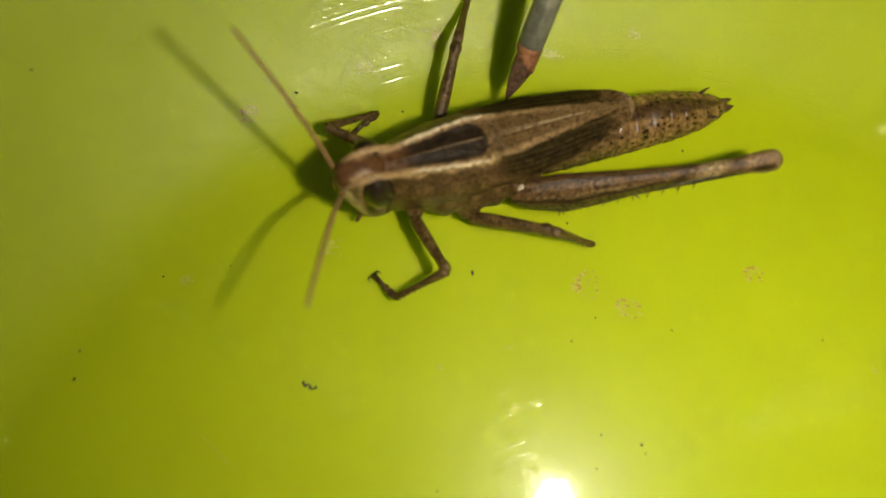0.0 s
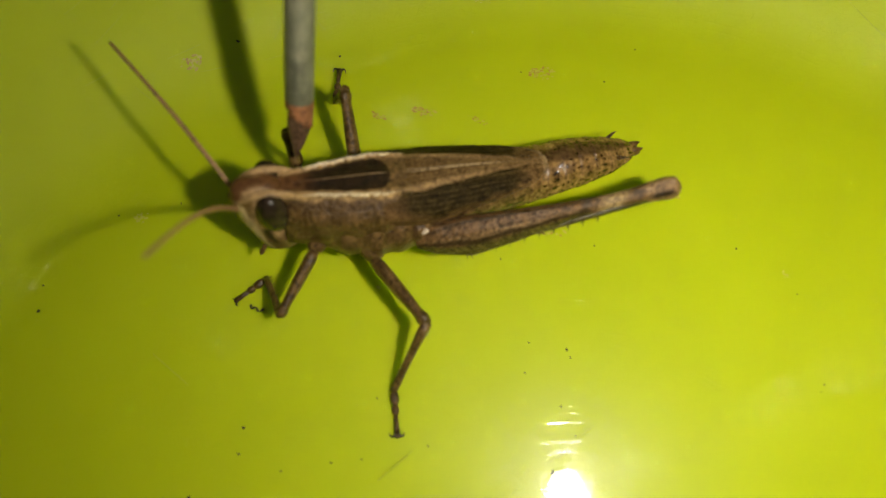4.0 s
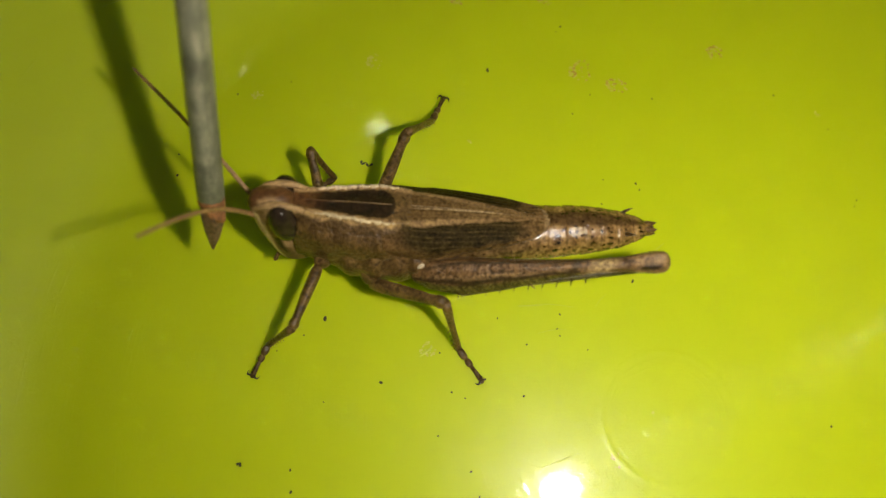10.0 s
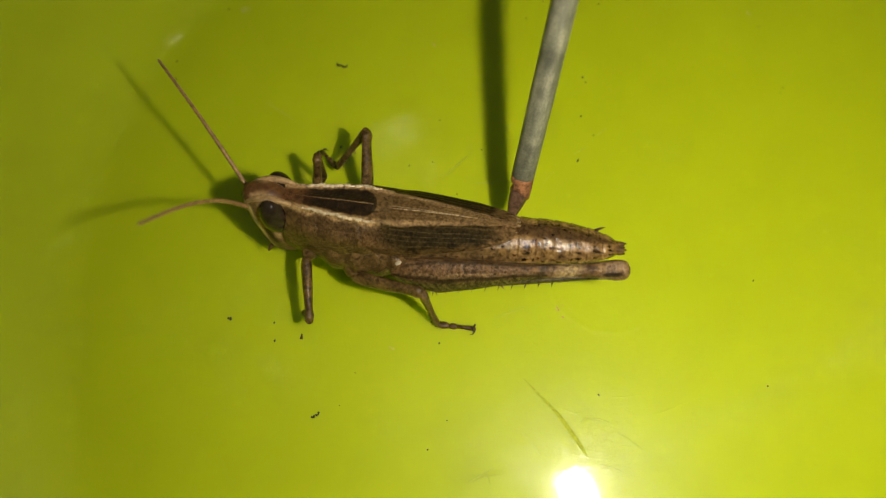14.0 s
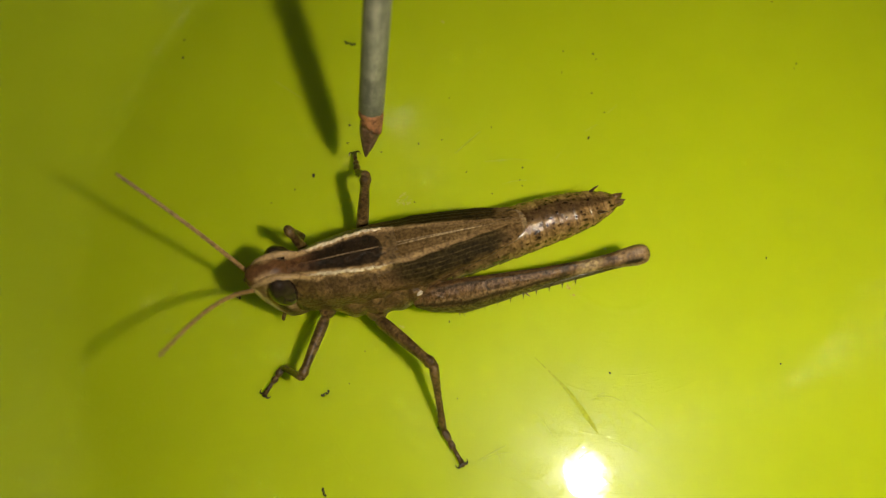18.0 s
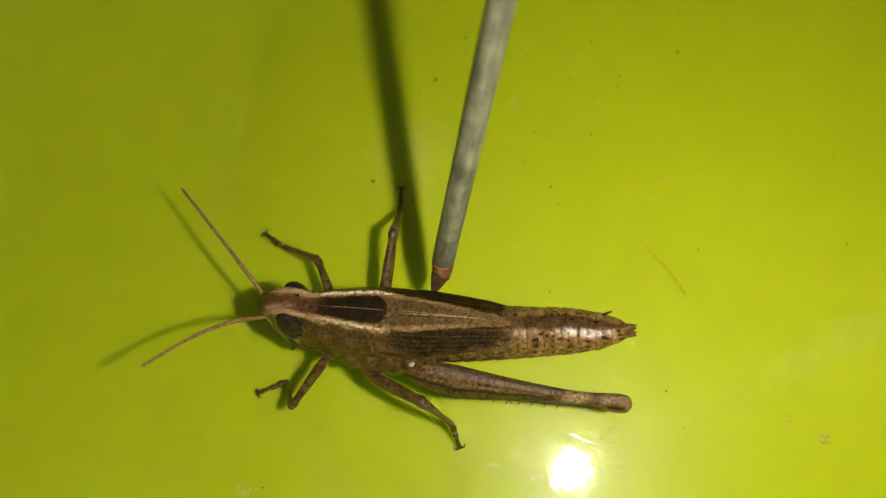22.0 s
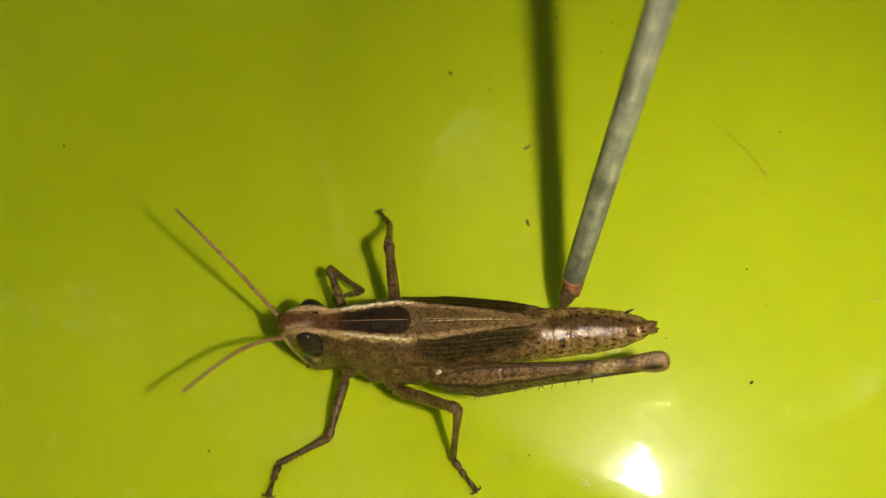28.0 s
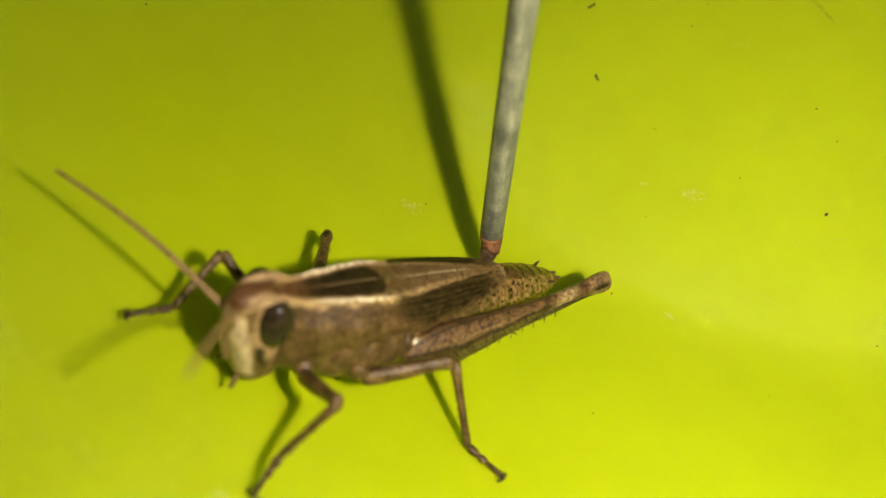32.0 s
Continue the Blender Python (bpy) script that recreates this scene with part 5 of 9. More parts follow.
    walk(hopper["antenna_l"], [
        (0, pose(0.02, 0.0007, 0.0013, 0, -41.2, 62.3)), (0.5, pose(0.02, 0.0007, 0.0013, 0, -40.7, 63.9)),
        (1, pose(0.02, 0.0007, 0.0013, 0, -43.4, 64.1)), (1.5, pose(0.02, 0.0007, 0.0013, 0, -41, 65)),
        (2, pose(0.02, 0.0007, 0.0013, 0, -44.8, 56.9)), (2.5, pose(0.02, 0.0007, 0.0013, 0, -44.3, 58.2)),
        (3, pose(0.02, 0.0007, 0.0013, 0, -45.8, 63.8)), (3.5, pose(0.02, 0.0007, 0.0013, 0, -46.8, 61.8)),
        (5.5, pose(0.02, 0.0007, 0.0013, 0, -42.2, 63.6)), (6, pose(0.02, 0.0007, 0.0013, 0, -41.9, 63)),
        (6.5, pose(0.02, 0.0007, 0.0013, 0, -39.5, 63.7)), (7, pose(0.02, 0.0007, 0.0013, 0, -40.7, 59.3)),
        (7.5, pose(0.02, 0.0007, 0.0013, 0, -44.7, 54.8)), (8, pose(0.02, 0.0007, 0.0013, 0, -43.7, 54.5)),
        (8.5, pose(0.02, 0.0007, 0.0013, 0, -45.4, 56.3)), (9, pose(0.02, 0.0007, 0.0013, 0, -44.9, 63.9)),
        (9.5, pose(0.02, 0.0007, 0.0013, 0, -45, 65.2)), (10, pose(0.02, 0.0007, 0.0013, 0, -45.6, 61.2)),
        (10.5, pose(0.02, 0.0007, 0.0013, 0, -44.2, 64.4)), (11, pose(0.02, 0.0007, 0.0013, 0, -43.2, 60.8)),
        (11.5, pose(0.02, 0.0007, 0.0013, 0, -43.4, 63.9)), (12, pose(0.02, 0.0007, 0.0013, 0, -44.2, 65.7)),
        (12.5, pose(0.02, 0.0007, 0.0013, 0, -46.8, 65.3)), (13, pose(0.02, 0.0007, 0.0013, 0, -46.9, 60.7)),
        (13.5, pose(0.02, 0.0007, 0.0013, 0, -43.8, 64.3)), (14, pose(0.02, 0.0007, 0.0013, 0, -45.9, 66.9)),
        (14.5, pose(0.02, 0.0007, 0.0013, 0, -45.1, 67.5)), (16.5, pose(0.02, 0.0007, 0.0013, 0, -46.9, 63.7)),
        (17, pose(0.02, 0.0007, 0.0013, 0, -46.8, 62)), (17.5, pose(0.02, 0.0007, 0.0013, 0, -47.6, 65.7)),
        (18, pose(0.02, 0.0007, 0.0013, 0, -47.6, 59.3)), (18.5, pose(0.02, 0.0007, 0.0013, 0, -44.3, 67)),
        (19, pose(0.02, 0.0007, 0.0013, 0, -48.4, 68.7)), (19.5, pose(0.02, 0.0007, 0.0013, 0, -47.9, 67.5)),
        (20, pose(0.02, 0.0007, 0.0013, 0, -48.8, 65.5)), (20.5, pose(0.02, 0.0007, 0.0013, 0.1, -41.7, 69.4)),
        (21, pose(0.02, 0.0007, 0.0013, 0, -41.3, 61.1)), (21.5, pose(0.02, 0.0007, 0.0013, 0, -43.1, 62.7)),
        (22, pose(0.02, 0.0007, 0.0013, 0, -41.9, 60.4)), (22.5, pose(0.02, 0.0007, 0.0013, 0, -46.4, 58.9)),
        (23, pose(0.02, 0.0007, 0.0013, 0, -44.3, 60.3)), (23.5, pose(0.02, 0.0007, 0.0013, 0, -42.9, 60.8)),
        (24, pose(0.02, 0.0007, 0.0013, 0, -43.6, 59.9)), (24.5, pose(0.02, 0.0007, 0.0013, 0, -44.1, 57.5)),
        (26.5, pose(0.02, 0.0007, 0.0013, 0, -45.3, 58.4)), (27, pose(0.02, 0.0007, 0.0013, 0, -47.8, 58.8)),
        (27.5, pose(0.02, 0.0007, 0.0013, 0, -45.8, 62.3)), (28, pose(0.02, 0.0007, 0.0013, 0, -45, 62.5)),
        (28.5, pose(0.02, 0.0007, 0.0013, 0, -40.1, 62.7)), (29, pose(0.02, 0.0007, 0.0013, 0, -34.6, 59)),
        (29.5, pose(0.02, 0.0007, 0.0013, 0, -38.8, 55.9)), (30, pose(0.02, 0.0007, 0.0013, 0, -36.8, 54.3)),
        (30.5, pose(0.02, 0.0007, 0.0013, 0, -34.8, 51.2)), (31, pose(0.02, 0.0007, 0.0013, 0, -37.6, 53.4)),
        (31.5, pose(0.02, 0.0007, 0.0013, 0, -35, 49.7)), (32, pose(0.02, 0.0007, 0.0013, 0, -35.7, 48.7)),
    ])
    walk(hopper["fore_l"][0], [
        (0, pose(0.01407, 0.00344, -0.00322, 0, -18.9, 98.7)), (0.27, pose(0.01407, 0.00344, -0.00322, -0.8, -9.1, 101.9)),
        (0.5, pose(0.01407, 0.00344, -0.00322, -1, 0.7, 105)), (0.73, pose(0.01407, 0.00344, -0.00322, -1.7, 3.4, 86.9)),
        (1, pose(0.01407, 0.00344, -0.00322, -3.1, 5.7, 68.7)), (1.5, pose(0.01407, 0.00344, -0.00322, -4.1, 6.5, 65.3)),
        (2, pose(0.01407, 0.00344, -0.00322, -4.6, 45.4, 65.4)), (2.27, pose(0.01407, 0.00344, -0.00322, -4.3, 44.3, 65.9)),
        (2.5, pose(0.01407, 0.00344, -0.00322, -4, 43.3, 66.3)), (2.73, pose(0.01407, 0.00344, -0.00322, -5, 40.9, 64.8)),
        (3, pose(0.01407, 0.00344, -0.00322, -6, 38.5, 63.3)), (3.27, pose(0.01407, 0.00344, -0.00322, -11.8, 36, 53.7)),
        (3.5, pose(0.01407, 0.00344, -0.00322, -16.8, 32.8, 44.8)), (4.5, pose(0.01407, 0.00344, -0.00322, -11.8, 20, 56.1)),
        (5.5, pose(0.01407, 0.00344, -0.00322, -9.5, 6.6, 65.6)), (5.73, pose(0.01407, 0.00344, -0.00322, -9.6, 4, 65.4)),
        (6, pose(0.01407, 0.00344, -0.00322, -9.6, 1.3, 65.2)), (6.5, pose(0.01407, 0.00344, -0.00322, -9.8, 7.1, 58.8)),
        (7, pose(0.01407, 0.00344, -0.00322, -9.6, -0.2, 59.6)), (7.27, pose(0.01407, 0.00344, -0.00322, -10, 5.6, 51.7)),
        (7.5, pose(0.01407, 0.00344, -0.00322, -11.2, 11.2, 43.7)), (7.73, pose(0.01407, 0.00344, -0.00322, -10.8, 10.3, 45.7)),
        (8, pose(0.01407, 0.00344, -0.00322, -10.5, 9.3, 47.6)), (8.27, pose(0.01407, 0.00344, -0.00322, -10.5, 8.9, 47.6)),
        (8.5, pose(0.01407, 0.00344, -0.00322, -10.5, 8.4, 47.5)), (8.73, pose(0.01407, 0.00344, -0.00322, -10.8, -12.4, 56.9)),
        (9, pose(0.01407, 0.00344, -0.00322, -15.2, -32.8, 68)), (9.5, pose(0.01407, 0.00344, -0.00322, -15.8, 9.4, 78.4)),
        (10, pose(0.01407, 0.00344, -0.00322, -15.8, 13.8, 71.3)), (10.5, pose(0.01407, 0.00344, -0.00322, -15.7, 7.7, 72.2)),
        (11, pose(0.01407, 0.00344, -0.00322, -16.5, 13.1, 68.4)), (11.5, pose(0.01407, 0.00344, -0.00322, -15, 15.5, 74.4)),
        (12, pose(0.01407, 0.00344, -0.00322, -15, 17.6, 74)), (12.5, pose(0.01407, 0.00344, -0.00322, -15.2, 11.9, 73.3)),
        (13, pose(0.01407, 0.00344, -0.00322, -15.6, 4.9, 71)), (13.5, pose(0.01407, 0.00344, -0.00322, -15.7, 8.7, 72.3)),
        (14, pose(0.01407, 0.00344, -0.00322, -7.1, 26.6, 101.1)), (14.27, pose(0.01407, 0.00344, -0.00322, -6.4, 26.9, 102.5)),
        (14.5, pose(0.01407, 0.00344, -0.00322, -5.7, 27.2, 104)), (15.5, pose(0.01407, 0.00344, -0.00322, -13, 21, 86.4)),
        (16.5, pose(0.01407, 0.00344, -0.00322, -17.8, 13.2, 70.3)), (16.73, pose(0.01407, 0.00344, -0.00322, -17.7, 12.8, 70.4)),
        (17, pose(0.01407, 0.00344, -0.00322, -17.7, 12.4, 70.4)), (17.5, pose(0.01407, 0.00344, -0.00322, -19, -4.2, 59.2)),
        (18, pose(0.01407, 0.00344, -0.00322, -19.3, 2.5, 58.4)), (18.5, pose(0.01407, 0.00344, -0.00322, -21.4, 16.9, 59.4)),
        (19, pose(0.01407, 0.00344, -0.00322, -5.6, 27.1, 101.8)), (19.5, pose(0.01407, 0.00344, -0.00322, -33.1, 41.8, 43.8)),
        (20, pose(0.01407, 0.00344, -0.00322, -18.3, 9.2, 57.5)), (20.5, pose(0.01407, 0.00344, -0.00322, -14.2, -16.9, 37.1)),
        (21, pose(0.01407, 0.00344, -0.00322, -18.2, -5.2, 67.1)), (21.5, pose(0.01407, 0.00344, -0.00322, -18.5, -7.1, 68.4)),
        (22, pose(0.01407, 0.00344, -0.00322, -20.2, 26.6, 51.8)), (22.5, pose(0.01407, 0.00344, -0.00322, -19.1, -6.7, 72.2)),
        (23, pose(0.01407, 0.00344, -0.00322, -18.6, -9.3, 67.9)), (23.5, pose(0.01407, 0.00344, -0.00322, -18.6, -4.6, 67.4)),
        (24, pose(0.01407, 0.00344, -0.00322, -18.5, -3.4, 66.9)), (24.27, pose(0.01407, 0.00344, -0.00322, -18.4, 1.4, 65.8)),
        (24.5, pose(0.01407, 0.00344, -0.00322, -18.6, 9.6, 64.5)), (25.5, pose(0.01407, 0.00344, -0.00322, -18.3, -1.6, 67.9)),
        (26.5, pose(0.01407, 0.00344, -0.00322, -18.8, -12.9, 71.4)), (26.73, pose(0.01407, 0.00344, -0.00322, -20.6, -9.2, 81)),
        (27, pose(0.01407, 0.00344, -0.00322, -22.1, -9.4, 92.5)), (27.5, pose(0.01407, 0.00344, -0.00322, -26.1, -7.3, 114.9)),
        (28, pose(0.01407, 0.00344, -0.00322, -19.3, 8.7, 75.3)), (28.5, pose(0.01407, 0.00344, -0.00322, -28, -6.5, 112.5)),
        (29, pose(0.01407, 0.00344, -0.00322, -28.8, -16.2, 110.4)), (29.5, pose(0.01407, 0.00344, -0.00322, -14.5, -18.4, 75.5)),
        (30, pose(0.01407, 0.00344, -0.00322, -18.4, -42, 89.7)), (30.5, pose(0.01407, 0.00344, -0.00322, -27, -20.4, 109.4)),
        (31, pose(0.01407, 0.00344, -0.00322, -11.2, -30, 77.6)), (31.5, pose(0.01407, 0.00344, -0.00322, -10.6, -20.5, 75.9)),
        (32, pose(0.01407, 0.00344, -0.00322, -13.8, -33.7, 82.5)),
    ])
    walk(hopper["fore_l"][1], [
        (0, pose(0.01311, 0.00976, -0.00103, 0, 38.4, 2.8)), (0.27, pose(0.0127, 0.00997, -0.00215, -2.4, 50.6, -0.6)),
        (0.5, pose(0.01233, 0.00997, -0.00331, -7.3, 62.5, -6.4)), (0.73, pose(0.01444, 0.01017, -0.00362, 3.7, 54, 6.4)),
        (1, pose(0.01651, 0.0097, -0.0039, 10, 44.6, 14.7)), (1.5, pose(0.01687, 0.00953, -0.00398, -58.4, 43.8, -75.3)),
        (2, pose(0.01605, 0.00775, -0.00803, -57.2, 38.2, -75.4)), (2.27, pose(0.01605, 0.00785, -0.00794, -58.6, 37.3, -77.7)),
        (2.5, pose(0.01605, 0.00794, -0.00785, -59.9, 36.3, -80)), (2.73, pose(0.01625, 0.00806, -0.00764, -59.2, 34.5, -78.6)),
        (3, pose(0.01645, 0.00816, -0.00743, -58.4, 32.6, -77.3)), (3.27, pose(0.0173, 0.00784, -0.00719, -61.2, 25.4, -83)),
        (3.5, pose(0.0181, 0.00744, -0.00688, -63.1, 18.1, -88)), (4.5, pose(0.01761, 0.00871, -0.00554, -46.4, 43.2, -56.6)),
        (5.5, pose(0.01684, 0.00955, -0.004, -5, 52.2, -2.7)), (5.73, pose(0.01687, 0.00957, -0.00369, -9.7, 50.5, -8.7)),
        (6, pose(0.0169, 0.00957, -0.00337, -13.9, 48.5, -14.2)), (6.5, pose(0.01754, 0.00917, -0.00405, -35.2, 39.6, -43.4)),
        (7, pose(0.01749, 0.00927, -0.0032, -15.5, 54.9, -16.3)), (7.27, pose(0.01823, 0.00872, -0.00388, -36.3, 51.1, -42.2)),
        (7.5, pose(0.01886, 0.00802, -0.00454, -51.1, 42.7, -62.2)), (7.73, pose(0.01871, 0.0082, -0.00443, -48.6, 42.9, -58.5)),
        (8, pose(0.01856, 0.00837, -0.00431, -46.1, 43, -54.8)), (8.27, pose(0.01858, 0.00837, -0.00426, -47.5, 43.8, -56.9)),
        (8.5, pose(0.01859, 0.00836, -0.00421, -48.9, 44.5, -59)), (8.73, pose(0.01768, 0.00897, -0.00177, -16, 50.3, -15.3)),
        (9, pose(0.0162, 0.0087, 0.00044, 12.6, 39.5, 24.3)), (9.5, pose(0.01541, 0.00996, -0.00432, 10.4, 55, 20)),
        (10, pose(0.01617, 0.00965, -0.00484, -12.7, 59.2, -8.2)), (10.5, pose(0.01612, 0.00981, -0.00413, -11.9, 53, -7.1)),
        (11, pose(0.0165, 0.00956, -0.00475, -20.7, 57.9, -17.7)), (11.5, pose(0.01582, 0.0097, -0.00503, 26, 45.2, 40.3)),
        (12, pose(0.01584, 0.00963, -0.00526, 25.3, 41.9, 39.9)), (12.5, pose(0.01597, 0.00977, -0.00462, 13.3, 48.9, 24)),
        (13, pose(0.01626, 0.0098, -0.00379, -63.4, 45, -69.8)), (13.5, pose(0.0161, 0.0098, -0.00424, -61.6, 40.7, -67.3)),
        (14, pose(0.01291, 0.00937, -0.00625, -56.3, 52.1, -60.3)), (14.27, pose(0.01277, 0.00932, -0.00628, -56.8, 50.8, -61.1)),
        (14.5, pose(0.01262, 0.00927, -0.00631, -57.4, 49.6, -61.8)), (15.5, pose(0.01447, 0.00973, -0.00565, -18.7, 60.3, -15.5)),
        (16.5, pose(0.01628, 0.00963, -0.00477, 21.3, 50.6, 32)), (16.73, pose(0.01628, 0.00965, -0.00472, 8.2, 55.4, 15.7)),
        (17, pose(0.01628, 0.00966, -0.00467, -8, 57.6, -3.7)), (17.5, pose(0.01752, 0.00922, -0.00273, -43.4, 43.8, -47.5)),
        (18, pose(0.01761, 0.00919, -0.00352, -45.1, 48.6, -49)), (18.5, pose(0.01736, 0.009, -0.00519, -43.9, 46.8, -47.1)),
        (19, pose(0.01285, 0.00932, -0.0063, -72, 60.1, -84.6)), (19.5, pose(0.0177, 0.00693, -0.00771, -6.3, 61, -9.2)),
        (20, pose(0.01765, 0.00906, -0.0043, 11.6, 60.6, 11.2)), (20.5, pose(0.01922, 0.00733, -0.00125, -41.6, 50.6, -51.5)),
        (21, pose(0.01668, 0.00963, -0.00261, -37, 49.5, -45.2)), (21.5, pose(0.01654, 0.00967, -0.00238, -30.1, 46.1, -34.5)),
        (22, pose(0.0178, 0.00818, -0.00624, -46.8, 36.7, -58.1)), (22.5, pose(0.01612, 0.00982, -0.00244, 12.7, 10.7, 44.6)),
        (23, pose(0.01658, 0.00961, -0.00213, 14.3, 7.5, 42)), (23.5, pose(0.01665, 0.00965, -0.00268, 14.8, 4.6, 45.7)),
        (24, pose(0.01672, 0.00964, -0.00281, 12.7, 0.9, 42.8)), (24.27, pose(0.01684, 0.0096, -0.00339, 14.4, 14.3, 41)),
        (24.5, pose(0.01694, 0.00945, -0.00435, 15.6, -7.2, 59)), (25.5, pose(0.01661, 0.0097, -0.00303, 10.5, 20.3, 17.7)),
        (26.5, pose(0.01617, 0.00968, -0.00172, -16.3, 35.5, -35.8)), (26.73, pose(0.01511, 0.01003, -0.00214, -21.3, 40.3, -44)),
        (27, pose(0.01378, 0.01009, -0.00211, -15.7, 44.6, -36.4)), (27.5, pose(0.01125, 0.00951, -0.00236, -55.3, 64.7, -76.8)),
        (28, pose(0.01577, 0.00989, -0.00424, 25.2, -23, 35.9)), (28.5, pose(0.0115, 0.00963, -0.00245, 2.8, -51.3, 2.4)),
        (29, pose(0.01182, 0.00952, -0.00134, -25.7, 34, -61.6)), (29.5, pose(0.01567, 0.00964, -0.00109, 26.7, 15.1, 32.6)),
        (30, pose(0.0141, 0.00846, 0.0013, 3.9, 43.6, -16)), (30.5, pose(0.01197, 0.00941, -0.00086, -10.5, 34.7, -37)),
        (31, pose(0.01532, 0.00915, 0.00015, 28, 59.2, 14.4)), (31.5, pose(0.01561, 0.00957, -0.00086, 37.6, 31.7, 28.7)),
        (32, pose(0.01481, 0.00901, 0.00053, 17.7, 55.9, 2.1)),
    ])
    walk(hopper["fore_l"][2], [
        (0, pose(0.01787, 0.00999, -0.00481, 0, 25, -69)), (0.27, pose(0.01656, 0.00992, -0.00685, 0, 22.3, -68.6)),
        (0.5, pose(0.01512, 0.00965, -0.0087, 0, 19.6, -68.2)), (0.73, pose(0.01799, 0.01057, -0.00854, 20.6, 52.6, -35.3)),
        (1, pose(0.0207, 0.0108, -0.00817, 87.2, 58.3, 41.8)), (1.5, pose(0.01799, 0.00528, -0.0082, 38.4, 30.9, 35.7)),
        (2, pose(0.01725, 0.00313, -0.01179, 0, 15.6, 49)), (2.27, pose(0.01708, 0.00312, -0.01163, 0, 18.4, 47.7)),
        (2.5, pose(0.0169, 0.00312, -0.01145, 0, 21.2, 46.4)), (2.73, pose(0.01724, 0.00315, -0.01108, 0, 17.7, 46.8)),
        (3, pose(0.01758, 0.00317, -0.0107, 0, 14.1, 47.2)), (3.27, pose(0.01797, 0.0024, -0.0098, 0, 13.9, 34.9)),
        (3.5, pose(0.0183, 0.00166, -0.00877, 0, 13.7, 22.7)), (4.5, pose(0.02005, 0.00501, -0.0097, 0, 26.5, 22.8)),
        (5.5, pose(0.02056, 0.00938, -0.00881, 0, 39.3, 22.9)), (5.73, pose(0.0207, 0.00899, -0.00838, 0.4, 44, 17.1)),
        (6, pose(0.02081, 0.00858, -0.00792, 0, 48.8, 10.7)), (6.5, pose(0.02092, 0.00597, -0.00791, 8.1, 12.8, 36.8)),
        (7, pose(0.02085, 0.00828, -0.00817, 0, 44.8, 32.6)), (7.27, pose(0.02106, 0.00615, -0.00861, -0.4, 31.8, 29)),
        (7.5, pose(0.02094, 0.00407, -0.00866, 0, 18.8, 26)), (7.73, pose(0.02104, 0.0044, -0.00857, 0.1, 16.9, 29.8)),
        (8, pose(0.02112, 0.00473, -0.00846, 0, 15, 33.6)), (8.27, pose(0.02097, 0.00469, -0.00847, 0, 17.5, 31.6)),
        (8.5, pose(0.02082, 0.00465, -0.00848, 0, 20, 29.5)), (8.73, pose(0.02142, 0.00794, -0.00645, 0.5, 13.3, 37.6)),
        (9, pose(0.02048, 0.01063, -0.00343, 0, 6.7, 45.5)), (9.5, pose(0.01869, 0.01116, -0.00931, -11.6, 52, 36.1)),
        (10, pose(0.01926, 0.00921, -0.01006, 0, 21.5, 64.7)), (10.5, pose(0.01973, 0.00936, -0.00895, 2, 15.1, 62.6)),
        (11, pose(0.01957, 0.00858, -0.0099, 0, 28.2, 49.8)), (11.5, pose(0.01911, 0.0125, -0.00937, 3.5, 17.4, 70.8)),
        (12, pose(0.01931, 0.01254, -0.00932, 0, 12.6, 75.3)), (12.5, pose(0.01964, 0.0114, -0.00922, 1.6, 13.5, 73.7)),
        (13, pose(0.01775, 0.00577, -0.00809, 0, 9.2, 55.1)), (13.5, pose(0.01785, 0.0056, -0.00815, -3.3, 13, 59)),
        (14, pose(0.01476, 0.00612, -0.01105, 0, 10.7, 95)), (14.27, pose(0.01462, 0.00596, -0.01099, 0, 11.5, 95.1)),
        (14.5, pose(0.01448, 0.0058, -0.01094, 0, 12.3, 95.2)), (15.5, pose(0.01737, 0.00893, -0.01092, 0.7, 17.6, 80.5)),
        (16.5, pose(0.01955, 0.01168, -0.00947, 0, 22.9, 65.5)), (16.73, pose(0.0196, 0.01058, -0.00973, 0, 21, 63.9)),
        (17, pose(0.01953, 0.00945, -0.0098, 0, 19.2, 62.3)), (17.5, pose(0.02046, 0.00602, -0.0069, -2, 8.7, 44)),
        (18, pose(0.02024, 0.00615, -0.00808, 0, 13, 41.2)), (18.5, pose(0.02019, 0.00594, -0.00962, -6, 17.5, 51.1)),
        (19, pose(0.01313, 0.0063, -0.01157, 0.4, 44.7, 86.2)), (19.5, pose(0.02063, 0.00645, -0.01307, -22.4, 54.5, 21.4)),
        (20, pose(0.02056, 0.00964, -0.00956, 8.1, 48.1, 32.2)), (20.5, pose(0.02164, 0.00429, -0.00597, -22.2, 27, -9.2)),
        (21, pose(0.01946, 0.00684, -0.00723, 1.6, 10.2, 54.8)), (21.5, pose(0.01997, 0.00731, -0.00672, 6.8, 8.1, 57.9)),
        (22, pose(0.02038, 0.00405, -0.00987, 2.3, -7, 31.8)), (22.5, pose(0.02037, 0.01402, -0.00357, 8.5, 40.1, 50.1)),
        (23, pose(0.02105, 0.01364, -0.00292, -16.3, 55.8, 27)), (23.5, pose(0.02088, 0.01399, -0.00317, -20.8, 52.9, 17.9)),
        (24, pose(0.02117, 0.01377, -0.00291, -21, 56.7, 25)), (24.27, pose(0.02129, 0.01346, -0.0049, -0.1, -3.7, 69.4)),
        (24.5, pose(0.02004, 0.01462, -0.00359, 0, 2.3, 71)), (25.5, pose(0.02204, 0.01143, -0.00514, -0.7, -8.1, 63.2)),
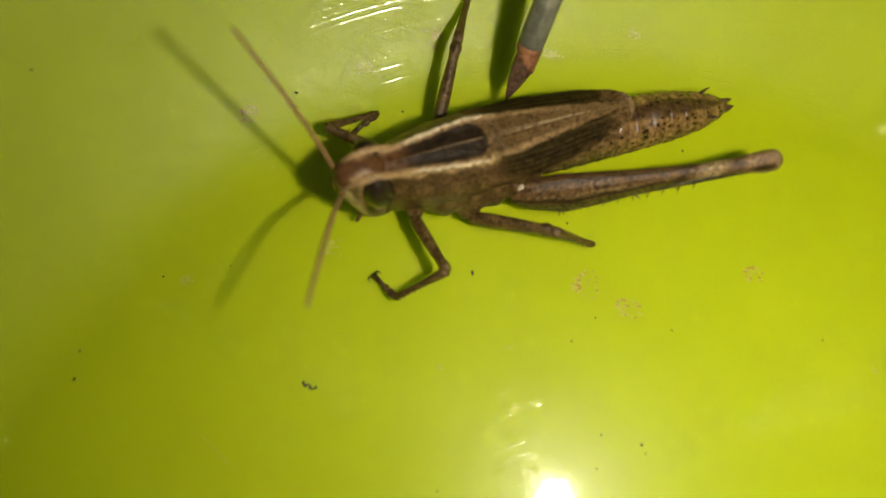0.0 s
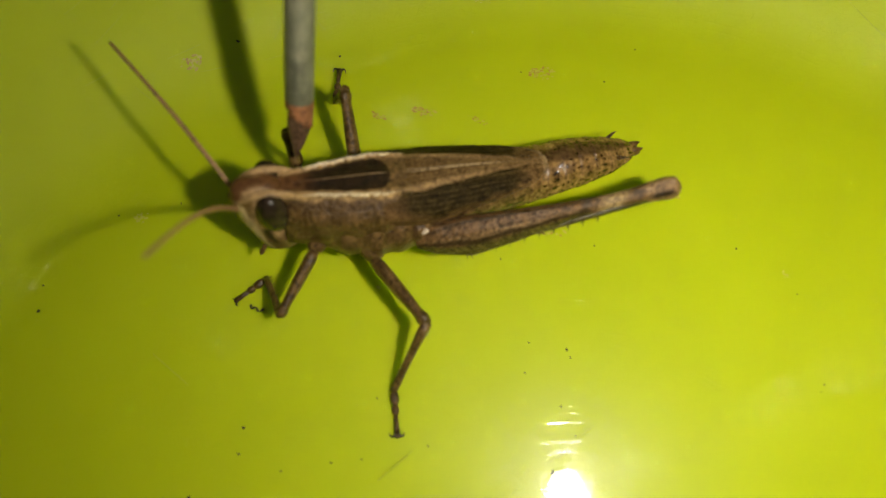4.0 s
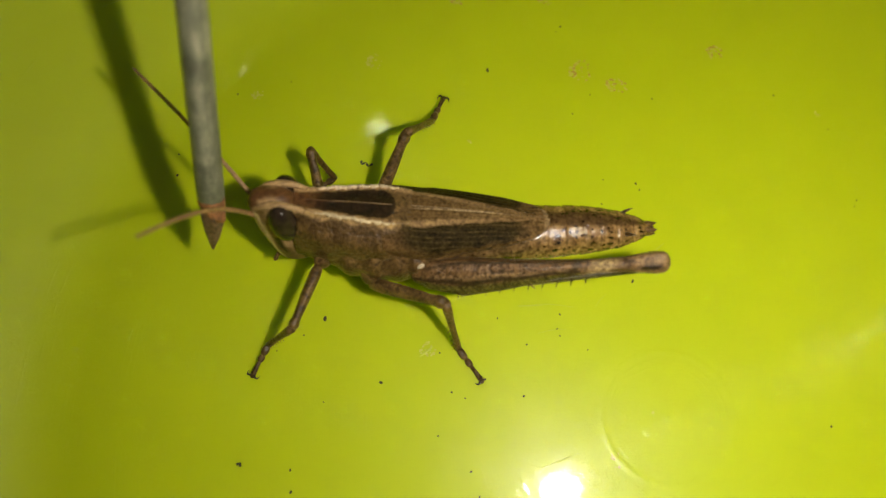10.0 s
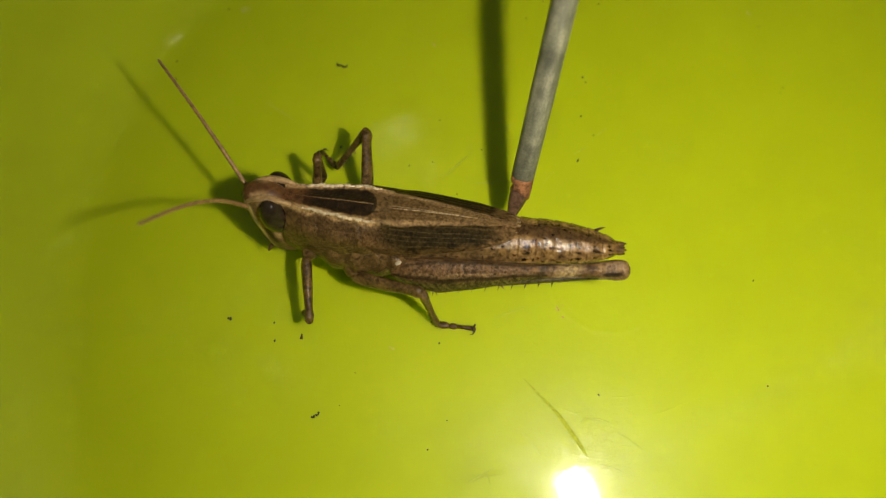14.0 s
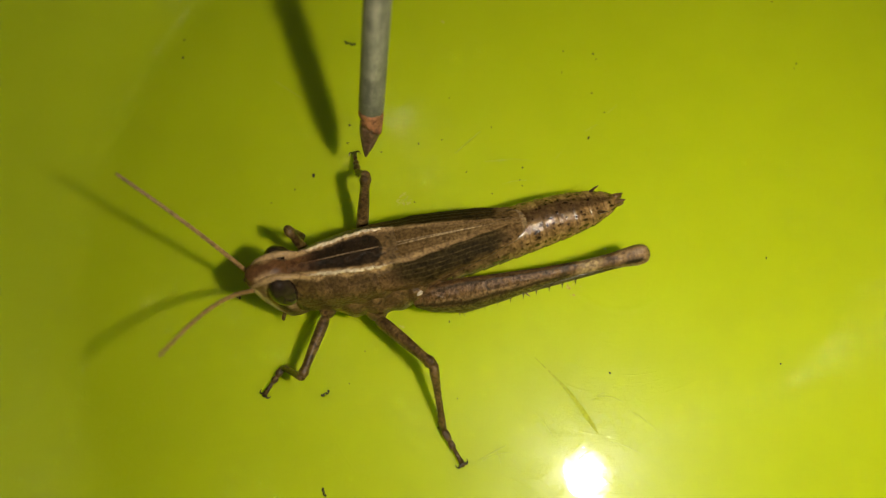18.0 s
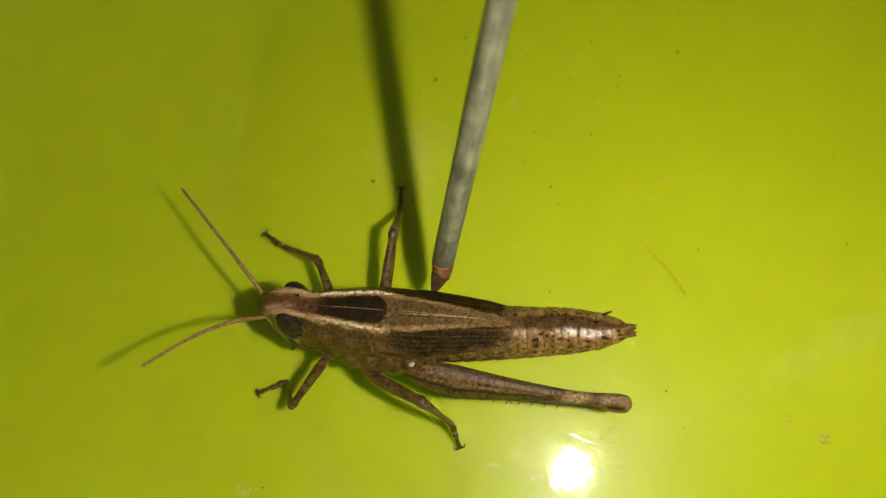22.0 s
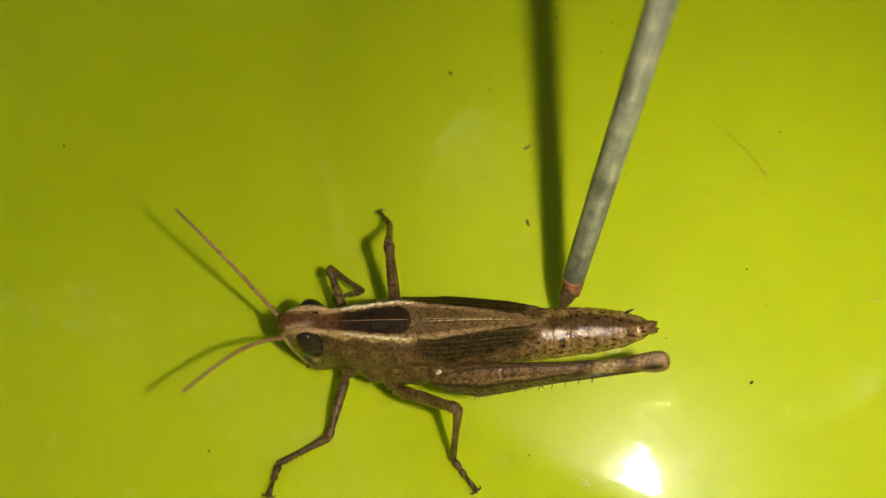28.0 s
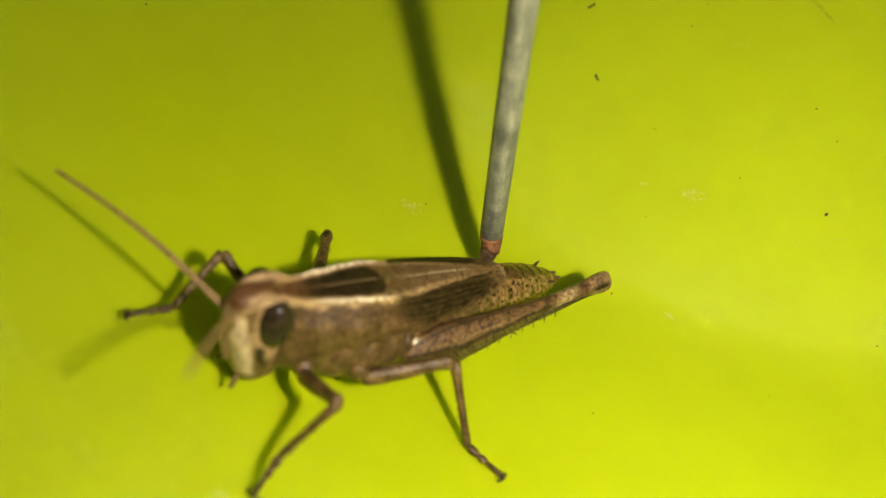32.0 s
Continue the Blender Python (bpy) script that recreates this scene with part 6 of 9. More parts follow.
        (26.5, pose(0.02019, 0.00679, -0.00525, 0, -18.4, 55.2)), (26.73, pose(0.01845, 0.0068, -0.00607, -0.2, -15.1, 61.4)),
        (27, pose(0.01708, 0.00766, -0.00615, -2, -14.7, 76.3)), (27.5, pose(0.01181, 0.00711, -0.00756, -4.2, -7.6, 86.1)),
        (28, pose(0.0202, 0.0131, -0.00192, -5.1, -13.8, 80.8)), (28.5, pose(0.01526, 0.00979, 0.00224, -0.5, 53.6, 65.4)),
        (29, pose(0.01422, 0.00509, -0.00474, 0, 12.7, 69.2)), (29.5, pose(0.02069, 0.01285, -0.0027, 1.2, 6.8, 50.6)),
        (30, pose(0.01833, 0.00725, -0.00289, 0, 20, 26.1)), (30.5, pose(0.01595, 0.0064, -0.00433, -2.9, 12.1, 28.9)),
        (31, pose(0.01834, 0.00993, -0.00507, 0, 10.3, 62.5)), (31.5, pose(0.02052, 0.01226, -0.00432, -6.9, 42.5, 29.6)),
        (32, pose(0.01821, 0.00914, -0.00451, 0, 51.6, 28.1)),
    ])
    walk(hopper["mid_l"][0], [
        (0, pose(0.00873, 0.00488, -0.00377, 0, -24, 144.9)), (0.27, pose(0.00873, 0.00488, -0.00377, 2, -23, 139.7)),
        (0.5, pose(0.00873, 0.00488, -0.00377, 4, -21.8, 134.7)), (0.73, pose(0.00873, 0.00488, -0.00377, 3.2, -23.2, 136.7)),
        (1, pose(0.00873, 0.00488, -0.00377, 2.3, -24.6, 138.8)), (1.5, pose(0.00873, 0.00488, -0.00377, -3.3, -29.2, 151.9)),
        (2, pose(0.00873, 0.00488, -0.00377, -2.7, -23.3, 151.3)), (2.27, pose(0.00873, 0.00488, -0.00377, -2.9, -24.2, 151.7)),
        (2.5, pose(0.00873, 0.00488, -0.00377, -3.1, -25, 152.1)), (2.73, pose(0.00873, 0.00488, -0.00377, -4.6, -21.1, 156.1)),
        (3, pose(0.00873, 0.00488, -0.00377, -5.9, -17.2, 159.9)), (3.27, pose(0.00873, 0.00488, -0.00377, -0.2, -11.5, 137.3)),
        (3.5, pose(0.00873, 0.00488, -0.00377, 2.8, -4.1, 115.8)), (4.5, pose(0.00873, 0.00488, -0.00377, 2.8, -4.3, 115.1)),
        (5.5, pose(0.00873, 0.00488, -0.00377, 2.9, -4.4, 114.5)), (5.73, pose(0.00873, 0.00488, -0.00377, 2.8, -6.5, 115.2)),
        (6, pose(0.00873, 0.00488, -0.00377, 2.7, -8.7, 116)), (6.5, pose(0.00873, 0.00488, -0.00377, 1.7, -10.9, 120.2)),
        (7, pose(0.00873, 0.00488, -0.00377, -2.7, -29, 132.4)), (7.27, pose(0.00873, 0.00488, -0.00377, -1.3, -23.1, 129.1)),
        (7.5, pose(0.00873, 0.00488, -0.00377, -0.3, -17.1, 126.2)), (7.73, pose(0.00873, 0.00488, -0.00377, -0.3, -15.8, 126.3)),
        (8, pose(0.00873, 0.00488, -0.00377, -0.3, -14.5, 126.4)), (8.27, pose(0.00873, 0.00488, -0.00377, -0.4, -13.7, 126.6)),
        (8.5, pose(0.00873, 0.00488, -0.00377, -0.4, -13, 126.8)), (8.73, pose(0.00873, 0.00488, -0.00377, -2.9, -12.8, 137.9)),
        (9, pose(0.00873, 0.00488, -0.00377, -5.3, -12.1, 149)), (9.5, pose(0.00873, 0.00488, -0.00377, -7.2, -11.2, 157.5)),
        (10, pose(0.00873, 0.00488, -0.00377, -7.5, -14.2, 158.7)), (10.5, pose(0.00873, 0.00488, -0.00377, -6.6, -19.2, 155.4)),
        (11, pose(0.00873, 0.00488, -0.00377, -6.7, -15.5, 155.4)), (11.5, pose(0.00873, 0.00488, -0.00377, -6.6, -17.9, 153.9)),
        (12, pose(0.00873, 0.00488, -0.00377, -3.1, 1.5, 127)), (12.5, pose(0.00873, 0.00488, -0.00377, -3.2, -4.6, 131.1)),
        (13, pose(0.00873, 0.00488, -0.00377, -6, -21, 143.6)), (13.5, pose(0.00873, 0.00488, -0.00377, -6.1, -22.5, 144.4)),
        (14, pose(0.00873, 0.00488, -0.00377, -12.3, -13.1, 165)), (14.27, pose(0.00873, 0.00488, -0.00377, -9, -3.9, 143)),
        (14.5, pose(0.00873, 0.00488, -0.00377, -9.4, 5.8, 121.4)), (15.5, pose(0.00873, 0.00488, -0.00377, -9.5, 1.8, 120)),
        (16.5, pose(0.00873, 0.00488, -0.00377, -9.5, -2.2, 118.5)), (16.73, pose(0.00873, 0.00488, -0.00377, -9.6, -3.7, 120.1)),
        (17, pose(0.00873, 0.00488, -0.00377, -9.7, -5.2, 121.6)), (17.5, pose(0.00873, 0.00488, -0.00377, -9.3, -7.2, 118.4)),
        (18, pose(0.00873, 0.00488, -0.00377, -10, -8.9, 124)), (18.5, pose(0.00873, 0.00488, -0.00377, -8.1, 0.3, 136.9)),
        (19, pose(0.00873, 0.00488, -0.00377, -12.3, 22.2, 101.4)), (19.5, pose(0.00873, 0.00488, -0.00377, -8.6, 15.5, 117.9)),
        (20, pose(0.00873, 0.00488, -0.00377, -10, -9.5, 125.1)), (20.5, pose(0.00873, 0.00488, -0.00377, -6.6, -12.8, 110.9)),
        (21, pose(0.00873, 0.00488, -0.00377, -9.6, -21.4, 122.7)), (21.5, pose(0.00873, 0.00488, -0.00377, -9.5, -22, 122.7)),
        (22, pose(0.00873, 0.00488, -0.00377, -21, -18.9, 152.6)), (22.5, pose(0.00873, 0.00488, -0.00377, -13, -12.5, 127.3)),
        (23, pose(0.00873, 0.00488, -0.00377, -13, -16.4, 128.7)), (23.5, pose(0.00873, 0.00488, -0.00377, -12.9, -14.4, 128.3)),
        (24, pose(0.00873, 0.00488, -0.00377, -12.6, -15.6, 127.1)), (24.27, pose(0.00873, 0.00488, -0.00377, -12.5, -14.5, 126.8)),
        (24.5, pose(0.00873, 0.00488, -0.00377, -12.2, -15.1, 125.7)), (25.5, pose(0.00873, 0.00488, -0.00377, -14, -14.9, 132.4)),
        (26.5, pose(0.00873, 0.00488, -0.00377, -15.7, -14.6, 139.1)), (26.73, pose(0.00873, 0.00488, -0.00377, -17.3, -12.4, 146.2)),
        (27, pose(0.00873, 0.00488, -0.00377, -18.7, -10.7, 153.4)), (27.5, pose(0.00873, 0.00488, -0.00377, -14.6, -19.3, 140.3)),
        (28, pose(0.00873, 0.00488, -0.00377, -18.3, -21.2, 152.7)), (28.5, pose(0.00873, 0.00488, -0.00377, -20.6, -26.7, 157.8)),
        (29, pose(0.00873, 0.00488, -0.00377, -13.6, -37.4, 144.3)), (29.5, pose(0.00873, 0.00488, -0.00377, -14.6, -40.2, 146.1)),
        (30, pose(0.00873, 0.00488, -0.00377, -20.5, -36.8, 155.7)), (30.5, pose(0.00873, 0.00488, -0.00377, -3.3, -34.5, 126.5)),
        (31, pose(0.00873, 0.00488, -0.00377, -7.2, -34.4, 133)), (31.5, pose(0.00873, 0.00488, -0.00377, -11.9, -27.6, 141.2)),
        (32, pose(0.00873, 0.00488, -0.00377, -20.9, -21.6, 161.5)),
    ])
    walk(hopper["mid_l"][1], [
        (0, pose(0.0026, 0.0092, -0.00044, 0, 41, 162.6)), (0.27, pose(0.00296, 0.00977, -0.00057, -12.4, 51.6, 145.6)),
        (0.5, pose(0.00337, 0.0103, -0.00072, -33.1, 58.5, 120.5)), (0.73, pose(0.00324, 0.01005, -0.00054, -32.1, 64.6, 121.7)),
        (1, pose(0.00311, 0.0098, -0.00036, -30.3, 70.6, 123.6)), (1.5, pose(0.00241, 0.00825, 0.00024, 57.1, 75.3, -146.1)),
        (2, pose(0.00212, 0.0085, -0.00052, 55.6, 72.4, -147.5)), (2.27, pose(0.00214, 0.00843, -0.00041, 55.1, 72, -148)),
        (2.5, pose(0.00215, 0.00836, -0.00031, 54.6, 71.7, -148.5)), (2.73, pose(0.00173, 0.00798, -0.00081, 55.9, 74.9, -147.2)),
        (3, pose(0.00137, 0.00758, -0.00134, 57.9, 78.2, -145.1)), (3.27, pose(0.00282, 0.01033, -0.00214, -100.9, 75.8, 55.6)),
        (3.5, pose(0.00517, 0.01225, -0.00318, -106.9, 50.4, 49.1)), (4.5, pose(0.00526, 0.01229, -0.00316, -113.1, 58.8, 41.5)),
        (5.5, pose(0.00534, 0.01233, -0.00314, -123.9, 66.5, 29.3)), (5.73, pose(0.00526, 0.01226, -0.00284, -132.4, 66.3, 20)),
        (6, pose(0.00518, 0.01218, -0.00254, -140.6, 65.6, 11)), (6.5, pose(0.00467, 0.01184, -0.00221, -146.1, 58.8, 4.1)),
        (7, pose(0.00389, 0.01019, 0.0002, -76.4, 57.7, 81.9)), (7.27, pose(0.00396, 0.01074, -0.00056, -75.1, 58.8, 83.4)),
        (7.5, pose(0.0041, 0.01121, -0.00136, -73.7, 59.9, 85.1)), (7.73, pose(0.00406, 0.01125, -0.00154, -74.5, 58.4, 84.1)),
        (8, pose(0.00402, 0.01128, -0.00171, -75.3, 57, 83.2)), (8.27, pose(0.00398, 0.01128, -0.00182, -75, 59.7, 83.6)),
        (8.5, pose(0.00394, 0.01129, -0.00193, -74.5, 62.5, 84.1)), (8.73, pose(0.00279, 0.01025, -0.00196, -68.4, 71.7, 90.8)),
        (9, pose(0.00186, 0.00902, -0.00205, -50.3, 80.3, 109.3)), (9.5, pose(0.00129, 0.00797, -0.00217, 2.6, 75, 163.4)),
        (10, pose(0.00132, 0.00777, -0.00176, -12.3, 74.8, 148.1)), (10.5, pose(0.00168, 0.00811, -0.00107, -23, 80.6, 137.3)),
        (11, pose(0.00154, 0.00817, -0.00157, 11.2, 81.8, 172)), (11.5, pose(0.00171, 0.00832, -0.00125, 153.2, 61.8, -49.2)),
        (12, pose(0.00379, 0.01143, -0.00399, -66.6, 56.5, 91.8)), (12.5, pose(0.00335, 0.01104, -0.00311, -79.1, 57.8, 77.7)),
        (13, pose(0.00256, 0.00943, -0.00083, -105.8, 75.5, 49.7)), (13.5, pose(0.00257, 0.0093, -0.00062, -110.2, 77.8, 45.5)),
        (14, pose(0.00101, 0.00695, -0.00192, 41.9, 77.8, -161.7)), (14.27, pose(0.00219, 0.00981, -0.00321, -85.6, 79.6, 69.8)),
        (14.5, pose(0.00447, 0.01185, -0.0046, -104.2, 60, 50.4)), (15.5, pose(0.00463, 0.01199, -0.00403, -123.1, 59.3, 28.5)),
        (16.5, pose(0.00481, 0.01209, -0.00346, -139.2, 55.2, 9.4)), (16.73, pose(0.00462, 0.01197, -0.00324, -146.2, 53.8, 0.9)),
        (17, pose(0.00444, 0.01184, -0.00303, -152.5, 51.9, -7.1)), (17.5, pose(0.00486, 0.01205, -0.00274, -165.8, 32.2, -27.3)),
        (18, pose(0.0042, 0.01161, -0.0025, -74.3, 52.2, 84.7)), (18.5, pose(0.00274, 0.01049, -0.00381, -73.4, 67.7, 83.7)),
        (19, pose(0.00723, 0.01233, -0.00687, -111.3, 54.1, 41.7)), (19.5, pose(0.00503, 0.01187, -0.00597, -73.3, 59.8, 82.1)),
        (20, pose(0.00407, 0.0115, -0.00241, -148.4, 66.7, -1.5)), (20.5, pose(0.00588, 0.01236, -0.00194, -175, 34.7, -35.3)),
        (21, pose(0.0046, 0.01131, -0.00078, -68.9, 56.8, 84.4)), (21.5, pose(0.00462, 0.01129, -0.0007, -68.3, 39.4, 83.6)),
        (22, pose(0.00184, 0.00846, -0.00111, 37.4, 74.8, -165.4)), (22.5, pose(0.00387, 0.01126, -0.00199, -66.1, 63.2, 87.4)),
        (23, pose(0.00381, 0.01103, -0.00146, -66.5, 52, 86.6)), (23.5, pose(0.00381, 0.01113, -0.00173, -66.4, 49.8, 86.9)),
        (24, pose(0.00396, 0.01119, -0.00156, -66.3, 51.1, 87)), (24.27, pose(0.00397, 0.01124, -0.00171, -111.1, 64.2, 37.1)),
        (24.5, pose(0.00411, 0.01132, -0.00164, -140.6, 53.7, 3)), (25.5, pose(0.00338, 0.01074, -0.00166, -89, 66.4, 61.1)),
        (26.5, pose(0.00273, 0.01008, -0.0017, -42.5, 51, 114)), (26.73, pose(0.00207, 0.00934, -0.00201, -26.1, 49.8, 135.3)),
        (27, pose(0.00152, 0.0085, -0.00224, -16.6, 28.8, 146.7)), (27.5, pose(0.00277, 0.00983, -0.00105, -102.6, 59.5, 52.9)),
        (28, pose(0.00193, 0.0084, -0.00081, -82.9, 69.2, 76.4)), (28.5, pose(0.00194, 0.00765, -0.00008, 26.9, 46.7, -165.5)),
        (29, pose(0.00344, 0.00868, 0.00122, -61.5, 68.6, 99.1)), (29.5, pose(0.00352, 0.00838, 0.00152, -46.7, 63.9, 114.2)),
        (30, pose(0.00274, 0.00759, 0.00114, 27.4, 68.2, -167.8)), (30.5, pose(0.0047, 0.01032, 0.00087, -70.3, 34, 84)),
        (31, pose(0.00411, 0.00984, 0.00086, -68.8, 47.9, 87.5)), (31.5, pose(0.00306, 0.00944, 0.00003, -56, 50.7, 104.4)),
        (32, pose(0.00149, 0.0073, -0.00075, -54.6, 51, 106.2)),
    ])
    walk(hopper["mid_l"][2], [
        (0, pose(-0.00339, 0.01107, -0.00589, 0, -3.9, 151.3)), (0.27, pose(-0.00129, 0.01268, -0.00709, 0.4, 17.9, 149.2)),
        (0.5, pose(0.00117, 0.01404, -0.00781, 0, 39.7, 146.9)), (0.73, pose(0.00136, 0.01309, -0.00805, -1, 31.1, 135)),
        (1, pose(0.00159, 0.01209, -0.0082, 0, 22.6, 124.2)), (1.5, pose(0.00072, 0.00711, -0.00753, 2.2, 6.5, 140)),
        (2, pose(0, 0.00715, -0.00844, 0, 2, 133.3)), (2.27, pose(-0.00004, 0.00707, -0.00832, 0, 3.9, 134.8)),
        (2.5, pose(-0.00008, 0.00699, -0.0082, 0, 5.8, 136.3)), (2.73, pose(-0.00009, 0.00681, -0.00884, 0, 3.9, 136.9)),
        (3, pose(-0.00003, 0.00661, -0.00948, 0, 2, 137.5)), (3.27, pose(0.00397, 0.01201, -0.01019, 0.7, 4.7, 110.5)),
        (3.5, pose(0.00865, 0.01626, -0.00958, 0, 7.4, 83.4)), (4.5, pose(0.00848, 0.01515, -0.01027, -0.2, 18.4, 85.6)),
        (5.5, pose(0.00823, 0.01395, -0.01077, 0, 29.3, 87.9)), (5.73, pose(0.00839, 0.0134, -0.01045, 0, 29.1, 87.3)),
        (6, pose(0.00855, 0.01283, -0.01011, 0, 28.8, 86.6)), (6.5, pose(0.00895, 0.01215, -0.0093, -9.4, 17.1, 80.3)),
        (7, pose(0.00452, 0.01459, -0.00682, 0, 49.5, 108.9)), (7.27, pose(0.00446, 0.01502, -0.00767, -0.2, 37.4, 107.2)),
        (7.5, pose(0.00446, 0.01537, -0.00855, 0, 25.3, 105.6)), (7.73, pose(0.00451, 0.01558, -0.00862, -0.1, 16.4, 104.8)),
        (8, pose(0.00456, 0.01578, -0.00868, 0, 7.6, 103.9)), (8.27, pose(0.00445, 0.01545, -0.009, 0, 7.3, 103)),
        (8.5, pose(0.00434, 0.0151, -0.0093, 0, 6.9, 102.1)), (8.73, pose(0.00276, 0.01285, -0.00985, -0.4, 13, 109.7)),
        (9, pose(0.00139, 0.01034, -0.01024, 0, 19, 117.5)), (9.5, pose(-0.00075, 0.00858, -0.01014, 2.2, 12, 131.8)),
        (10, pose(-0.00053, 0.00892, -0.00978, 0, 9.1, 127.9)), (10.5, pose(0.00071, 0.00901, -0.0091, 1.1, 13.1, 132)),
        (11, pose(0.00036, 0.00833, -0.0098, 0, 10.6, 125.5)), (11.5, pose(0.00426, 0.00537, -0.00852, 2, 18.4, 123.4)),
        (12, pose(0.00365, 0.01602, -0.01093, 0, 16.9, 108.3)), (12.5, pose(0.00429, 0.01537, -0.01014, 0.3, 13.4, 108.1)),
        (13, pose(0.00391, 0.01102, -0.00888, 0, 7.1, 104.7)), (13.5, pose(0.00378, 0.01053, -0.00863, -2.7, 11.8, 109)),
        (14, pose(-0.00067, 0.0064, -0.01004, 0, -1.7, 178)), (14.27, pose(0.00271, 0.01123, -0.01139, 4.3, 10.7, 141.4)),
        (14.5, pose(0.00712, 0.01505, -0.0118, 0, 23.2, 103.1)), (15.5, pose(0.00836, 0.01401, -0.01117, -0.4, 17.4, 95.3)),
        (16.5, pose(0.00949, 0.01286, -0.01028, 0, 11.6, 87.8)), (16.73, pose(0.00953, 0.01204, -0.00995, 0, 16.4, 87.2)),
        (17, pose(0.00953, 0.01121, -0.00957, 0, 21.2, 86.6)), (17.5, pose(0.01106, 0.00884, -0.00713, -5.1, 9.4, 72.8)),
        (18, pose(0.00467, 0.01669, -0.00907, 0, 13.1, 106)), (18.5, pose(0.00308, 0.01363, -0.01149, 9.3, 16.9, 118.5)),
        (19, pose(0.01085, 0.01556, -0.01359, -3.6, 50.6, 77.2)), (19.5, pose(0.0056, 0.01598, -0.01311, -4.6, 65.8, 80.1)),
        (20, pose(0.00736, 0.01142, -0.01006, -1, 38.1, 87.4)), (20.5, pose(0.01145, 0.00842, -0.00666, -11.1, 17.9, 67.1)),
        (21, pose(0.00504, 0.01584, -0.00773, 0, 17.7, 101.5)), (21.5, pose(0.00533, 0.01762, -0.00593, -1.9, 47.2, 105.2)),
        (22, pose(-0.00027, 0.00791, -0.00915, 5, 65.9, 118.9)), (22.5, pose(0.00404, 0.01501, -0.00942, -0.2, 36.8, 103.3)),
        (23, pose(0.00411, 0.01615, -0.00803, 1.1, 46.4, 94)), (23.5, pose(0.0041, 0.01651, -0.0081, -0.6, 55.9, 93.8)),
        (24, pose(0.00423, 0.01641, -0.00804, -1.4, 50.1, 94.9)), (24.27, pose(0.00685, 0.01342, -0.0092, -0.5, 17.6, 91.9)),
        (24.5, pose(0.00903, 0.01158, -0.00833, 0, 7.6, 87)), (25.5, pose(0.005, 0.01365, -0.00927, 0.3, 5.6, 103.9)),
        (26.5, pose(0.00059, 0.01486, -0.00816, 0, 3.6, 120.8)), (26.73, pose(-0.00174, 0.01312, -0.00836, -0.5, 8.7, 132.3)),
        (27, pose(-0.00456, 0.0125, -0.00624, 0.5, 39, 145)), (27.5, pose(0.00532, 0.0132, -0.00822, -3.5, 7.8, 110)),
        (28, pose(0.00262, 0.01126, -0.00856, 0.2, 3.2, 124.6)), (28.5, pose(-0.00349, 0.00624, -0.00602, 0.9, 2.8, 133.5)),
        (29, pose(0.00296, 0.01168, -0.00652, 0, 8.5, 122.1)), (29.5, pose(0.00204, 0.01169, -0.00587, 0.1, -3.7, 127.5)),
        (30, pose(-0.00028, 0.00694, -0.00658, 0, -0.8, 125.5)), (30.5, pose(0.00543, 0.01721, -0.00379, 1.1, 5.1, 121.9)),
        (31, pose(0.00435, 0.0154, -0.00531, 0, 14.6, 108.8)), (31.5, pose(0.00175, 0.01451, -0.00638, -0.1, -5.1, 104.6)),
        (32, pose(0.00004, 0.01233, -0.0072, 0, -1.2, 107.8)),
    ])
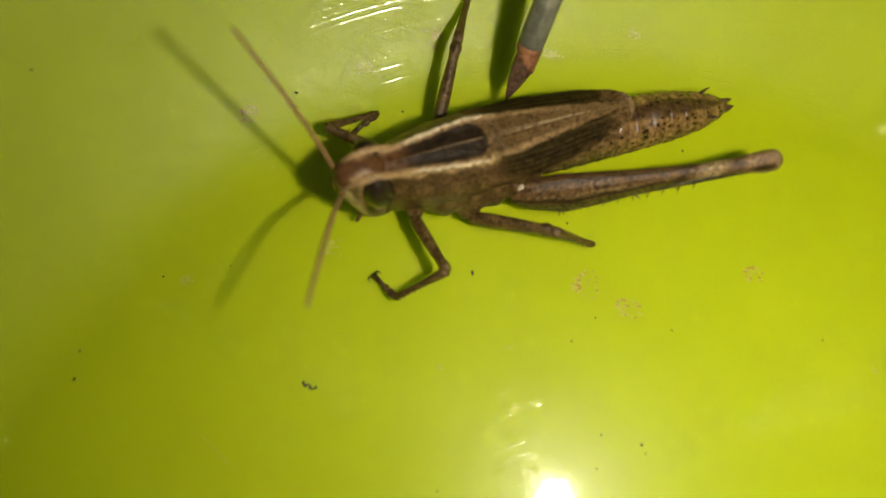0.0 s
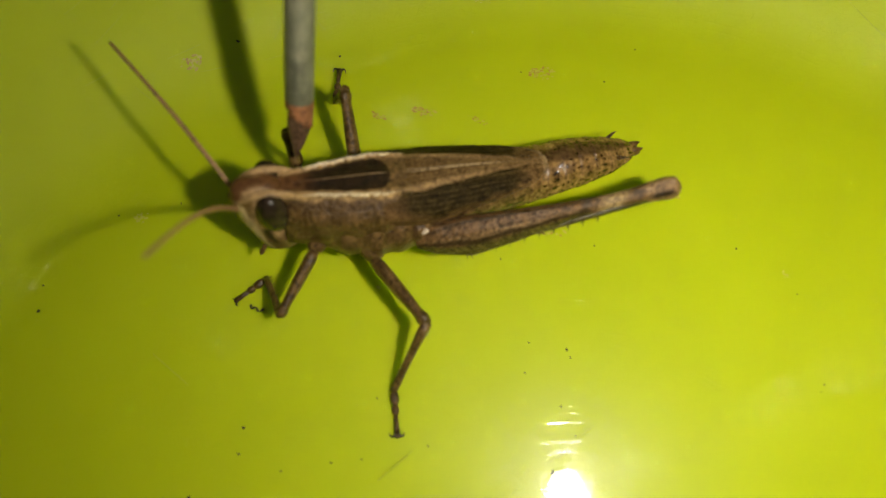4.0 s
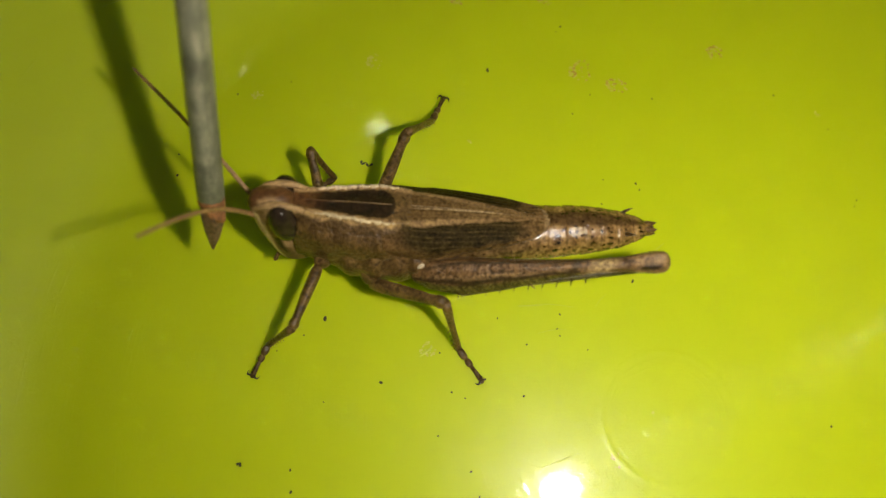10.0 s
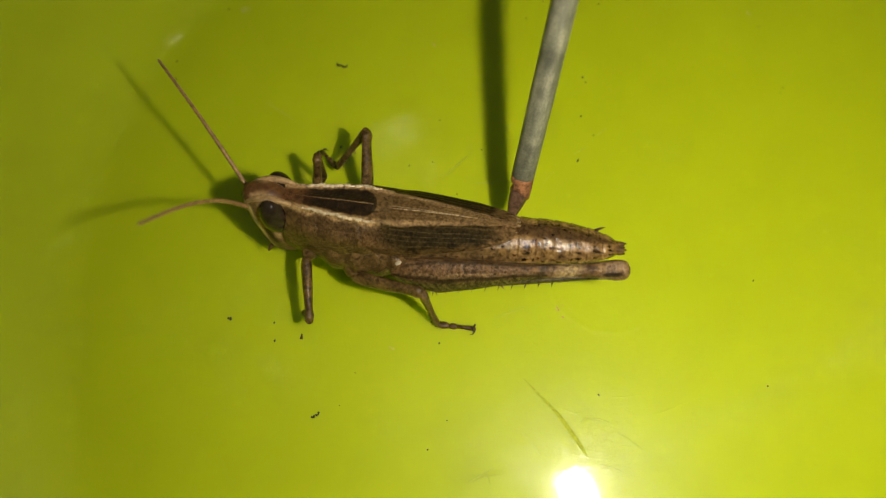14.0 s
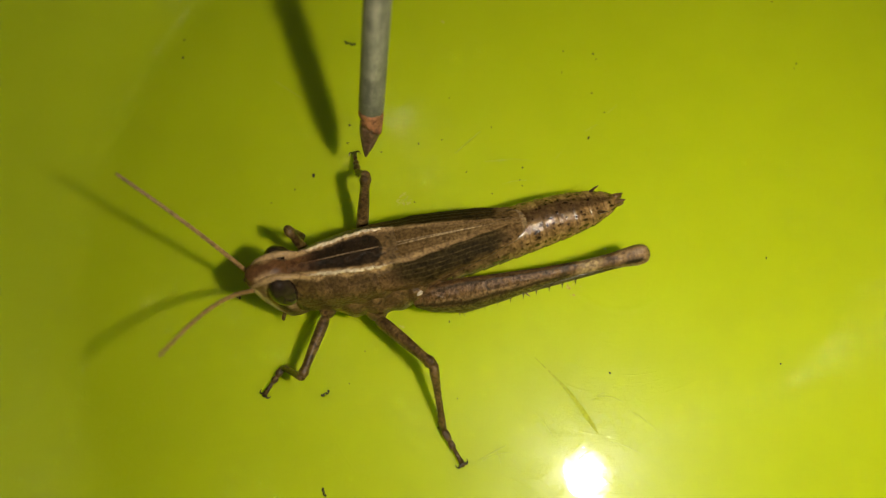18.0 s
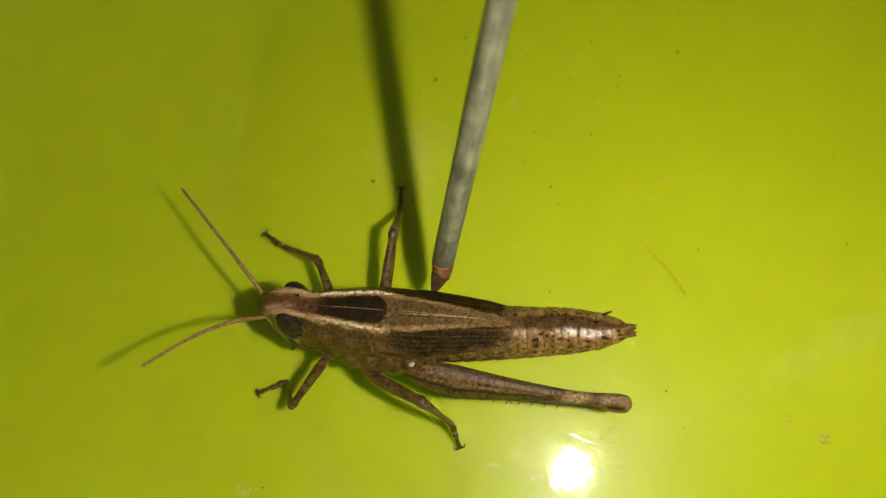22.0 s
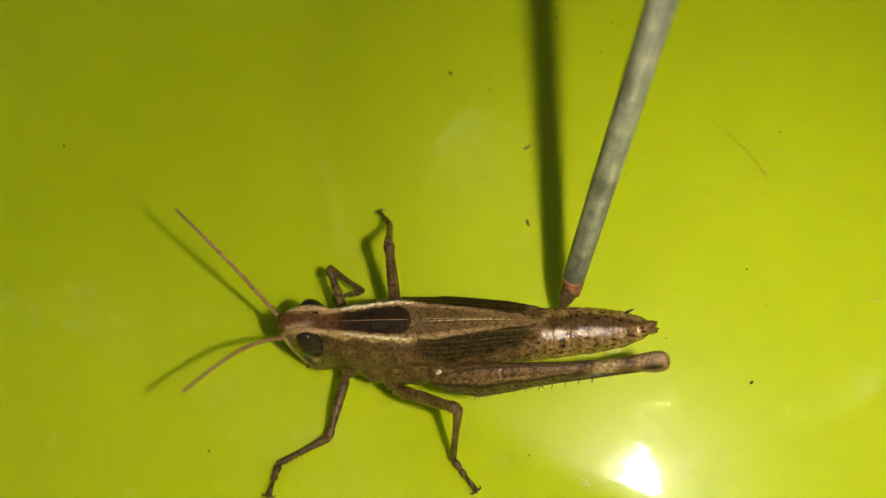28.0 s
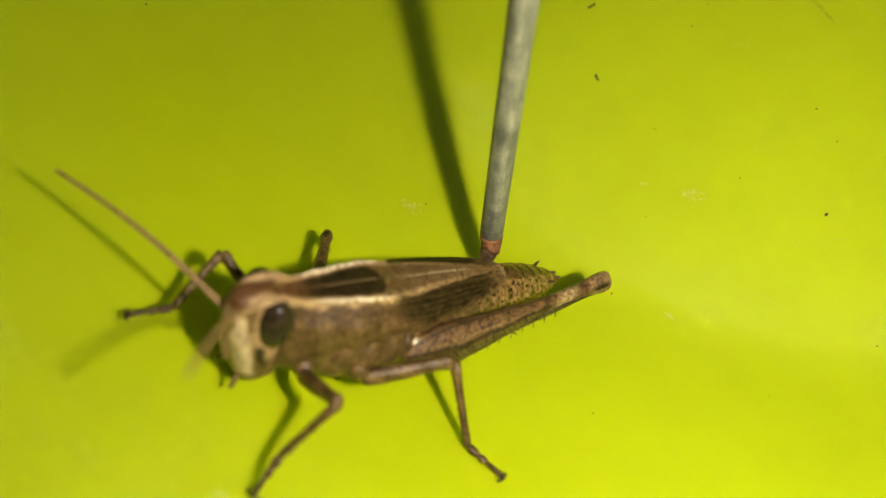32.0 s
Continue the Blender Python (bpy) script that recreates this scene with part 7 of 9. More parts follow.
    walk(hopper["fore_r"][0], [
        (0, pose(0.01415, -0.00321, -0.00356, 0, -1, -41.8)), (0.27, pose(0.01415, -0.00321, -0.00356, 0.7, -3.5, -58.8)),
        (0.5, pose(0.01415, -0.00321, -0.00356, 2.1, -5.7, -75.8)), (0.73, pose(0.01415, -0.00321, -0.00356, 7.5, -24.7, -96.2)),
        (1, pose(0.01415, -0.00321, -0.00356, 22.2, -40, -123)), (1.5, pose(0.01415, -0.00321, -0.00356, 11.5, -19.4, -101.8)),
        (2, pose(0.01415, -0.00321, -0.00356, 9.1, 3.1, -85.7)), (2.27, pose(0.01415, -0.00321, -0.00356, 9.1, 5, -86.3)),
        (2.5, pose(0.01415, -0.00321, -0.00356, 9, 7, -86.9)), (2.73, pose(0.01415, -0.00321, -0.00356, 9.3, 3.4, -83.4)),
        (3, pose(0.01415, -0.00321, -0.00356, 9.4, -0.2, -79.9)), (3.27, pose(0.01415, -0.00321, -0.00356, 9.7, -34.6, -80.8)),
        (3.5, pose(0.01415, -0.00321, -0.00356, 11.6, -69, -83.1)), (4.5, pose(0.01415, -0.00321, -0.00356, -2.7, -41.2, -66.2)),
        (5.5, pose(0.01415, -0.00321, -0.00356, -5.6, -12.5, -60)), (5.73, pose(0.01415, -0.00321, -0.00356, -4.9, -15.5, -63)),
        (6, pose(0.01415, -0.00321, -0.00356, -4, -18.4, -66)), (6.5, pose(0.01415, -0.00321, -0.00356, -0.2, -37.5, -74)),
        (7, pose(0.01415, -0.00321, -0.00356, 9.8, -55.6, -87.5)), (7.27, pose(0.01415, -0.00321, -0.00356, -19.1, -50.6, -51.9)),
        (7.5, pose(0.01415, -0.00321, -0.00356, -36.4, -37.7, -27.4)), (7.73, pose(0.01415, -0.00321, -0.00356, -39.8, -36.7, -21.7)),
        (8, pose(0.01415, -0.00321, -0.00356, -43, -35.4, -16.3)), (8.27, pose(0.01415, -0.00321, -0.00356, -6.5, -47.8, -68.9)),
        (8.5, pose(0.01415, -0.00321, -0.00356, 28.1, -33.3, -119.7)), (8.73, pose(0.01415, -0.00321, -0.00356, 14.2, -21.3, -90.1)),
        (9, pose(0.01415, -0.00321, -0.00356, 8.5, -5, -65.5)), (9.5, pose(0.01415, -0.00321, -0.00356, 9.1, -22.6, -68)),
        (10, pose(0.01415, -0.00321, -0.00356, 10.7, -40, -71.2)), (10.5, pose(0.01415, -0.00321, -0.00356, 11.6, -28.7, -72.6)),
        (11, pose(0.01415, -0.00321, -0.00356, 12, -17.4, -73.8)), (11.5, pose(0.01415, -0.00321, -0.00356, 21.4, -32.6, -95.7)),
        (12, pose(0.01415, -0.00321, -0.00356, 30, -20, -160)), (12.5, pose(0.01415, -0.00321, -0.00356, 27.6, -43.6, -107.4)),
        (13, pose(0.01415, -0.00321, -0.00356, 16.1, -41.8, -90.4)), (13.5, pose(0.01415, -0.00321, -0.00356, 16.7, -53.6, -91.3)),
        (14, pose(0.01415, -0.00321, -0.00356, 18.1, -65.4, -92.9)), (14.27, pose(0.01415, -0.00321, -0.00356, 12.9, -55.3, -86.9)),
        (14.5, pose(0.01415, -0.00321, -0.00356, 10.2, -45, -83.4)), (15.5, pose(0.01415, -0.00321, -0.00356, 10.6, -55.5, -83.9)),
        (16.5, pose(0.01415, -0.00321, -0.00356, 11.3, -66, -84.8)), (16.73, pose(0.01415, -0.00321, -0.00356, 12.9, -57, -86.6)),
        (17, pose(0.01415, -0.00321, -0.00356, 13.8, -48.1, -87.7)), (17.5, pose(0.01415, -0.00321, -0.00356, 2.4, -62.2, -74)),
        (18, pose(0.01415, -0.00321, -0.00356, -27.9, -72.9, -41.4)), (18.5, pose(0.01415, -0.00321, -0.00356, -21.3, -45.6, -48.9)),
        (19, pose(0.01415, -0.00321, -0.00356, -20, -18.1, -51.2)), (19.5, pose(0.01415, -0.00321, -0.00356, -20.7, -15.1, -48.9)),
        (20, pose(0.01415, -0.00321, -0.00356, -21.2, -12.1, -46.6)), (20.5, pose(0.01415, -0.00321, -0.00356, -20.1, -37, -49.3)),
        (21, pose(0.01415, -0.00321, -0.00356, -15.8, -61.6, -54.8)), (21.5, pose(0.01415, -0.00321, -0.00356, -7.8, -48.2, -64.5)),
        (22, pose(0.01415, -0.00321, -0.00356, -7.4, -8.9, -61.3)), (22.5, pose(0.01415, -0.00321, -0.00356, -8.4, -3.9, -58.9)),
        (23, pose(0.01415, -0.00321, -0.00356, -8, 1.6, -62.3)), (23.5, pose(0.01415, -0.00321, -0.00356, -9.5, -5.6, -55.7)),
        (24, pose(0.01415, -0.00321, -0.00356, -8.5, -17.4, -60.7)), (24.27, pose(0.01415, -0.00321, -0.00356, -9.6, -30, -58)),
        (24.5, pose(0.01415, -0.00321, -0.00356, -11.7, -42.6, -54.5)), (25.5, pose(0.01415, -0.00321, -0.00356, -17.5, -40.7, -45.7)),
        (26.5, pose(0.01415, -0.00321, -0.00356, -22.7, -38.1, -37.5)), (26.73, pose(0.01415, -0.00321, -0.00356, -19.6, -36.5, -42.6)),
        (27, pose(0.01415, -0.00321, -0.00356, -16.8, -34.6, -47.5)), (27.5, pose(0.01415, -0.00321, -0.00356, -10.3, -28.9, -59.8)),
        (28, pose(0.01415, -0.00321, -0.00356, -5.6, -22.2, -70.7)), (28.5, pose(0.01415, -0.00321, -0.00356, -25.9, -24.8, -23.1)),
        (29, pose(0.01415, -0.00321, -0.00356, -19.5, -27.5, -38.3)), (29.5, pose(0.01415, -0.00321, -0.00356, -8.7, -9.3, -62.1)),
        (30, pose(0.01415, -0.00321, -0.00356, -2.3, -35.8, -70.5)), (30.5, pose(0.01415, -0.00321, -0.00356, -15, -23.4, -45.6)),
        (31, pose(0.01415, -0.00321, -0.00356, -21, -11.9, -27)), (31.5, pose(0.01415, -0.00321, -0.00356, -17.9, -27.6, -39.6)),
        (32, pose(0.01415, -0.00321, -0.00356, -8.4, -28.6, -61.9)),
    ])
    walk(hopper["fore_r"][1], [
        (0, pose(0.01918, -0.00771, -0.00344, 0, 21.1, -169.4)), (0.27, pose(0.01764, -0.00898, -0.00315, -33.4, 48.3, 136.3)),
        (0.5, pose(0.01579, -0.00973, -0.00289, -82.9, 35.6, 67.6)), (0.73, pose(0.01349, -0.00931, -0.00074, -103.4, 59.6, 40.6)),
        (1, pose(0.01133, -0.00755, 0.00078, -164.8, 66.5, -26.7)), (1.5, pose(0.01284, -0.00945, -0.00132, -134.3, 77.4, 5.2)),
        (2, pose(0.01465, -0.00994, -0.00393, -67.6, 76.9, 73.3)), (2.27, pose(0.01458, -0.00993, -0.00416, -41.4, 60.6, 101.1)),
        (2.5, pose(0.01451, -0.00991, -0.00438, -34.8, 42.5, 109.4)), (2.73, pose(0.01492, -0.00991, -0.00396, -28.8, 43.2, 118.2)),
        (3, pose(0.01533, -0.00986, -0.00353, -22.7, 43.2, 127.1)), (3.27, pose(0.01504, -0.0087, 0.00027, -10.4, 70.4, 141.3)),
        (3.5, pose(0.01444, -0.00562, 0.00274, 110.6, 77.7, -95.8)), (4.5, pose(0.0162, -0.00786, 0.00088, 29.6, 60.4, 179.9)),
        (5.5, pose(0.01744, -0.00893, -0.00211, 18.9, 31.3, 165.5)), (5.73, pose(0.0171, -0.00901, -0.00176, 16.7, 36.4, 161.6)),
        (6, pose(0.01675, -0.00907, -0.00143, 14, 41.3, 157.3)), (6.5, pose(0.01562, -0.00837, 0.00054, 58.3, 67.3, -150.7)),
        (7, pose(0.01431, -0.00703, 0.00201, 126.9, 52.4, -74.6)), (7.27, pose(0.01679, -0.00658, 0.00166, 95.3, 55.4, -113.2)),
        (7.5, pose(0.01889, -0.00567, 0.00057, 68.8, 46.6, -146.8)), (7.73, pose(0.01917, -0.00522, 0.00047, 76.1, 68.8, -138.3)),
        (8, pose(0.01943, -0.00476, 0.00035, 172, 84.1, -41.3)), (8.27, pose(0.01578, -0.00744, 0.00144, -169.4, 77.2, -22.5)),
        (8.5, pose(0.01135, -0.00811, 0.00015, -164.1, 69.9, -17)), (8.73, pose(0.01414, -0.0095, -0.00111, 10.6, 72.5, 158)),
        (9, pose(0.01693, -0.00934, -0.00297, 12.4, 35, 160.1)), (9.5, pose(0.01648, -0.009, -0.00097, 20.5, 52.8, 171.6)),
        (10, pose(0.01581, -0.00811, 0.00078, 43.4, 68, -162.4)), (10.5, pose(0.01591, -0.00886, -0.00032, 15.7, 61.4, 167.1)),
        (11, pose(0.01595, -0.0094, -0.00154, 1.2, 50.7, 149.7)), (11.5, pose(0.01358, -0.00887, 0.00008, 4.4, 82, 153.1)),
        (12, pose(0.0083, -0.0052, -0.0013, 178.8, 53, -20)), (12.5, pose(0.01268, -0.00788, 0.00109, 159.4, 81.9, -52.3)),
        (13, pose(0.01411, -0.00824, 0.00094, 33, 80.3, -179.3)), (13.5, pose(0.01405, -0.00722, 0.00187, 92.9, 81.1, -118.6)),
        (14, pose(0.014, -0.00602, 0.00258, 125.8, 74.5, -85.1)), (14.27, pose(0.01435, -0.00705, 0.00199, 103.7, 77.5, -107.8)),
        (14.5, pose(0.0147, -0.00796, 0.00121, 75, 77.9, -137.2)), (15.5, pose(0.01455, -0.00702, 0.002, 115.4, 77, -95.9)),
        (16.5, pose(0.0144, -0.00595, 0.00261, 140.3, 71.4, -70.1)), (16.73, pose(0.01436, -0.00688, 0.0021, 133.9, 76.2, -76.8)),
        (17, pose(0.01433, -0.00772, 0.00146, 121, 80.6, -89.9)), (17.5, pose(0.01502, -0.00624, 0.00241, 109.7, 75.2, -101.4)),
        (18, pose(0.01564, -0.00453, 0.00289, 104.6, 69.5, -106.8)), (18.5, pose(0.01725, -0.00678, 0.00126, 133.3, 68.4, -76.1)),
        (19, pose(0.01817, -0.00822, -0.00146, 154.2, 62.7, -53.2)), (19.5, pose(0.01843, -0.00813, -0.0018, 71.8, 60.5, -143)),
        (20, pose(0.01868, -0.00801, -0.00214, 49, 27.3, -174.1)), (20.5, pose(0.01767, -0.0073, 0.0005, 56.9, 49, -161.5)),
        (21, pose(0.016, -0.00583, 0.00238, 83, 67.3, -131.4)), (21.5, pose(0.01609, -0.00727, 0.00147, 174.1, 51.4, -32.3)),
        (22, pose(0.01735, -0.00906, -0.00252, -177.2, 17.3, -25.4)), (22.5, pose(0.01763, -0.00898, -0.0031, -169.5, 42.9, -6.6)),
        (23, pose(0.01728, -0.00919, -0.00375, -178.2, 38.6, -23)), (23.5, pose(0.01793, -0.00876, -0.00291, 177.7, 42.6, -29.4)),
        (24, pose(0.0173, -0.00883, -0.00155, 176.2, 40.7, -31.6)), (24.27, pose(0.01725, -0.00817, -0.00019, -171.6, 48.1, -14.2)),
        (24.5, pose(0.01703, -0.00726, 0.00101, -154.9, 52.2, 7.4)), (25.5, pose(0.01772, -0.00688, 0.00084, -167.1, 45.3, -8.8)),
        (26.5, pose(0.01836, -0.00645, 0.00061, -175.3, 36.7, -21.2)), (26.73, pose(0.01814, -0.00689, 0.00045, -168, 44.8, -10.1)),
        (27, pose(0.0179, -0.00731, 0.00027, -157.2, 51.4, 4.3)), (27.5, pose(0.01712, -0.00832, -0.0003, -107.8, 85.6, 55)),
        (28, pose(0.01622, -0.00911, -0.00101, 10.4, 56.4, 174.4)), (28.5, pose(0.01978, -0.00561, -0.00072, -123.6, -17, 22.6)),
        (29, pose(0.01885, -0.00693, -0.00045, -129.9, 15.1, 19.7)), (29.5, pose(0.01727, -0.0091, -0.00247, -121.4, 26, 29.8)),
        (30, pose(0.01598, -0.00838, 0.00039, -177.2, 42.1, -63.5)), (30.5, pose(0.01849, -0.00763, -0.00088, -136.9, 19.1, 2.5)),
        (31, pose(0.02004, -0.00621, -0.00217, -130.2, 21.7, 14.5)), (31.5, pose(0.01876, -0.00702, -0.00043, -123.7, 33.5, 27.5)),
        (32, pose(0.01694, -0.00844, -0.00033, -124.3, 38, 26)),
    ])
    walk(hopper["fore_r"][2], [
        (0, pose(0.0136, -0.00876, -0.00562, 0, 24, 18.1)), (0.27, pose(0.01472, -0.00618, -0.00769, -0.1, 24.4, 35.3)),
        (0.5, pose(0.01768, -0.00516, -0.00643, 0, 24.7, 52.5)), (0.73, pose(0.01582, -0.00731, -0.00599, -0.7, 20.1, 36.4)),
        (1, pose(0.0135, -0.00864, -0.0048, 0, 15.4, 20.7)), (1.5, pose(0.01417, -0.00933, -0.00726, -5.5, 3.8, -30.3)),
        (2, pose(0.01505, -0.00861, -0.00985, 0, -7.7, -80.7)), (2.27, pose(0.01401, -0.00699, -0.00945, -1.3, 1.4, -64.2)),
        (2.5, pose(0.01303, -0.00568, -0.00849, 0, 10.5, -47.6)), (2.73, pose(0.01283, -0.006, -0.00812, 0.2, 8.4, -39.4)),
        (3, pose(0.01266, -0.00633, -0.0077, 0, 6.3, -31.1)), (3.27, pose(0.01345, -0.00743, -0.00545, -3.3, 42.1, -38.7)),
        (3.5, pose(0.0143, -0.00691, -0.0032, -32.5, 75.8, -71.2)), (4.5, pose(0.0132, -0.00786, -0.0044, 4.1, 41.4, -18)),
        (5.5, pose(0.01241, -0.00762, -0.00527, 0, 3.7, 0.7)), (5.73, pose(0.01246, -0.00747, -0.00537, 0, 3.3, -1.9)),
        (6, pose(0.01254, -0.0073, -0.00544, 0, 3, -4.5)), (6.5, pose(0.01358, -0.00951, -0.00506, 3.6, 14.1, -38.5)),
        (7, pose(0.0153, -0.0106, -0.00281, 0, 25.3, -74.3)), (7.27, pose(0.01543, -0.00976, -0.00335, 19.8, 51.9, -43.8)),
        (7.5, pose(0.0154, -0.00795, -0.00385, 73.9, 59.2, 19.6)), (7.73, pose(0.01754, -0.00668, -0.0052, 32.8, 42.9, 16.6)),
        (8, pose(0.01989, -0.00517, -0.0057, 0, 28.6, 26.7)), (8.27, pose(0.01702, -0.00796, -0.00449, -0.1, 26.7, 21)),
        (8.5, pose(0.01334, -0.00872, -0.00556, 0, 24.7, 15.4)), (8.73, pose(0.01244, -0.00882, -0.00691, -0.9, 15.6, 4.5)),
        (9, pose(0.01225, -0.00764, -0.00646, 0, 6.5, -5.9)), (9.5, pose(0.01285, -0.00846, -0.00581, -1.3, 16.8, 7.5)),
        (10, pose(0.01364, -0.0088, -0.00486, 0, 27.2, 21.6)), (10.5, pose(0.01308, -0.00822, -0.00565, -1.4, 15.2, 8.2)),
        (11, pose(0.01262, -0.00746, -0.00624, 0, 3.2, -4.5)), (11.5, pose(0.01283, -0.00849, -0.00594, -0.1, 3.9, 10.1)),
        (12, pose(0.01165, -0.0064, -0.0061, 0, 4.6, 24.7)), (12.5, pose(0.0132, -0.00856, -0.00493, 1.3, 11.3, 3.7)),
        (13, pose(0.01308, -0.00826, -0.00505, 0, 18.1, -17.8)), (13.5, pose(0.0136, -0.00804, -0.00413, 0.1, 41.9, -17.6)),
        (14, pose(0.01414, -0.00764, -0.00328, 0.5, 65.7, -17.1)), (14.27, pose(0.01395, -0.0083, -0.00395, 4.1, 51.3, 5.2)),
        (14.5, pose(0.01376, -0.00883, -0.00473, 0, 37.2, 21.6)), (15.5, pose(0.01441, -0.00838, -0.00392, 1.2, 41.3, -2.7)),
        (16.5, pose(0.01505, -0.00776, -0.00316, 0, 45.4, -28.6)), (16.73, pose(0.0147, -0.00829, -0.0038, -0.5, 33.8, -32.9)),
        (17, pose(0.01433, -0.00872, -0.00454, 0, 22.3, -36.7)), (17.5, pose(0.01471, -0.00777, -0.00347, -3.3, 46.1, -42.4)),
        (18, pose(0.01502, -0.00657, -0.0028, -16.4, 69.3, -57.6)), (18.5, pose(0.01779, -0.00895, -0.00439, 2.3, 33.6, -27.7)),
        (19, pose(0.01984, -0.01045, -0.00686, 0, -3.5, -13.8)), (19.5, pose(0.01604, -0.00993, -0.00709, -1.2, 4.9, 2.7)),
        (20, pose(0.01331, -0.00857, -0.00494, 0, 13.2, 19.3)), (20.5, pose(0.01389, -0.00857, -0.00409, 2.3, 32.3, 8.9)),
        (21, pose(0.01445, -0.00759, -0.00323, 0, 51.4, -4)), (21.5, pose(0.0193, -0.0093, -0.00327, -10.2, 10, -32)),
        (22, pose(0.02309, -0.01179, -0.00449, -4, 9.1, -36.8)), (22.5, pose(0.02206, -0.00949, -0.00724, -1.3, -1.3, -47.4)),
        (23, pose(0.02165, -0.01105, -0.00754, 0.3, -0.9, -56.1)), (23.5, pose(0.02184, -0.01096, -0.00703, 0.3, -2.6, -55.8)),
        (24, pose(0.02123, -0.01124, -0.00552, 0, -9.9, -54.3)), (24.27, pose(0.02118, -0.00917, -0.00471, -0.6, -0.3, -47.6)),
        (24.5, pose(0.02073, -0.00678, -0.0038, 0, 9.3, -40.9)), (25.5, pose(0.02194, -0.00754, -0.00348, 4.3, -9.1, -15.7)),
        (26.5, pose(0.0229, -0.00821, -0.00302, 0, -27.5, 10.8)), (26.73, pose(0.02239, -0.00764, -0.00383, 0, -21.7, 11.3)),
        (27, pose(0.02168, -0.00702, -0.00448, 0, -16, 11.7)), (27.5, pose(0.01739, -0.00794, -0.00636, -0.1, -9.5, 14.1)),
        (28, pose(0.01287, -0.00878, -0.00607, 0, -3, 16.5)), (28.5, pose(0.02569, -0.00315, 0.00124, -1.1, -13.3, -3.4)),
        (29, pose(0.02437, -0.00495, -0.00203, 0, -19.1, -21.2)), (29.5, pose(0.022, -0.00639, -0.00513, 3.3, -7.1, -32.7)),
        (30, pose(0.01799, -0.01241, -0.00369, 0, -54.2, -25.8)), (30.5, pose(0.0245, -0.00737, -0.00296, -0.9, 1.4, -19.3)),
        (31, pose(0.02551, -0.0048, -0.00442, 0, -5.5, 17)), (31.5, pose(0.02333, -0.00464, -0.00384, 0, 18.6, -3.5)),
        (32, pose(0.02124, -0.00634, -0.00407, 0, 13.3, -11.5)),
    ])
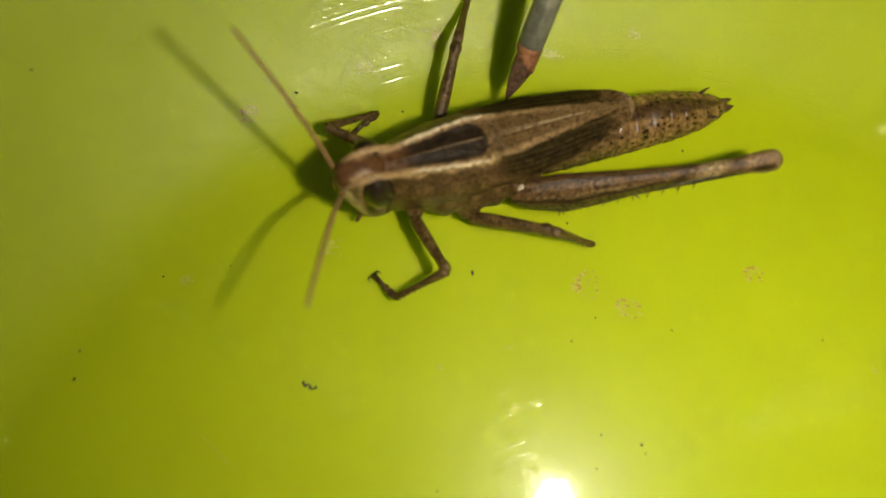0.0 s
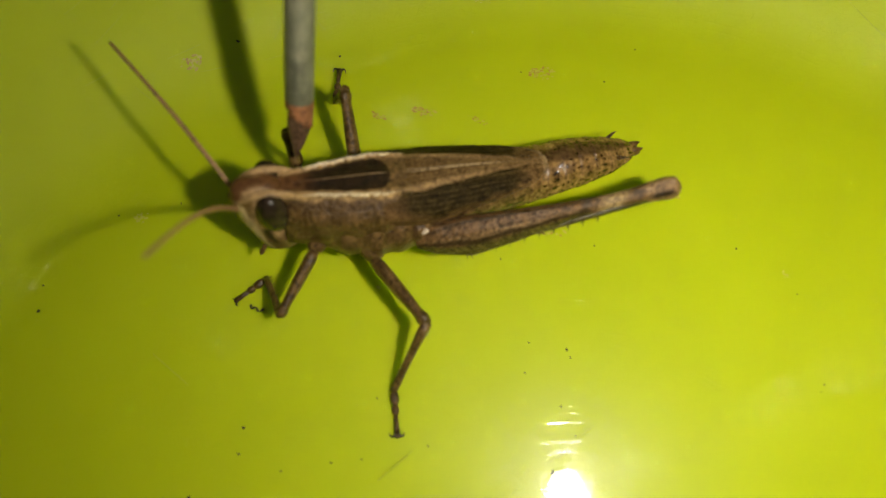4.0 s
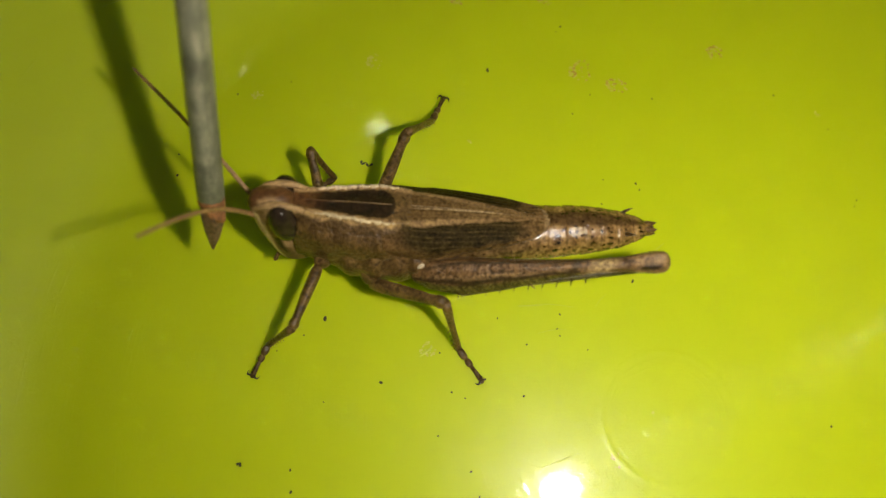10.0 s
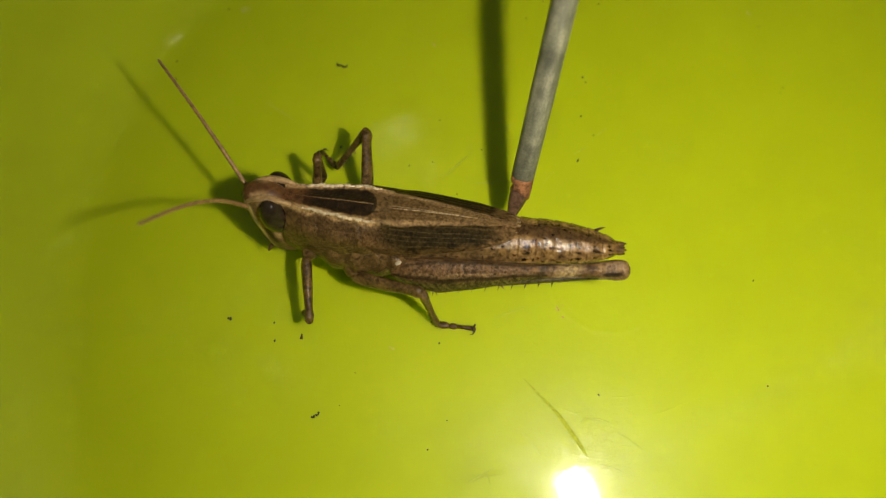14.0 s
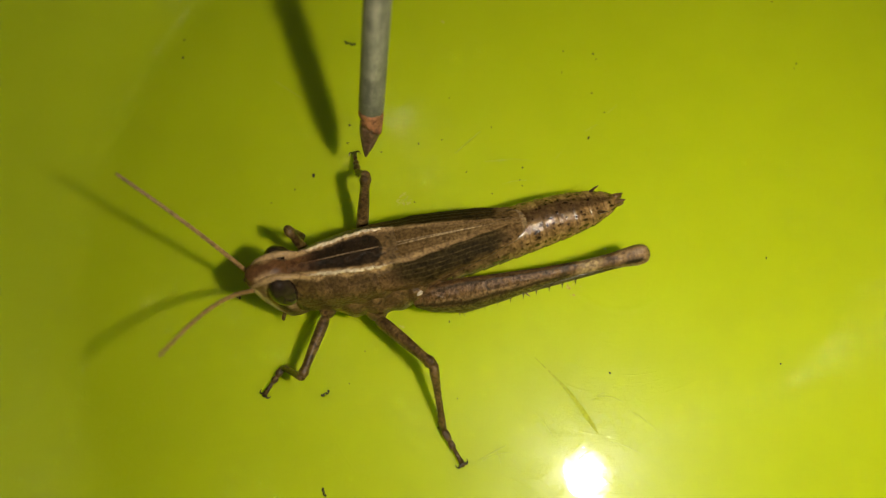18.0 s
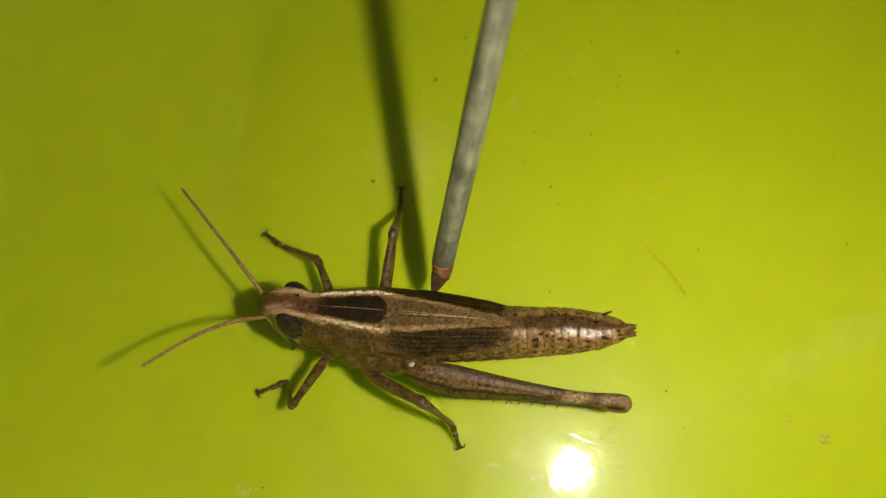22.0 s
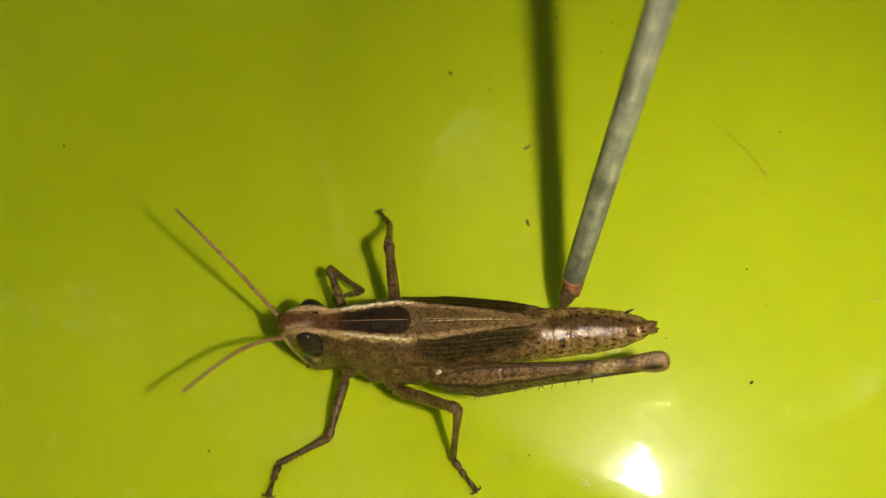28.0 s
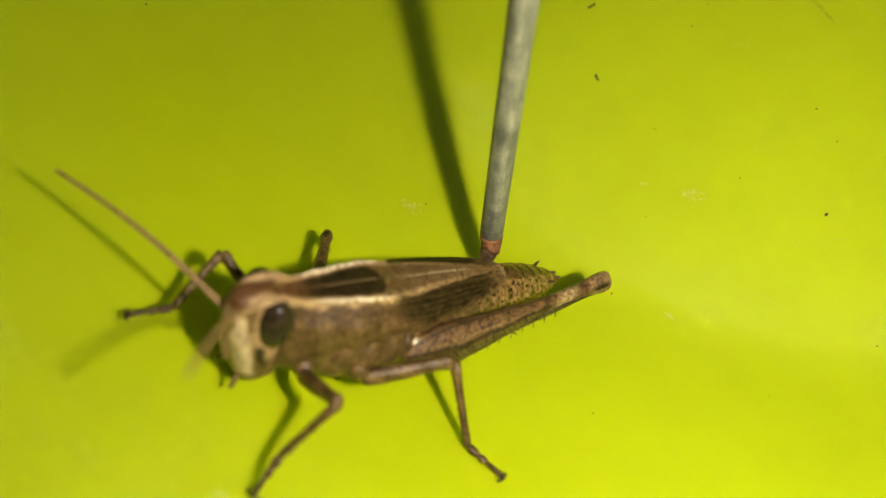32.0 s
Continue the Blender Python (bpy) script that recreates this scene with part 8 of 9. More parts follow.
    walk(hopper["mid_r"][0], [
        (0, pose(0.00869, -0.00501, -0.00363, 0, -27.8, -120.5)), (0.27, pose(0.00869, -0.00501, -0.00363, 0, -38.9, -120.5)),
        (0.5, pose(0.00869, -0.00501, -0.00363, 0.1, -50, -120.6)), (0.73, pose(0.00869, -0.00501, -0.00363, -11.4, -50.1, -105.6)),
        (1, pose(0.00869, -0.00501, -0.00363, -22.4, -48.3, -91.2)), (1.5, pose(0.00869, -0.00501, -0.00363, -37.8, -53.1, -70.5)),
        (2, pose(0.00869, -0.00501, -0.00363, -26, -38.6, -85.9)), (2.27, pose(0.00869, -0.00501, -0.00363, -25, -39.9, -87.5)),
        (2.5, pose(0.00869, -0.00501, -0.00363, -23.9, -41.2, -89.2)), (2.73, pose(0.00869, -0.00501, -0.00363, -23.6, -43.6, -89.6)),
        (3, pose(0.00869, -0.00501, -0.00363, -23.3, -45.9, -90)), (3.27, pose(0.00869, -0.00501, -0.00363, -24.8, -46.4, -88)),
        (3.5, pose(0.00869, -0.00501, -0.00363, -26.3, -46.8, -86)), (4.5, pose(0.00869, -0.00501, -0.00363, -24.5, -55.2, -88.2)),
        (5.5, pose(0.00869, -0.00501, -0.00363, -21.6, -63.5, -91.6)), (5.73, pose(0.00869, -0.00501, -0.00363, -13.6, -59.5, -100.7)),
        (6, pose(0.00869, -0.00501, -0.00363, -7.7, -54.9, -107.7)), (6.5, pose(0.00869, -0.00501, -0.00363, 6.7, -49.7, -125.9)),
        (7, pose(0.00869, -0.00501, -0.00363, 16.8, -42.2, -139.9)), (7.27, pose(0.00869, -0.00501, -0.00363, 16.6, -49.3, -139.5)),
        (7.5, pose(0.00869, -0.00501, -0.00363, 16.2, -56.4, -139)), (7.73, pose(0.00869, -0.00501, -0.00363, 18.2, -59.7, -141.4)),
        (8, pose(0.00869, -0.00501, -0.00363, 20.7, -63, -144.2)), (8.27, pose(0.00869, -0.00501, -0.00363, 21.1, -59.8, -144.7)),
        (8.5, pose(0.00869, -0.00501, -0.00363, 21.4, -56.6, -145.1)), (8.73, pose(0.00869, -0.00501, -0.00363, 13.4, -55.2, -135.3)),
        (9, pose(0.00869, -0.00501, -0.00363, 6.1, -53.1, -126.4)), (9.5, pose(0.00869, -0.00501, -0.00363, 2.8, -44.7, -122.1)),
        (10, pose(0.00869, -0.00501, -0.00363, 2.9, -50.5, -122.3)), (10.5, pose(0.00869, -0.00501, -0.00363, 2.4, -58.7, -121.6)),
        (11, pose(0.00869, -0.00501, -0.00363, -3.2, -51.4, -114.5)), (11.5, pose(0.00869, -0.00501, -0.00363, 3.3, -41.7, -123.5)),
        (12, pose(0.00869, -0.00501, -0.00363, 2.3, -39.2, -122.1)), (12.5, pose(0.00869, -0.00501, -0.00363, 27.6, -57.2, -154.6)),
        (13, pose(0.00869, -0.00501, -0.00363, 3.9, -47.7, -124.5)), (13.5, pose(0.00869, -0.00501, -0.00363, 6.6, -57.9, -126.5)),
        (14, pose(0.00869, -0.00501, -0.00363, -28.5, -55.1, -83.8)), (14.27, pose(0.00869, -0.00501, -0.00363, -27.6, -45, -85)),
        (14.5, pose(0.00869, -0.00501, -0.00363, -27, -34.8, -85.8)), (15.5, pose(0.00869, -0.00501, -0.00363, -25.4, -47, -88.3)),
        (16.5, pose(0.00869, -0.00501, -0.00363, -22.2, -59, -92.3)), (16.73, pose(0.00869, -0.00501, -0.00363, -21.7, -58.4, -92.8)),
        (17, pose(0.00869, -0.00501, -0.00363, -21.3, -57.7, -93.4)), (17.5, pose(0.00869, -0.00501, -0.00363, -7.9, -55.2, -108.9)),
        (18, pose(0.00869, -0.00501, -0.00363, 3.7, -60.9, -122.3)), (18.5, pose(0.00869, -0.00501, -0.00363, -13.9, -60.9, -101.4)),
        (19, pose(0.00869, -0.00501, -0.00363, -26.6, -29.1, -82.3)), (19.5, pose(0.00869, -0.00501, -0.00363, -28.1, -28.9, -81.1)),
        (20, pose(0.00869, -0.00501, -0.00363, -31.1, -40.9, -77.6)), (20.5, pose(0.00869, -0.00501, -0.00363, -30.2, -47.3, -79.1)),
        (21, pose(0.00869, -0.00501, -0.00363, -21.8, -62, -89.2)), (21.5, pose(0.00869, -0.00501, -0.00363, -13, -47.4, -99.9)),
        (22, pose(0.00869, -0.00501, -0.00363, -12.9, -39, -99.6)), (22.5, pose(0.00869, -0.00501, -0.00363, -4.6, -30.1, -112.8)),
        (23, pose(0.00869, -0.00501, -0.00363, -4.7, -40.5, -111.8)), (23.5, pose(0.00869, -0.00501, -0.00363, -2.8, -47.4, -114.5)),
        (24, pose(0.00869, -0.00501, -0.00363, -3.5, -44.4, -113.6)), (24.27, pose(0.00869, -0.00501, -0.00363, -7.6, -47.2, -107.8)),
        (24.5, pose(0.00869, -0.00501, -0.00363, -11.4, -49.6, -102.8)), (25.5, pose(0.00869, -0.00501, -0.00363, -11.3, -50.9, -102.9)),
        (26.5, pose(0.00869, -0.00501, -0.00363, -11.2, -52.2, -103.1)), (26.73, pose(0.00869, -0.00501, -0.00363, -14.9, -49.2, -98.3)),
        (27, pose(0.00869, -0.00501, -0.00363, -18.1, -43.8, -93.8)), (27.5, pose(0.00869, -0.00501, -0.00363, -12.8, -46.7, -101.2)),
        (28, pose(0.00869, -0.00501, -0.00363, -24.1, -54.1, -85.7)), (28.5, pose(0.00869, -0.00501, -0.00363, -24.6, -62.4, -85.9)),
        (29, pose(0.00869, -0.00501, -0.00363, -11.3, -52.3, -102.3)), (29.5, pose(0.00869, -0.00501, -0.00363, -26.2, -57.7, -83.7)),
        (30, pose(0.00869, -0.00501, -0.00363, -29.2, -51.9, -79.7)), (30.5, pose(0.00869, -0.00501, -0.00363, -49.7, -68.3, -57.6)),
        (31, pose(0.00869, -0.00501, -0.00363, -13.4, -56, -99.2)), (31.5, pose(0.00869, -0.00501, -0.00363, -1.2, -2.2, -117.8)),
        (32, pose(0.00869, -0.00501, -0.00363, 1.1, -6.1, -124.5)),
    ])
    walk(hopper["mid_r"][1], [
        (0, pose(0.005, -0.01126, 0.00019, 0, 18.7, -121.4)), (0.27, pose(0.00544, -0.01051, 0.00152, 0.8, 12.3, -118.4)),
        (0.5, pose(0.006, -0.00954, 0.00266, 1.3, 5.8, -115.4)), (0.73, pose(0.00727, -0.01008, 0.00266, 5.8, 21.8, -96.9)),
        (1, pose(0.00857, -0.01047, 0.00249, 16.9, 35.2, -74)), (1.5, pose(0.01033, -0.00966, 0.00293, 28.2, 66, -61.2)),
        (2, pose(0.00914, -0.0114, 0.00149, 16.6, 77, -74.4)), (2.27, pose(0.00896, -0.01129, 0.00164, 19.1, 76, -71.8)),
        (2.5, pose(0.00877, -0.01118, 0.00177, 21.2, 75.1, -69.6)), (2.73, pose(0.00873, -0.01095, 0.00202, 28.2, 72.1, -62.3)),
        (3, pose(0.00868, -0.01071, 0.00226, 33.1, 68.9, -57.1)), (3.27, pose(0.00888, -0.01066, 0.00231, 20.5, 63.6, -70.9)),
        (3.5, pose(0.00908, -0.01061, 0.00235, 12.5, 57.3, -80)), (4.5, pose(0.00883, -0.00969, 0.00311, 4.1, 58.3, -90)),
        (5.5, pose(0.00858, -0.00866, 0.00372, -4.7, 58.5, -100.3)), (5.73, pose(0.00791, -0.0091, 0.00344, -2.3, 57, -97.5)),
        (6, pose(0.00725, -0.0095, 0.00308, -0.2, 50, -96)), (6.5, pose(0.00557, -0.00931, 0.00262, 20.2, 68.4, -72)),
        (7, pose(0.00404, -0.00893, 0.00188, 68.1, 73.4, -21.7)), (7.27, pose(0.00462, -0.00848, 0.00259, 20.7, 75.8, -70.7)),
        (7.5, pose(0.00526, -0.00798, 0.0032, -14.3, 68.7, -107.2)), (7.73, pose(0.00546, -0.00759, 0.00346, -12.4, 67.9, -105.2)),
        (8, pose(0.00567, -0.00718, 0.00368, -10.7, 67.1, -103.3)), (8.27, pose(0.00532, -0.00739, 0.00346, -11.6, 67.9, -104.3)),
        (8.5, pose(0.00498, -0.00759, 0.00322, -12.7, 68.6, -105.4)), (8.73, pose(0.00535, -0.0083, 0.00311, -17, 55.8, -110.3)),
        (9, pose(0.00576, -0.00898, 0.00293, -18.9, 43, -112.8)), (9.5, pose(0.00559, -0.00995, 0.00215, -17.4, 32.2, -110.2)),
        (10, pose(0.00589, -0.00942, 0.0027, -19.8, 36.1, -114.2)), (10.5, pose(0.00646, -0.00864, 0.00339, -15.3, 31.7, -106.2)),
        (11, pose(0.00656, -0.00966, 0.00278, -19.7, 34.2, -114)), (11.5, pose(0.0053, -0.01012, 0.00183, -16, 33, -107.3)),
        (12, pose(0.0053, -0.0104, 0.00155, -19.6, 30.8, -113.8)), (12.5, pose(0.00467, -0.00692, 0.00327, 21.3, 65.7, -64.4)),
        (13, pose(0.00555, -0.00956, 0.00244, -18.5, 47.5, -112.1)), (13.5, pose(0.0061, -0.00852, 0.00333, 24.2, 70.8, -63.3)),
        (14, pose(0.00919, -0.00967, 0.0031, 80, 61.1, -2.4)), (14.27, pose(0.00919, -0.01079, 0.00217, 89.8, 58.9, 8.8)),
        (14.5, pose(0.00918, -0.01173, 0.00105, 98, 55.8, 18.5)), (15.5, pose(0.00885, -0.0106, 0.00237, 77.4, 59.9, -5.6)),
        (16.5, pose(0.00852, -0.00923, 0.0034, 54.6, 58.8, -32)), (16.73, pose(0.00847, -0.00931, 0.00335, 45.8, 58.3, -42.4)),
        (17, pose(0.00843, -0.00939, 0.0033, 37.4, 57, -52.3)), (17.5, pose(0.00717, -0.00944, 0.00311, 17.3, 58.5, -76.3)),
        (18, pose(0.00656, -0.00838, 0.00354, 15.3, 52.5, -79.2)), (18.5, pose(0.0079, -0.00893, 0.00354, 29.4, 50.5, -60.9)),
        (19, pose(0.00965, -0.01212, 0.00036, 42.1, 54.4, -43.7)), (19.5, pose(0.00981, -0.01211, 0.00034, 38.5, 54.4, -49)),
        (20, pose(0.01002, -0.01107, 0.00174, 21.5, 27.3, -74.8)), (20.5, pose(0.00975, -0.01048, 0.0024, 59.4, 65.6, -31.9)),
        (21, pose(0.00874, -0.00886, 0.00361, 12.5, 44.1, -91.3)), (21.5, pose(0.00773, -0.01049, 0.00241, 50.6, 64.8, -44.2)),
        (22, pose(0.00762, -0.0113, 0.00153, 19.2, 42.2, -80.9)), (22.5, pose(0.00594, -0.01156, 0.00049, 17.3, 41.2, -82.8)),
        (23, pose(0.00637, -0.01081, 0.0017, 62.6, 59.1, -24.8)), (23.5, pose(0.00639, -0.01007, 0.00242, 55.1, 61.1, -33.6)),
        (24, pose(0.00634, -0.01039, 0.00211, 59.7, 58.2, -28.1)), (24.27, pose(0.00698, -0.01031, 0.00239, 34.8, 54.5, -58.1)),
        (24.5, pose(0.00751, -0.0102, 0.00262, 16.1, 45.3, -82.2)), (25.5, pose(0.00753, -0.01005, 0.00274, 23.2, 54, -73)),
        (26.5, pose(0.00755, -0.0099, 0.00286, 34.9, 61.6, -59.2)), (26.73, pose(0.00791, -0.01031, 0.00258, 31.9, 57.6, -62.7)),
        (27, pose(0.00829, -0.01092, 0.00205, 34.5, 61.7, -59.7)), (27.5, pose(0.00759, -0.01054, 0.00234, 15, 56.9, -84.2)),
        (28, pose(0.00905, -0.00981, 0.00302, 12.8, 42.2, -86.7)), (28.5, pose(0.00896, -0.0088, 0.00365, 66.3, 62.3, -25.3)),
        (29, pose(0.00762, -0.00991, 0.00286, 32.7, 60.4, -63.4)), (29.5, pose(0.00917, -0.00937, 0.00331, 3.3, 59.6, -96.5)),
        (30, pose(0.00959, -0.00999, 0.00283, 45.4, 65.6, -49.2)), (30.5, pose(0.01032, -0.00757, 0.004, 3.3, 69.3, -94.1)),
        (31, pose(0.00795, -0.00954, 0.00317, -1.6, 72.1, -99.1)), (31.5, pose(0.00486, -0.01226, -0.00331, -28.2, 11.7, -127.8)),
        (32, pose(0.00406, -0.01173, -0.00276, -40.7, 56.8, -141.7)),
    ])
    walk(hopper["mid_r"][2], [
        (0, pose(0.0009, -0.01799, -0.00247, 0, -20.7, -110.5)), (0.27, pose(0.00158, -0.01766, -0.00025, 0.1, -23.3, -107.4)),
        (0.5, pose(0.00245, -0.01701, 0.00181, 0, -25.9, -104.2)), (0.73, pose(0.00635, -0.01774, -0.00042, 0.4, -30.5, -95.9)),
        (1, pose(0.01044, -0.017, -0.0023, 0, -35.1, -87.2)), (1.5, pose(0.01189, -0.01249, -0.00432, 1.1, -14.5, -92.6)),
        (2, pose(0.00965, -0.01321, -0.00661, 0, -4, -93.1)), (2.27, pose(0.00958, -0.0132, -0.00643, 0, -4, -93.6)),
        (2.5, pose(0.00952, -0.01318, -0.00626, 0, -3.9, -94.1)), (2.73, pose(0.00992, -0.01322, -0.00588, 0, -3.5, -92.2)),
        (3, pose(0.01031, -0.01323, -0.00549, 0, -3.2, -90.4)), (3.27, pose(0.0101, -0.01416, -0.00513, 0.1, -1, -98.1)),
        (3.5, pose(0.00986, -0.01502, -0.00465, 0, 1.2, -105.8)), (4.5, pose(0.00883, -0.01405, -0.00397, 0.5, -6.9, -99.5)),
        (5.5, pose(0.00781, -0.01293, -0.00337, 0, -15.1, -93)), (5.73, pose(0.00732, -0.01359, -0.00354, 0, -15, -93.6)),
        (6, pose(0.0067, -0.0146, -0.0030, 0, -25, -97)), (6.5, pose(0.00652, -0.01222, -0.00511, 0.4, -13.1, -116.9)),
        (7, pose(0.00625, -0.00981, -0.00608, 0, -11.4, -139.4)), (7.27, pose(0.00529, -0.01041, -0.00547, -0.2, -7.1, -133.2)),
        (7.5, pose(0.00437, -0.01086, -0.00454, 0, -2.7, -126.9)), (7.73, pose(0.00464, -0.0106, -0.00425, 0, -2.8, -129.7)),
        (8, pose(0.00493, -0.01033, -0.00398, 0, -2.9, -132.4)), (8.27, pose(0.00454, -0.01043, -0.00424, -0.2, 1.5, -128)),
        (8.5, pose(0.00417, -0.01052, -0.00452, 0, 5.9, -123.7)), (8.73, pose(0.00373, -0.01268, -0.00377, 0, 5.6, -119)),
        (9, pose(0.0034, -0.01458, -0.00274, 0, 5.3, -114.3)), (9.5, pose(0.00315, -0.01658, -0.0023, 1.8, 17.4, -102)),
        (10, pose(0.00314, -0.01554, -0.0022, 0, 5.4, -108.1)), (10.5, pose(0.00444, -0.0156, -0.00109, 1.2, 21.9, -102.2)),
        (11, pose(0.00377, -0.01594, -0.00189, 0, 2.2, -107.3)), (11.5, pose(0.00323, -0.01678, -0.0027, 1, -8, -115.4)),
        (12, pose(0.00242, -0.01693, -0.0027, 0, -10.1, -105.2)), (12.5, pose(0.00616, -0.01002, -0.00436, 0.3, 14.3, -111.1)),
        (13, pose(0.00344, -0.01476, -0.00369, 0, 7.9, -114.9)), (13.5, pose(0.00732, -0.01095, -0.00451, -5.2, 4, -110.6)),
        (14, pose(0.0132, -0.00984, -0.00418, 0, 16.4, -50.5)), (14.27, pose(0.01343, -0.01013, -0.00495, -0.1, 6, -51.9)),
        (14.5, pose(0.01361, -0.01024, -0.00582, 0, -4.4, -53.3)), (15.5, pose(0.013, -0.01101, -0.00482, 0.6, 3.2, -61.7)),
        (16.5, pose(0.01217, -0.01151, -0.00371, 0, 10.8, -70.2)), (16.73, pose(0.0117, -0.01225, -0.00372, 0, 11.7, -70.4)),
        (17, pose(0.0112, -0.01297, -0.00367, 0, 12.7, -70.5)), (17.5, pose(0.00818, -0.0136, -0.00388, -3.4, 11.6, -95.5)),
        (18, pose(0.0075, -0.01335, -0.00306, 0, 24.4, -90.8)), (18.5, pose(0.01048, -0.01356, -0.00288, 1.2, 6.1, -81.9)),
        (19, pose(0.01313, -0.01545, -0.00637, -0.1, -10.3, -63.4)), (19.5, pose(0.01297, -0.01575, -0.00641, 1.2, 8.4, -57.1)),
        (20, pose(0.01195, -0.0182, -0.00206, 0.5, 23.2, -70.6)), (20.5, pose(0.01261, -0.01226, -0.00503, -1.4, -2.7, -92.9)),
        (21, pose(0.0086, -0.01483, -0.00217, 0, 24.6, -83.7)), (21.5, pose(0.01025, -0.01293, -0.00503, -0.6, -1.8, -94.9)),
        (22, pose(0.0086, -0.01737, -0.00403, 0, 8.4, -84)), (22.5, pose(0.00672, -0.01776, -0.00499, -0.7, 34.1, -85.8)),
        (23, pose(0.01033, -0.01264, -0.0056, 2.7, 26.9, -71.2)), (23.5, pose(0.00983, -0.01234, -0.00505, 1.4, 27.8, -77.4)),
        (24, pose(0.0103, -0.0125, -0.00513, 2.9, 28.1, -72.7)), (24.27, pose(0.00953, -0.0144, -0.00438, 0, 5, -87.3)),
        (24.5, pose(0.00829, -0.01599, -0.0033, 0, 6.1, -91.5)), (25.5, pose(0.00895, -0.01472, -0.00399, -0.3, 10, -84.2)),
        (26.5, pose(0.00956, -0.01329, -0.00446, 0, 13.9, -76.7)), (26.73, pose(0.00995, -0.01427, -0.00444, -0.1, 18.6, -74.1)),
        (27, pose(0.01031, -0.01438, -0.00536, 1.3, 31.2, -68.6)), (27.5, pose(0.00806, -0.01509, -0.00469, -0.6, 23.2, -69.7)),
        (28, pose(0.00941, -0.01599, -0.00259, -0.6, 25.8, -65.6)), (28.5, pose(0.01233, -0.01039, -0.00347, -0.4, -8.6, -52.5)),
        (29, pose(0.00945, -0.01358, -0.00437, 0, -5.9, -59.9)), (29.5, pose(0.00869, -0.01362, -0.00399, -5.4, 24.9, -80.7)),
        (30, pose(0.01184, -0.01259, -0.00474, 0, -3.5, -44.5)), (30.5, pose(0.01011, -0.01053, -0.00385, -2.9, 24.1, -79.6)),
        (31, pose(0.00755, -0.01206, -0.00474, 0, 10.2, -82.1)), (31.5, pose(0.00005, -0.01847, -0.00493, 16, 10.5, 17.6)),
        (32, pose(0.00049, -0.01455, -0.00972, 0, -9.1, -113)),
    ])
